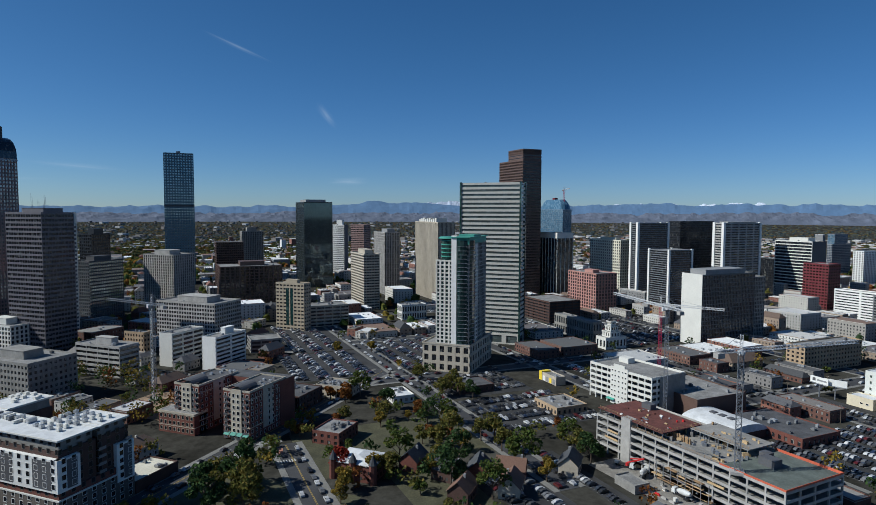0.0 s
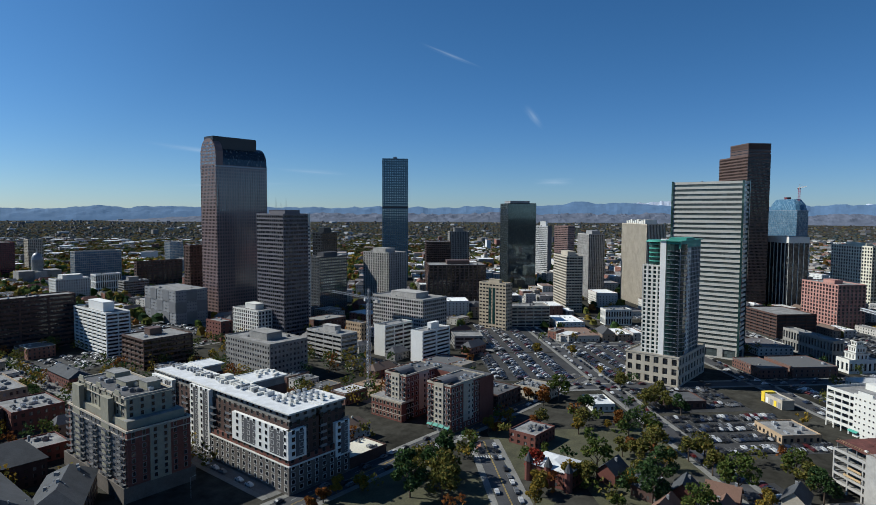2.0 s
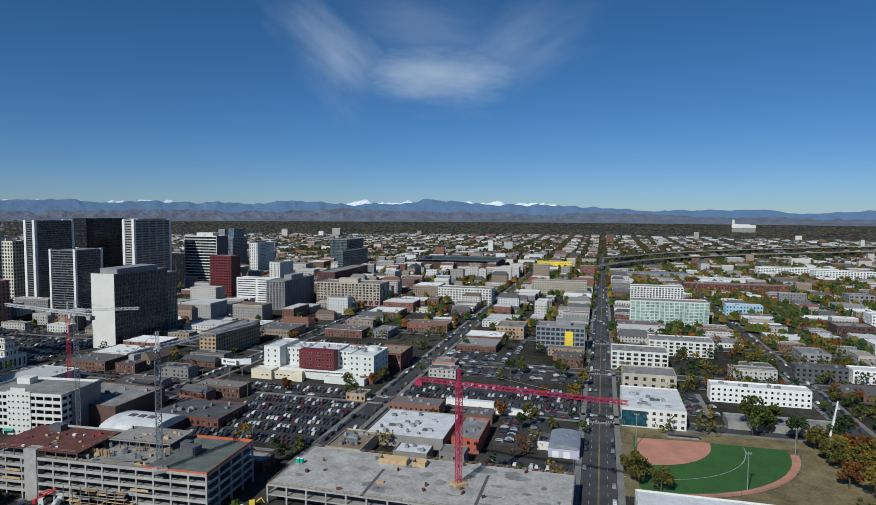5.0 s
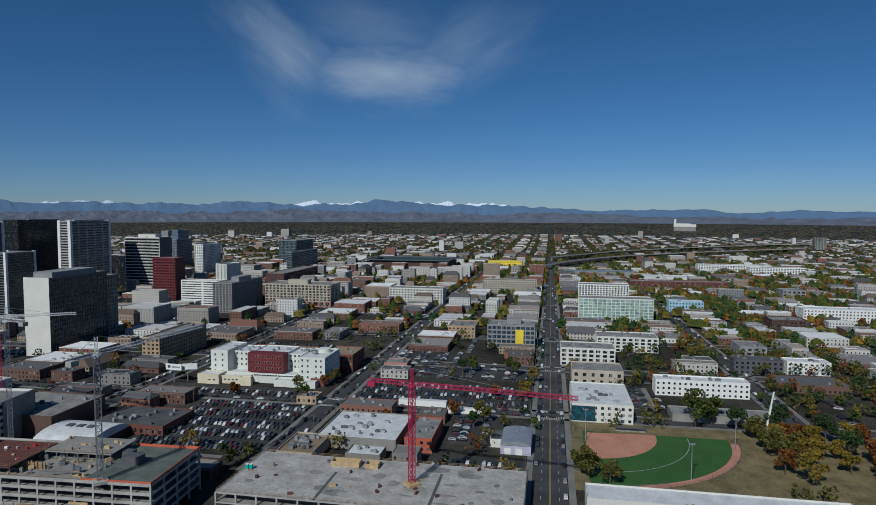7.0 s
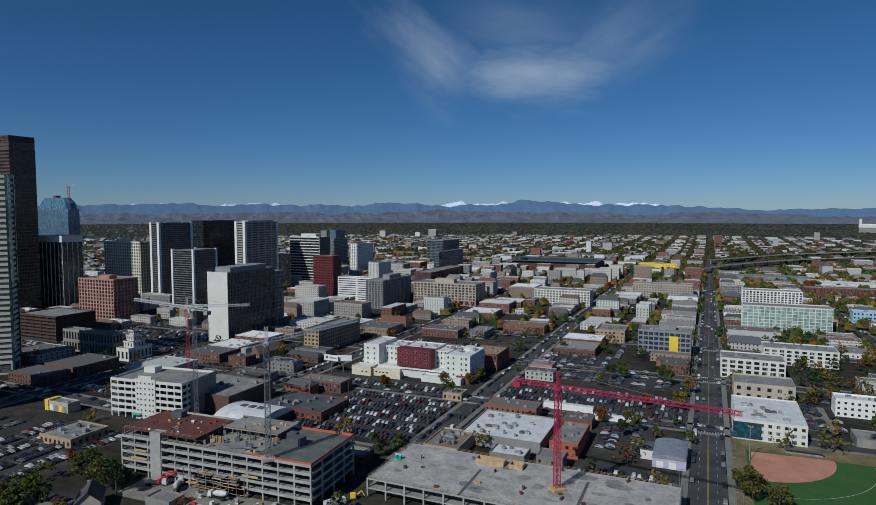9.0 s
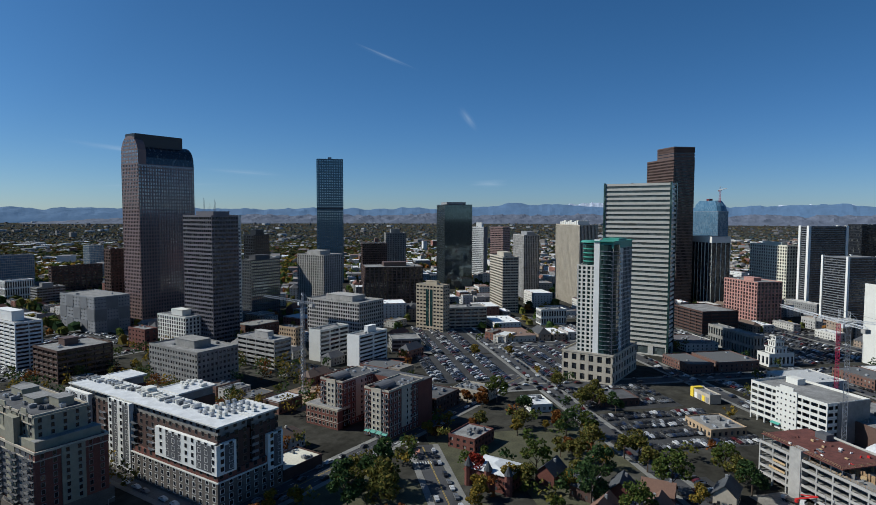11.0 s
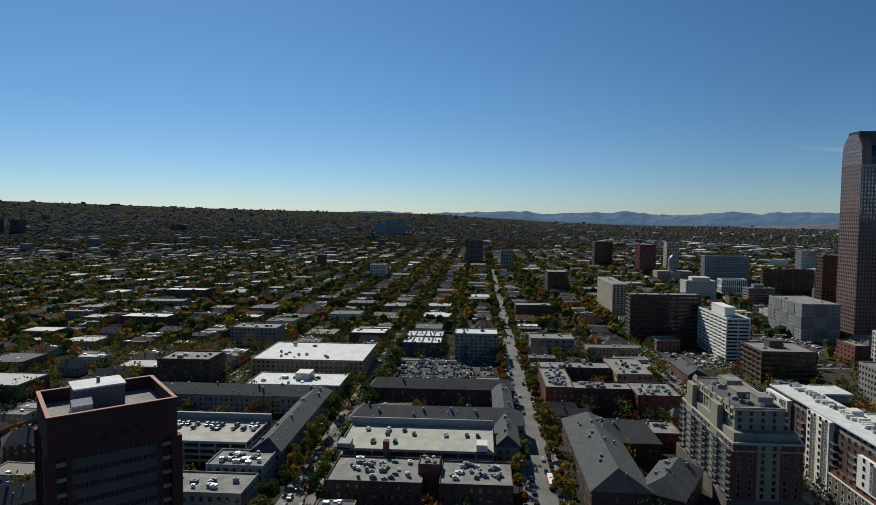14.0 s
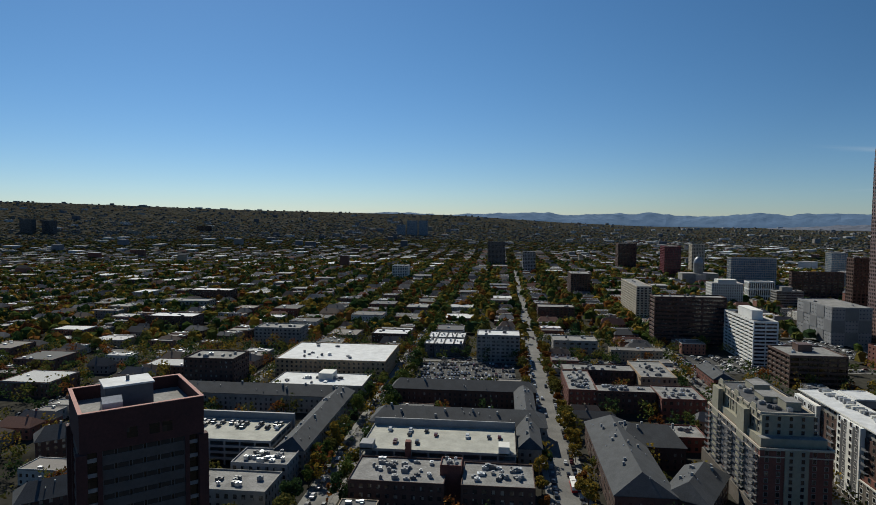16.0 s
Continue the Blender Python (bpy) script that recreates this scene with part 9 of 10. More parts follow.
def house_mesh(walls, roofs, slopes, panes, plant, M, w, d, h, pitched, rng, detail):
    """Adds one house at the pose M."""
    def q(x, y, z):
        return tuple(M @ Vector((x, y, z)))

    def bx(mesh, x0, y0, z0, x1, y1, z1):
        n = len(mesh.v)
        for z in (z0, z1):
            mesh.v.extend((q(x0, y0, z), q(x1, y0, z), q(x1, y1, z), q(x0, y1, z)))
        mesh.f.extend(tuple(n + i for i in f) for f in ((4, 5, 6, 7), (0, 1, 5, 4), (1, 2, 6, 5), (2, 3, 7, 6), (3, 0, 4, 7)))
    hx, hy = w / 2, d / 2
    bx(walls, -hx, -hy, 0, hx, hy, h)
    if pitched:
        r = min(hx, hy) * rng.uniform(0.55, 0.9)
        o, n = 0.5, len(slopes.v)
        if w > d:
            pts = [(-hx - o, -hy - o, h - 0.3), (hx + o, -hy - o, h - 0.3), (hx + o, hy + o, h - 0.3), (-hx - o, hy + o, h - 0.3), (-hx + hy * 0.5, 0, h + r), (hx - hy * 0.5, 0, h + r)]
            fs = ((0, 1, 5, 4), (2, 3, 4, 5), (1, 2, 5), (3, 0, 4))
        else:
            pts = [(-hx - o, -hy - o, h - 0.3), (hx + o, -hy - o, h - 0.3), (hx + o, hy + o, h - 0.3), (-hx - o, hy + o, h - 0.3), (0, -hy + hx * 0.5, h + r), (0, hy - hx * 0.5, h + r)]
            fs = ((1, 2, 5, 4), (3, 0, 4, 5), (0, 1, 4), (2, 3, 5))
        slopes.v.extend(q(*p) for p in pts)
        slopes.f.extend(tuple(n + i for i in f) for f in fs)
        if detail:
            u = rng.uniform(-hx * 0.5, hx * 0.5)
            bx(walls, u - 0.4, -0.4, h, u + 0.4, 0.4, h + r + 1.0)
    else:
        bx(roofs, -hx - 0.05, -hy - 0.05, h - 0.02, hx + 0.05, hy + 0.05, h + 0.3)
        if detail:
            for a in ((-hx, -hy, hx, -hy + 0.3), (-hx, hy - 0.3, hx, hy), (-hx, -hy + 0.3, -hx + 0.3, hy - 0.3), (hx - 0.3, -hy + 0.3, hx, hy - 0.3)):
                bx(walls, a[0], a[1], h + 0.3, a[2], a[3], h + 0.75)
        for k in range(rng.randint(1, 5) if detail else rng.randint(0, 2)):
            u, v, s = rng.uniform(-hx * 0.8, hx * 0.8), rng.uniform(-hy * 0.8, hy * 0.8), rng.uniform(0.5, 1.4)
            bx(plant, u - s, v - s * 0.7, h + 0.3, u + s, v + s * 0.7, h + rng.uniform(0.8, 1.8))
    if detail:
        nf, nb = max(1, int(h / 3)), max(2, int(w / 3.0))
        for k in range(nf):
            for i in range(nb):
                u = -hx + w * (i + 0.5) / nb
                for e in (-1, 1):
                    panes.poly([q(u + c * e * 0.6, -e * (hy + 0.04), z) for c, z in ((-1, 0.9 + 3 * k), (1, 0.9 + 3 * k), (1, 2.4 + 3 * k), (-1, 2.4 + 3 * k))])
            for i in range(max(1, int(d / 4))):
                u = -hy + d * (i + 0.5) / max(1, int(d / 4))
                for e in (-1, 1):
                    panes.poly([q(e * (hx + 0.04), u + c * e * 0.6, z) for c, z in ((-1, 0.9 + 3 * k), (1, 0.9 + 3 * k), (1, 2.4 + 3 * k), (-1, 2.4 + 3 * k))])


def fill_block(turn, x0, y0, x1, y1, rng, north):
    m = pose(0, 0, 0, 0, 0, turn)
    w = x1 - x0
    sheds = north and rng.random() < 0.6
    for col in (0, 1, 2) if sheds else (0, 1):
        v = y0 + 2
        while v < y1 - 6:
            r0 = math.hypot(*local(m, (x0 + x1) / 2, v))
            big = rng.random() < ((0.35 if r0 < 700 else 0.26) if north else 0.2 if r0 < 800 else 0.1)
            lw = rng.uniform(20, 38) if big else rng.uniform(8, 14)
            lw = min(lw, y1 - v)
            big = big and col < 2
            dep = w * (rng.uniform(0.28, 0.34 if sheds else 0.42) if big else rng.uniform(0.1, 0.16) if col == 2 else rng.uniform(0.16, 0.28))
            cx = (x0 + 4 + dep / 2, x1 - 4 - dep / 2, (x0 + x1) / 2)[col]
            cy = v + lw / 2
            wx, wy = local(m, cx, cy)
            v += lw + rng.uniform(1.5, 5)
            r = math.hypot(wx, wy)
            rad = max(dep, lw) / 2
            if lw < 6 or r < 205 or r > (3100 if north else 2150) or not in_view(wx, wy):
                continue
            gn, gm = (wx + wy) * 0.7071, (wy - wx) * 0.7071
            if -350 < gn < -185 and 50 < gm < 165:
                continue
            vacant = 0.3 if col == 2 else 0.14 if north else 0.08
            back = (x0 + x1) / 2 + (-1 if col == 0 else 1) * w * 0.06
            PLOTS.append((*local(m, back, cy), r, north))
            if north and 300 < r < 1150 and col == 0 and not sheds and rng.random() < 0.8:
                for k in range(int(lw / 2.8)):
                    p = local(m, (x0 + x1) / 2 - 2, cy - lw / 2 + 1.4 + k * 2.8)
                    if rng.random() < 0.7 and free(*p, 1.0):
                        CAR_SPOTS.append((*p, 0.06, turn + 90))
            if rng.random() < 0.7:
                PLOTS.append((*local(m, x0 + 1.0 if col == 0 else x1 - 1.0, cy + lw / 2), r, north))
            if not all(free(*local(m, cx + a * dep * 0.5, cy + b * lw * 0.5)) for a in (-1, 0, 1) for b in (-1, 0, 1)):
                continue
            if near_road(wx, wy, min(dep, lw) / 2 + 2.5) or (north and r > 1800 and rng.random() < 0.45):
                continue
            if rng.random() < vacant:
                if r < 1000 and north:
                    for k in range(int(lw / 2.9)):
                        if rng.random() < 0.7:
                            p = local(m, cx, cy - lw / 2 + 1.5 + k * 2.9)
                            CAR_SPOTS.append((*p, 0.06, turn + 90))
                continue
            pitched = rng.random() < ((0.22 if north else 0.42) if not big else 0.0)
            h = rng.choice((4.2, 5.0, 6.5, 7.0, 9.0) if north else (6.0, 6.5, 9.0, 9.5, 10.5)) if big else rng.choice((4.5, 6.0, 6.5, 7.0))
            if north and 700 < r < 1700 and wx > -1300 and rng.random() < (0.4 if gn < -150 else 0.18 if gn < 60 else 0.07):
                h = rng.uniform(10, 21)
            if r > 900 and rng.random() < (0.012 if north else 0.004):
                h = rng.uniform(16, 34)
            at = m @ pose(cx, cy, rise(wx, wy) - (1.0 if r > 1900 else 0.0), 0, 0, 0)
            if r < 560 and single[0] < 200:
                single[0] += 1
                a, b, c, g, p = Mesh(), Mesh(), Mesh(), Mesh(), Mesh()
                house_mesh(a, b, c, g, p, Matrix(), dep, lw, h, pitched, rng, True)
                ob = thing("house" if pitched else "flat_roofed_house", at, "small house with a pitched shingle roof among trees" if pitched else "low flat roofed brick or stucco building by the street", "house" if pitched else "building", "houses of the side streets")
                part("wall", a, W_ONE, ob)
                part("roof", c if pitched else b, S_ONE if pitched else R_ONE, ob)
                part("glazing", g, G_HOME, ob, kind="stuff")
                if p.v:
                    part("roof_plant", p, M_METAL, ob, kind="stuff")
            else:
                house_mesh(far_wall_n if north else far_wall, far_roof_n if north else far_roof, far_slope, far_pane, far_plant, at, dep, lw, h, pitched, rng, r < 1350)
            if r < 1600:
                TAKEN_SOFT.append((wx, wy, rad * 0.75))


TAKEN_SOFT = []
rng = random.Random(2024)
xs = [-156.0 if k == 0 else -139.6 + 103.5 * k for k in range(-5, 26)]
ys = [-205, -370, -520] + [-520 - 145 * k for k in range(1, 18)]
for i in range(len(xs) - 1):
    for j in range(len(ys) - 1):
        cx, cy = (xs[i] + xs[i + 1]) / 2, (ys[j] + ys[j + 1]) / 2
        if cx > -560 and math.hypot(cx, cy) < 3000 and in_view(cx, cy):
            top, bot = ys[j] - (9 if ys[j] != -370 else 0), ys[j + 1] + (9 if ys[j + 1] != -370 else 0)
            fill_block(0, xs[i] + 9, bot, xs[i + 1] - 9, top, rng, False)
ns = [-1.2 + 136 * k for k in range(-19, 11)]
ms = [160, 270] + [370 + 110 * k for k in range(0, 25)]
for i in range(len(ns) - 1):
    for j in range(-24, len(ms) - 1):
        y0, y1 = (ms[j], ms[j + 1]) if j >= 0 else (160 + 110 * j, 160 + 110 * (j + 1))
        wx, wy = local(DIAG, (ns[i] + ns[i + 1]) / 2, (y0 + y1) / 2)
        if (wy > -190 or wx < -560) and in_view(wx, wy) and 230 < math.hypot(wx, wy) < 3000:
            fill_block(45, ns[i] + 10, y0 + 8, ns[i + 1] - 10, y1 - 8, rng, True)
for nm, me, mat, lab in (("far_shed_walls", far_wall_n, WALLS_N, "walls of countless sheds, workshops and lofts"), ("far_house_walls", far_wall, WALLS, "walls of countless low brick and stucco houses"), ("far_flat_roofs", far_roof, ROOFS, "flat roofs of countless low houses"),
                         ("far_pitched_roofs", far_slope, SLOPES, "shingle roofs of countless small houses"), ("far_house_windows", far_pane, G_HOME, "small dark windows of the far houses"),
                         ("far_shed_roofs", far_roof_n, ROOFS_N, "pale flat roofs of sheds and workshops"), ("far_roof_plant", far_plant, M_METAL, "small metal roof units on far flat roofs")):
    solid(nm, me, mat, lab, "houses", "stuff")

# ---- cars onto their spots ----
kinds = [make_car(1.0, 1.0, "parked sedan with dark windows"), make_car(1.2, 1.03, "parked sport utility car with dark windows"), make_car(1.08, 0.92, "parked compact car with dark windows")]
CAR_SPOTS.sort(key=lambda c: math.hypot(c[0], c[1]))
rng = random.Random(99)
bodies, panes = Mesh(), Mesh()
for k, (x, y, z, a) in enumerate(CAR_SPOTS):
    at = pose(x, y, z, 0, 0, a)
    if k < 210:
        copy_thing(kinds[rng.choice((0, 1, 1, 2))], at)
    elif math.hypot(x, y) < 1400:
        hi, lo = rng.choice(((1.0, 1.0), (1.2, 1.03), (1.08, 0.92), (1.25, 1.15)))
        car_body(bodies, at, hi, lo, True)
        car_glass(panes, at, hi, lo)
for ob in kinds:
    for o in (*ob.children_recursive, ob):
        bpy.data.objects.remove(o)
solid("parked_cars", bodies, M_CARS, "hundreds of parked cars in white, grey, black and red", "cars", "stuff")
solid("parked_car_windows", panes, G_DARK, "dark windows of the parked cars", "cars", "stuff")

# ---- trees ----
def leaf_palette(name, colours, through_light=0.25):
    m = palette(name, [tuple(1.4 * v for v in c) for c in colours], 0.9, "Random Per Island", 0.2, 1.5, 0.0)
    t = m.node_tree
    b = t.nodes["Principled BSDF"]
    tr = t.nodes.new("ShaderNodeBsdfTranslucent")
    t.links.new(b.inputs["Base Color"].links[0].from_socket, tr.inputs["Color"])
    mx = node(t, "ShaderNodeMixShader", Fac=through_light)
    out = t.nodes["Material Output"]
    join(t, b, 0, mx, 1)
    join(t, tr, 0, mx, 2)
    join(t, mx, 0, out, 0)
    return m


L_GREEN = leaf_palette("green_leaves", [(0.0504, 0.072, 0.018), (0.0648, 0.0828, 0.0216), (0.0396, 0.0576, 0.0144), (0.0792, 0.0828, 0.0216)])
L_DARK = leaf_palette("dark_green_leaves", [(0.025, 0.045, 0.015), (0.035, 0.06, 0.02), (0.03, 0.05, 0.022), (0.045, 0.065, 0.025)])
L_OLIVE = leaf_palette("olive_leaves", [(0.0936, 0.0864, 0.0216), (0.072, 0.0792, 0.0216), (0.115, 0.0936, 0.0252), (0.0648, 0.0648, 0.018)])
L_YELLOW = leaf_palette("yellow_leaves", [(0.173, 0.119, 0.0216), (0.137, 0.104, 0.0216), (0.108, 0.0936, 0.0252), (0.202, 0.13, 0.0216)])
L_ORANGE = leaf_palette("orange_leaves", [(0.144, 0.0612, 0.018), (0.115, 0.0432, 0.0144), (0.166, 0.0792, 0.0216), (0.0936, 0.036, 0.0144)])
L_RED = leaf_palette("red_leaves", [(0.158, 0.0216, 0.0144), (0.115, 0.018, 0.0144), (0.187, 0.036, 0.0216)])
# L_FAR leaves are tinted blue-grey to stand in for distance haze.
L_FAR = leaf_palette("haze_tinted_far_foliage", [(0.048, 0.06, 0.06), (0.06, 0.068, 0.06), (0.036, 0.05, 0.055), (0.066, 0.07, 0.058)], 0.3)
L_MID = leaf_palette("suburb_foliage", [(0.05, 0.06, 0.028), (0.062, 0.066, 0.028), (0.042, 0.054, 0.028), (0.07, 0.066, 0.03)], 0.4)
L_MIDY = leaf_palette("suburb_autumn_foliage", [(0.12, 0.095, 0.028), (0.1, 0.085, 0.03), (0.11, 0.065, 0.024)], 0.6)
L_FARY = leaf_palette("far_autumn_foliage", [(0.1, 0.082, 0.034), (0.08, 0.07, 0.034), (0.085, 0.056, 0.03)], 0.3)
npr = np.random.default_rng(4)


def leaf_mesh(name, centres, sizes, material):
    """One mesh of small bent leaf clumps at the centres."""
    n = len(centres)
    a = npr.normal(size=(n, 3))
    a /= np.linalg.norm(a, axis=1, keepdims=True)
    b = npr.normal(size=(n, 3))
    b -= a * (a * b).sum(1, keepdims=True)
    b /= np.linalg.norm(b, axis=1, keepdims=True)
    c = np.cross(a, b)
    s = sizes[:, None]
    quad = np.stack([centres - s * a, centres + s * b * 0.7 + s * c * 0.25, centres + s * a, centres - s * b * 0.7 + s * c * 0.25], 1).reshape(-1, 3)
    me = bpy.data.meshes.new(name)
    me.vertices.add(4 * n)
    me.vertices.foreach_set("co", quad.astype(np.float32).ravel())
    me.loops.add(4 * n)
    me.loops.foreach_set("vertex_index", np.arange(4 * n, dtype=np.int32))
    me.polygons.add(n)
    me.polygons.foreach_set("loop_start", np.arange(0, 4 * n, 4, dtype=np.int32))
    me.update(calc_edges=True)
    me.materials.append(material)
    return me


def crown_points(n, r, h0, h1):
    """Leaf places for one crown: uneven clumps round the limbs' ends."""
    k = 9 + int(npr.integers(0, 5))
    ang, rad = npr.uniform(0, 2 * np.pi, k), r * np.sqrt(npr.uniform(0.05, 0.75, k))
    hub = np.stack([rad * np.cos(ang), rad * np.sin(ang), npr.uniform(h0 + 1.0, h1 - 1.0, k)], 1)
    hub[:, :2] *= np.clip(1.25 - (hub[:, 2:3] - h0) / (h1 - h0) * 0.7, 0.3, 1)
    size = npr.uniform(0.28, 0.5, k) * r
    which = npr.integers(0, k, n)
    p = npr.normal(size=(n, 3))
    p /= np.linalg.norm(p, axis=1, keepdims=True)
    p *= npr.uniform(0.45, 1.0, (n, 1)) ** 0.5
    return hub[which] + p * size[which][:, None] * np.array([1, 1, 0.8])


def make_tree(material, label, r, h, n=1050, leaf=0.47):
    ob = thing("tree", pose(0, 0, -80), label, "tree", "street and garden trees")
    t = Mesh().tube(0, 0, 0.28, 0, h * 0.45, 8, 0.6)
    for k in range(6):
        a = k * 1.05 + 0.3
        t.beam((0, 0, h * (0.25 + 0.03 * k)), (r * 0.6 * math.cos(a), r * 0.6 * math.sin(a), h * (0.5 + 0.05 * k)), 0.16)
    part("trunk", t, M_BARK, ob)
    me = leaf_mesh("crown", crown_points(n, r, h * 0.28, h), npr.uniform(0.6, 1.2, n) * leaf, material)
    c = new("crown", me)
    c.parent = ob
    return ob


KINDS = {
    "green": [make_tree(L_GREEN, "leafy green tree with a broad crown", 4.6, 11.5), make_tree(L_GREEN, "leafy green tree with a narrow crown", 3.6, 10)],
    "dark": [make_tree(L_DARK, "dark green tree with a dense crown", 4.8, 12, 1250), make_tree(L_DARK, "dark green tree in shade", 3.8, 10)],
    "olive": [make_tree(L_OLIVE, "tree turning from green to yellow", 4.4, 11), make_tree(L_OLIVE, "thinning autumn tree in olive leaf", 3.8, 9, 800)],
    "yellow": [make_tree(L_YELLOW, "small tree in bright yellow autumn leaf", 3.4, 8), make_tree(L_YELLOW, "yellow autumn tree with gaps", 4.0, 10, 1000)],
    "orange": [make_tree(L_ORANGE, "orange autumn tree with a round crown", 3.6, 8.5), make_tree(L_ORANGE, "low orange autumn tree", 3.0, 6.5, 1000)],
    "red": [make_tree(L_RED, "deep red autumn tree", 3.6, 9)],
}
TREES = []


def tree(x, y, kind, scale=1.0, turn=0.0):
    src = KINDS[kind][int(abs(x * 3 + y)) % len(KINDS[kind])]
    scale *= 1.22
    src.scale = (scale, scale, scale)
    copy_thing(src, pose(x, y, 0, 0, 0, turn))
    TREES.append((x, y))


# the garden trees between the street and the parking site
for x, y, kind, s in ((-264, -120, "green", 1.2), (-241, -124, "yellow", 1.0), (-246, -118, "olive", 1.1), (-335, -160, "dark", 1.1), (-371, -138, "olive", 1.2), (-378, -128, "olive", 1.0), (-374, -118, "dark", 0.9),
                      (-285, -109, "olive", 1.2), (-308, -109, "green", 1.3), (-298, -118, "orange", 0.8), (-311, -86, "green", 1.35), (-306, -92, "olive", 1.1), (-279, -63, "green", 1.4), (-303, -40, "green", 1.3),
                      (-296, -34, "dark", 1.1), (-329, -137, "orange", 1.0), (-318, -48, "green", 1.0), (-317, -154, "olive", 1.1), (-305, -174, "green", 0.9), (-269, -50, "yellow", 0.9), (-255, -99, "yellow", 1.0),
                      (-276, -184, "orange", 0.7), (-404, -169, "green", 1.1), (-240, -140, "red", 1.2), (-226, -128, "yellow", 1.0), (-206, -165, "green", 1.6), (-214, -174, "dark", 1.5), (-200, -178, "olive", 1.2),
                      (-209, -184, "green", 1.3), (-190, -170, "dark", 1.4), (-197, -158, "green", 1.4), (-172, -196, "yellow", 0.9), (-163, -194, "orange", 0.9), (-155, -192, "orange", 0.8), (-180, -190, "yellow", 0.8),
                      (-345, -196, "orange", 1.3), (-340, -203, "orange", 1.1), (-352, -188, "green", 1.2), (-336, -190, "orange", 1.0), (-450, -262, "yellow", 1.2), (-470, -240, "yellow", 1.0), (-262, -100, "olive", 1.0),
                      (-288, -95, "yellow", 0.9), (-296, -78, "olive", 1.1), (-324, -118, "green", 1.0), (-320, -128, "dark", 1.0), (-248, -88, "dark", 1.3), (-244, -68, "green", 1.2), (-270, -92, "dark", 1.2)):
    tree(x, y, "olive" if kind == "green" and (x + y) % 2 else kind, s, (x * 37) % 360)
GARDEN = []
# the park beside the ball field
for n, mm, kind, s in ((104, 352, "olive", 1.0), (112, 346, "yellow", 1.1), (121, 352, "orange", 1.2), (130, 345, "yellow", 1.2), (139, 352, "dark", 1.1), (147, 346, "yellow", 1.1), (156, 352, "orange", 1.1), (106, 334, "olive", 1.1), (117, 330, "olive", 1.2),
                       (128, 327, "yellow", 1.0), (141, 331, "dark", 1.2), (150, 326, "orange", 1.2), (160, 334, "yellow", 1.2), (134, 312, "yellow", 1.1), (146, 308, "orange", 1.1), (155, 314, "olive", 1.1), (166, 320, "orange", 1.0), (168, 346, "olive", 1.2)):
    tree(*local(DIAG, n, mm), kind, s, (n * 53) % 360)
# by the lots and the ball field
for n, mm, kind, s in ((-205, 372, "orange", 1.1), (-172, 397, "olive", 0.8), (-158, 372, "green", 0.8), (-155, 402, "orange", 0.8), (-150, 410, "olive", 0.9), (-148, 282, "yellow", 0.5), (15, 287, "olive", 1.2), (24, 281, "olive", 1.0), (12, 296, "olive", 0.9),
                       (78, 366, "green", 1.5), (88, 372, "green", 1.5), (98, 360, "dark", 1.2), (104, 352, "olive", 1.2), (112, 340, "yellow", 1.2), (108, 326, "olive", 1.2), (118, 318, "yellow", 1.1), (104, 306, "orange", 1.2), (112, 296, "yellow", 1.2), (122, 334, "orange", 1.1),
                       (128, 352, "orange", 1.2), (120, 366, "dark", 1.1), (136, 330, "yellow", 1.1), (-18, 398, "yellow", 1.0), (-14, 440, "yellow", 0.9), (-40, 352, "olive", 1.0), (-44, 340, "dark", 0.8), (-58, 360, "orange", 0.8), (-38, 402, "orange", 1.0), (14, 470, "yellow", 0.9),
                       (14, 520, "yellow", 0.9), (14, 560, "olive", 0.9), (-60, 462, "green", 1.1), (-66, 452, "dark", 1.0), (-30, 455, "green", 1.0), (-240, 250, "olive", 0.8), (-370, 172, "olive", 1.1), (-380, 182, "olive", 1.0)):
    tree(*local(DIAG, n, mm), kind, s, (n * 53) % 360)
# the gardens below the office towers
rng = random.Random(8)
for k in range(400):
    x, y = local(DIAG, rng.uniform(-345, -190), rng.uniform(55, 158))
    if free(x, y, 1.5) and not near_road(x, y, 1.5) and all(math.hypot(x - p, y - q) > 8.5 for p, q in GARDEN) and len(GARDEN) < 14:
        GARDEN.append((x, y))
        tree(x, y, rng.choice(("olive", "yellow", "olive", "yellow", "yellow", "orange", "green", "olive")), rng.uniform(0.6, 1.05), rng.uniform(0, 360))
# the street trees to the south
rng = random.Random(31)
for x in (-45.5, -27.0, 58.5, 76.5):
    y = -232.0
    while y > -760:
        if rng.random() < 0.72 and math.hypot(x, y) > 190 and free(x, y, -2.0) and len(TREES) < 230:
            tree(x + rng.uniform(-0.8, 0.8), y, rng.choice(("olive", "yellow", "orange", "yellow", "olive", "orange") if x < 0 else ("olive", "dark", "green", "yellow")), rng.uniform(0.75, 1.15), rng.uniform(0, 360))
        y -= rng.uniform(8, 15)
for kinds_of in KINDS.values():
    for ob in kinds_of:
        for o in (*ob.children_recursive, ob):
            bpy.data.objects.remove(o)

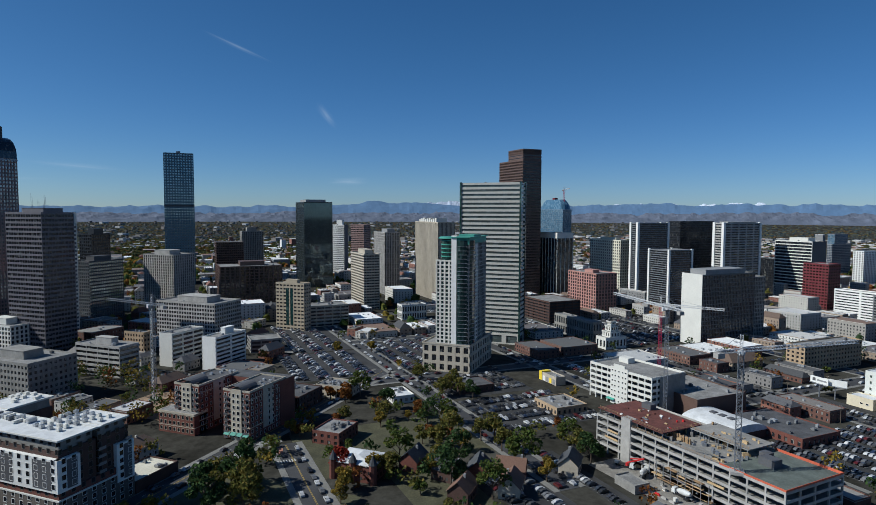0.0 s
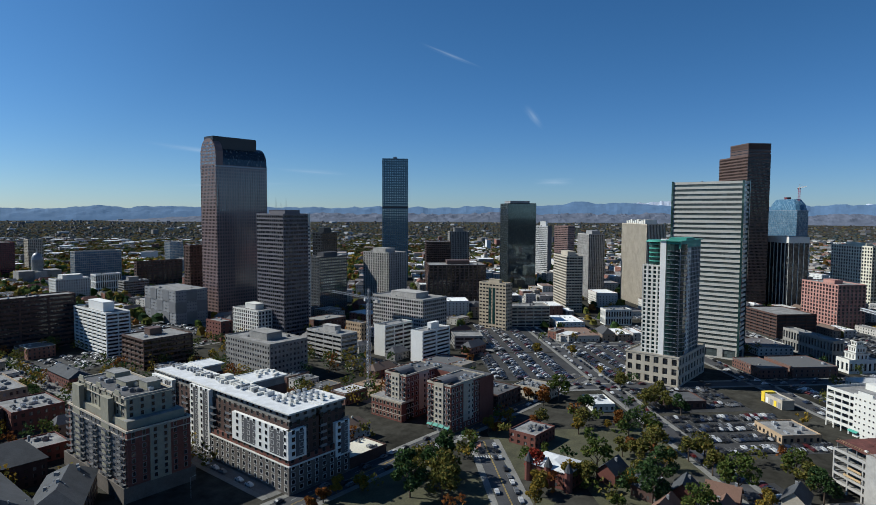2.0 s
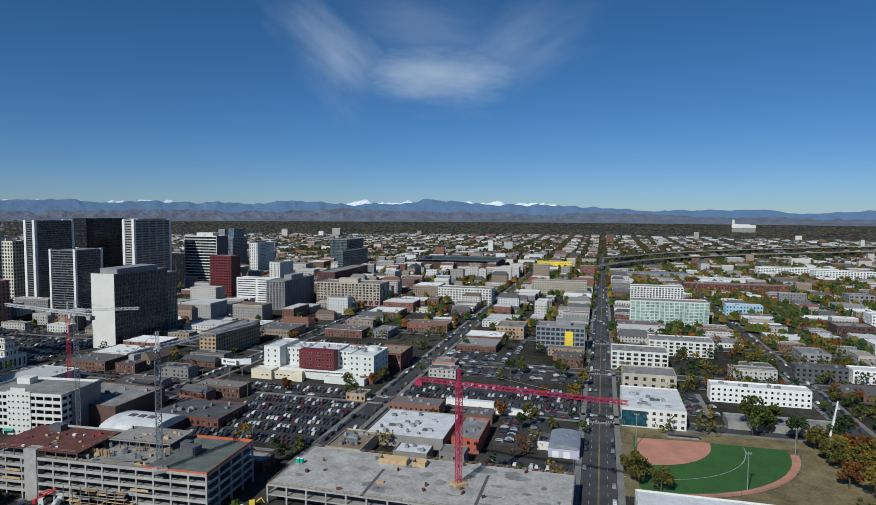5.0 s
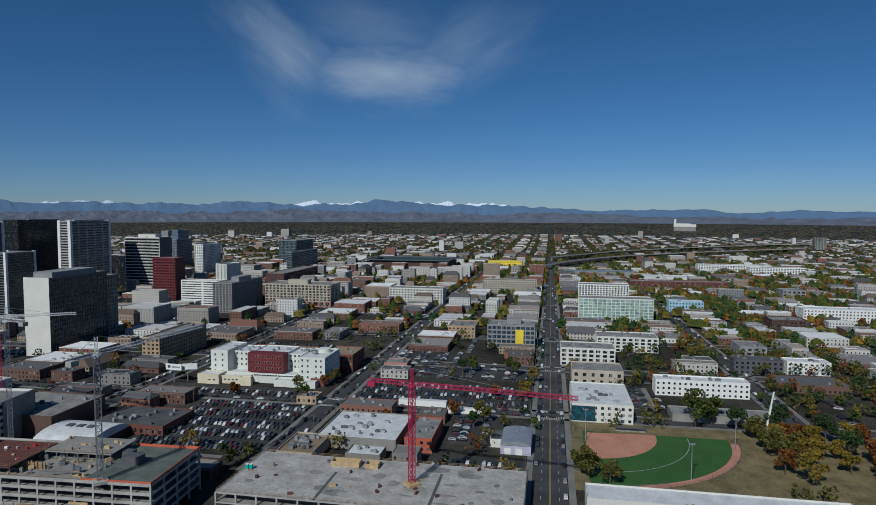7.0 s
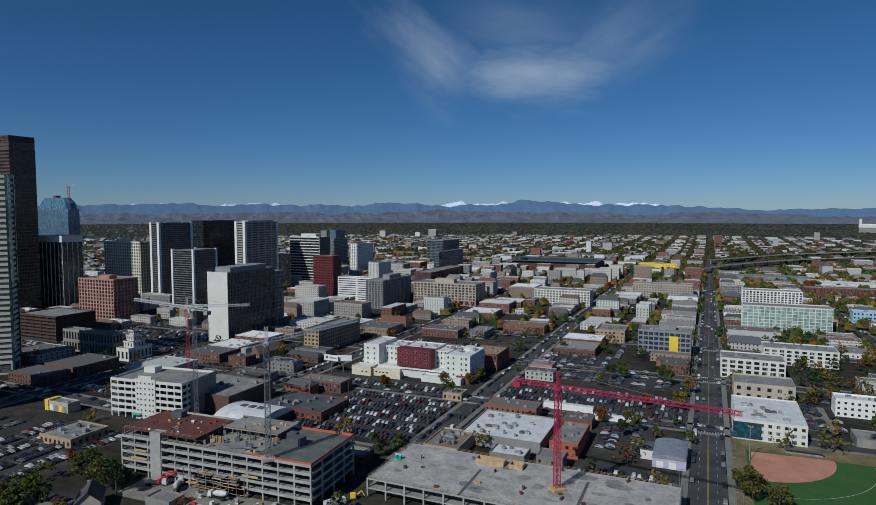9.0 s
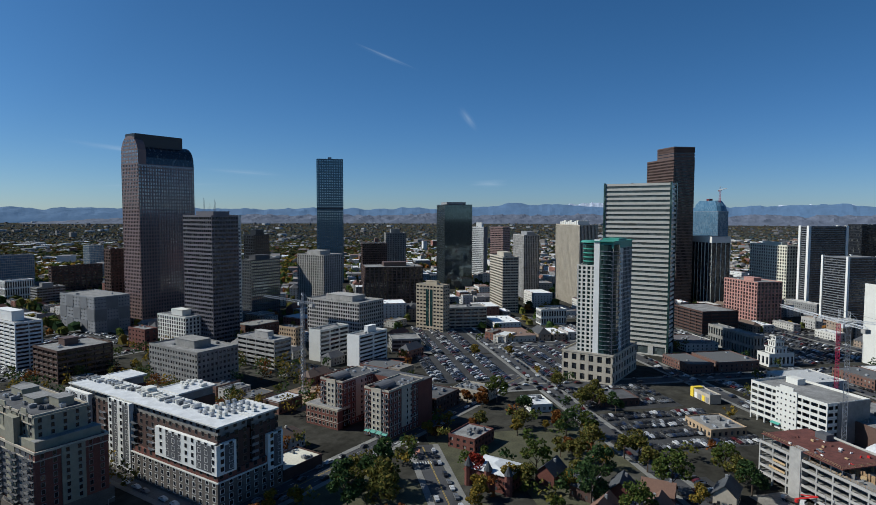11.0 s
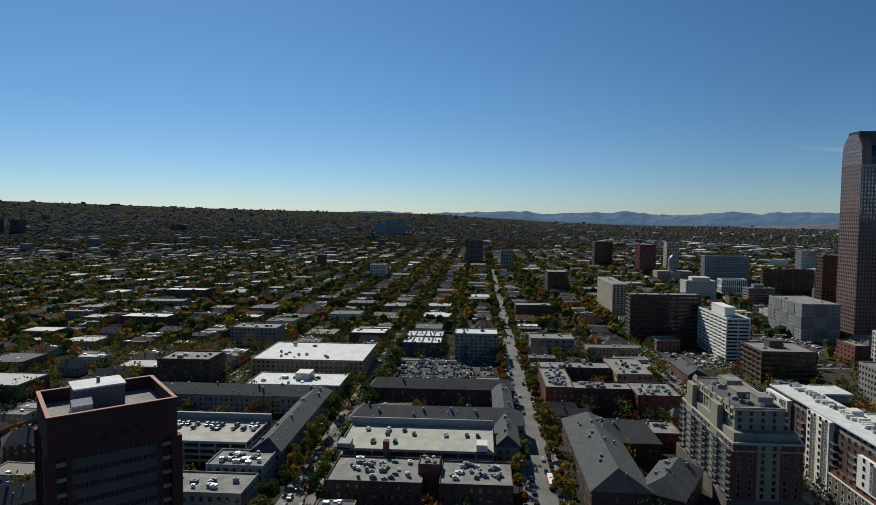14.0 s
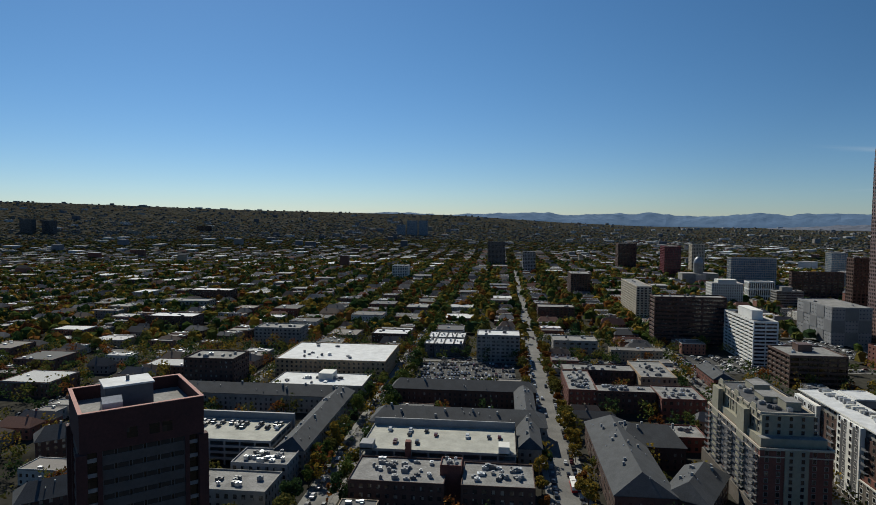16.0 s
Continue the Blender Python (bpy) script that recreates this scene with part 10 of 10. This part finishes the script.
# trees past counting, one mesh for each tone
spots = {"green": [], "dark": [], "olive": [], "yellow": [], "orange": []}
MIX_S = ("green", "dark", "olive", "olive", "dark", "green", "dark", "olive", "yellow", "dark", "yellow", "orange", "yellow", "olive", "orange")
MIX_N = ("green", "olive", "yellow", "dark", "dark", "olive", "orange", "green")
soft = {}
for x, y, r in TAKEN_SOFT:
    soft.setdefault((int(x // 20), int(y // 20)), []).append((x, y, r))


def clear(x, y):
    if near_road(x, y, 0.5) or not free(x, y, 0.5):
        return False
    for i in (-1, 0, 1):
        for j in (-1, 0, 1):
            for px, py, r in soft.get((int(x // 20) + i, int(y // 20) + j), ()):
                if abs(px - x) < r and abs(py - y) < r:
                    return False
    return True


for k in range(80000):
    r = math.sqrt(rng.uniform(215 ** 2, 1650 ** 2))
    yaw = rng.uniform(16, 230)
    x, y = -math.sin(radians(yaw)) * r, math.cos(radians(yaw)) * r
    town = x < -330 and -800 < y < 260                  # downtown has few trees
    south = y < -215 and not town
    if rng.random() > ((0.22 if r < 480 else 0.34 if r < 800 else 0.5) if south else 0.08 if town else 0.6 if x + y > 70 and r > 430 else 0.17 if r < 900 else 0.3):
        continue
    if clear(x, y):
        spots[rng.choice(MIX_S if south else MIX_N)].append((x, y, rng.uniform(0.8, 1.4) if south else rng.uniform(0.65, 1.15)))


# rows of trees that roof over the southern side streets
for x in xs[4:24]:
    wide = abs(x + 36.1) < 1.0
    if wide:
        x = -38.5
    for side in (-1, 1):
        y = -235.0 if -160 < x < 180 else -300.0
        while y > -1650:
            px, py = x + side * (9.0 if wide else rng.uniform(4.2, 6.5)), y
            if math.hypot(px, py) > 250 and in_view(px, py) and rng.random() < (0.5 if wide else 0.66 if y < -560 else 0.45) and (x > -300 or y < -900) and free(px, py, -2.0) and not (abs(x + 38.5) < 60 and y > -760 and wide):
                spots[rng.choice(("olive", "yellow", "orange", "dark", "olive", "green") if x < 0 else MIX_S)].append((px, py, rng.uniform(0.8, 1.2)))
            y -= rng.uniform(7.5, 12.0)
for y0 in ys[2:10]:
    x = -130.0
    while x < 1100:
        if in_view(x, y0) and rng.random() < 0.7:
            spots[rng.choice(MIX_S)].append((x, y0 + rng.choice((-1, 1)) * rng.uniform(4.2, 6.5), rng.uniform(0.8, 1.2)))
        x += rng.uniform(6, 11)


def sprinkle(r0, r1, per, keep):
    count = int(math.pi * (r1 * r1 - r0 * r0) / per)
    for k in range(count):
        r = math.sqrt(rng.uniform(r0 * r0, r1 * r1))
        a = rng.uniform(0, 2 * math.pi)
        x, y = r * math.cos(a), r * math.sin(a)
        if not in_view(x, y, 40):
            continue
        south = max(0.0, min(1.0, (-y + 0.25 * x) / r * 1.4))
        patch = noise.noise(Vector((x / 420, y / 420, 3.0)))
        if rng.random() < keep * (0.45 + 0.55 * south + 0.4 * patch):
            spots[rng.choice(MIX_S)].append((x, y, rng.uniform(0.8, 1.25)))


sprinkle(1650, 3000, 230, 1.0)
sprinkle(3000, 4840, 460, 1.0)


def far_leaves(name, label, mat, picked):
    """One mesh of leaf clumps for trees past counting."""
    cs, ss = [], []
    for x, y, s in picked:
        r = math.hypot(x, y)
        n, leaf = (80, 0.9) if r < 620 else (14, 1.2) if r < 1000 else (7, 1.5)
        cs.append(crown_points(n, 4.8 * s, 2.0, 10.5 * s) + np.array([x, y, 0.0]))
        ss.append(npr.uniform(0.6, 1.2, n) * leaf)
    tagged(new(name, leaf_mesh(name, np.concatenate(cs), np.concatenate(ss), mat)), label, "trees", kind="stuff")


def far_crowns(name, label, mat, picked):
    """Rounded crowns of two uneven tiers, for trees on the plain."""
    m = Mesh()
    for x, y, s in picked:
        far = max(0.0, min(1.0, (math.hypot(x, y) - 1400) / 1500))
        z, h, w = rise(x, y) - 1.0, (10.5 - 5.2 * far - 3.2 * max(0.0, min(1.0, (math.hypot(x, y) - 3300) / 1500))) * s * rng.uniform(0.75, 1.15), (4.6 + 3.4 * far) * s * rng.uniform(0.8, 1.35)
        n, a0 = len(m.v), rng.uniform(0, 6.3)
        m.v.append((x + rng.uniform(-1, 1), y + rng.uniform(-1, 1), z + h))
        for rad, up in ((0.72 - 0.12 * far, 0.78), (1.0, 0.3 - 0.3 * far)):
            for k in range(5):
                a = a0 + k * 1.2566 + (0.6 if up < 0.5 else 0)
                q = w * rad * rng.uniform(0.75, 1.2)
                m.v.append((x + q * math.cos(a), y + q * math.sin(a), z + h * up * rng.uniform(0.85, 1.15)))
        for k in range(5):
            j = (k + 1) % 5
            m.f.append((n, n + 1 + k, n + 1 + j))
            m.f.append((n + 1 + k, n + 6 + k, n + 6 + j, n + 1 + j))
    solid(name, m, mat, label, "trees", "stuff")


def far_roofs():
    """Low roofs and scattered blocks of the far southern suburbs, too far off to pick apart."""
    far_rng = random.Random(71)
    pale, dull, blocks = Mesh(), Mesh(), Mesh()
    for _ in range(9000):
        r, a = 2150 + 3400 * far_rng.random() ** 1.3, far_rng.uniform(0, 2 * math.pi)
        x, y = r * math.cos(a), r * math.sin(a)
        if y > 0 or not in_view(x, y):
            continue
        z, roll = rise(x, y), far_rng.random()
        m, h, w, d = dull, far_rng.uniform(6, 9), far_rng.uniform(7, 14), far_rng.uniform(7, 14)
        if roll < 0.1:
            m, h, w, d = pale, far_rng.uniform(7, 11), far_rng.uniform(18, 46), far_rng.uniform(14, 34)
        elif roll < 0.13:
            m, h, w, d = blocks, far_rng.uniform(14, 30) * (1.25 - r / 6500), far_rng.uniform(16, 36), far_rng.uniform(14, 24)
        m.box(x - w / 2, y - d / 2, z - 2, x + w / 2, y + d / 2, z + h)
    solid("far_white_roofs", pale, palette("far_pale_roofs", [(0.4, 0.4, 0.4), (0.3, 0.3, 0.3), (0.2, 0.19, 0.18)], 0.9, "Random Per Island"), "scattered pale flat roofs on the far plain", "roofs", "stuff")
    solid("far_house_roofs", dull, palette("far_dull_roofs", [(0.09, 0.09, 0.095), (0.13, 0.12, 0.115), (0.07, 0.065, 0.065), (0.18, 0.17, 0.16)], 0.9, "Random Per Island"), "countless small grey roofs on the far plain", "roofs", "stuff")
    solid("far_blocks", blocks, palette("far_block_walls", [(0.16, 0.16, 0.17), (0.1, 0.1, 0.11), (0.22, 0.2, 0.18)], 0.85, "Random Per Island"), "scattered grey mid-rise blocks on the far plain", "buildings", "stuff")


far_roofs()
for kind, mat in (("green", L_GREEN), ("dark", L_DARK), ("olive", L_OLIVE), ("yellow", L_YELLOW), ("orange", L_ORANGE)):
    word = {"dark": "dark green", "olive": "olive and fading"}.get(kind, kind)
    far_leaves(kind + "_trees", "countless %s trees between the houses of the town" % word, mat, [p for p in spots[kind] if math.hypot(p[0], p[1]) < 1650])
    far_crowns(kind + "_tree_crowns", "dense inner crowns of countless %s trees" % word, mat, [p for p in spots[kind] if 620 <= math.hypot(p[0], p[1]) < 1650])
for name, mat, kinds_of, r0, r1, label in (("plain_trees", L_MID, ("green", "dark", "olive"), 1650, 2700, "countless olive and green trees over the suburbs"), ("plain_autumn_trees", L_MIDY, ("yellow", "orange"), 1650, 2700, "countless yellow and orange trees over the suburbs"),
                                           ("far_trees", L_FAR, ("green", "dark", "olive"), 2700, 6000, "countless green trees on the far plain, tinted blue-grey for haze"), ("far_autumn_trees", L_FARY, ("yellow", "orange"), 2700, 6000, "countless brown and yellow trees on the far plain")):
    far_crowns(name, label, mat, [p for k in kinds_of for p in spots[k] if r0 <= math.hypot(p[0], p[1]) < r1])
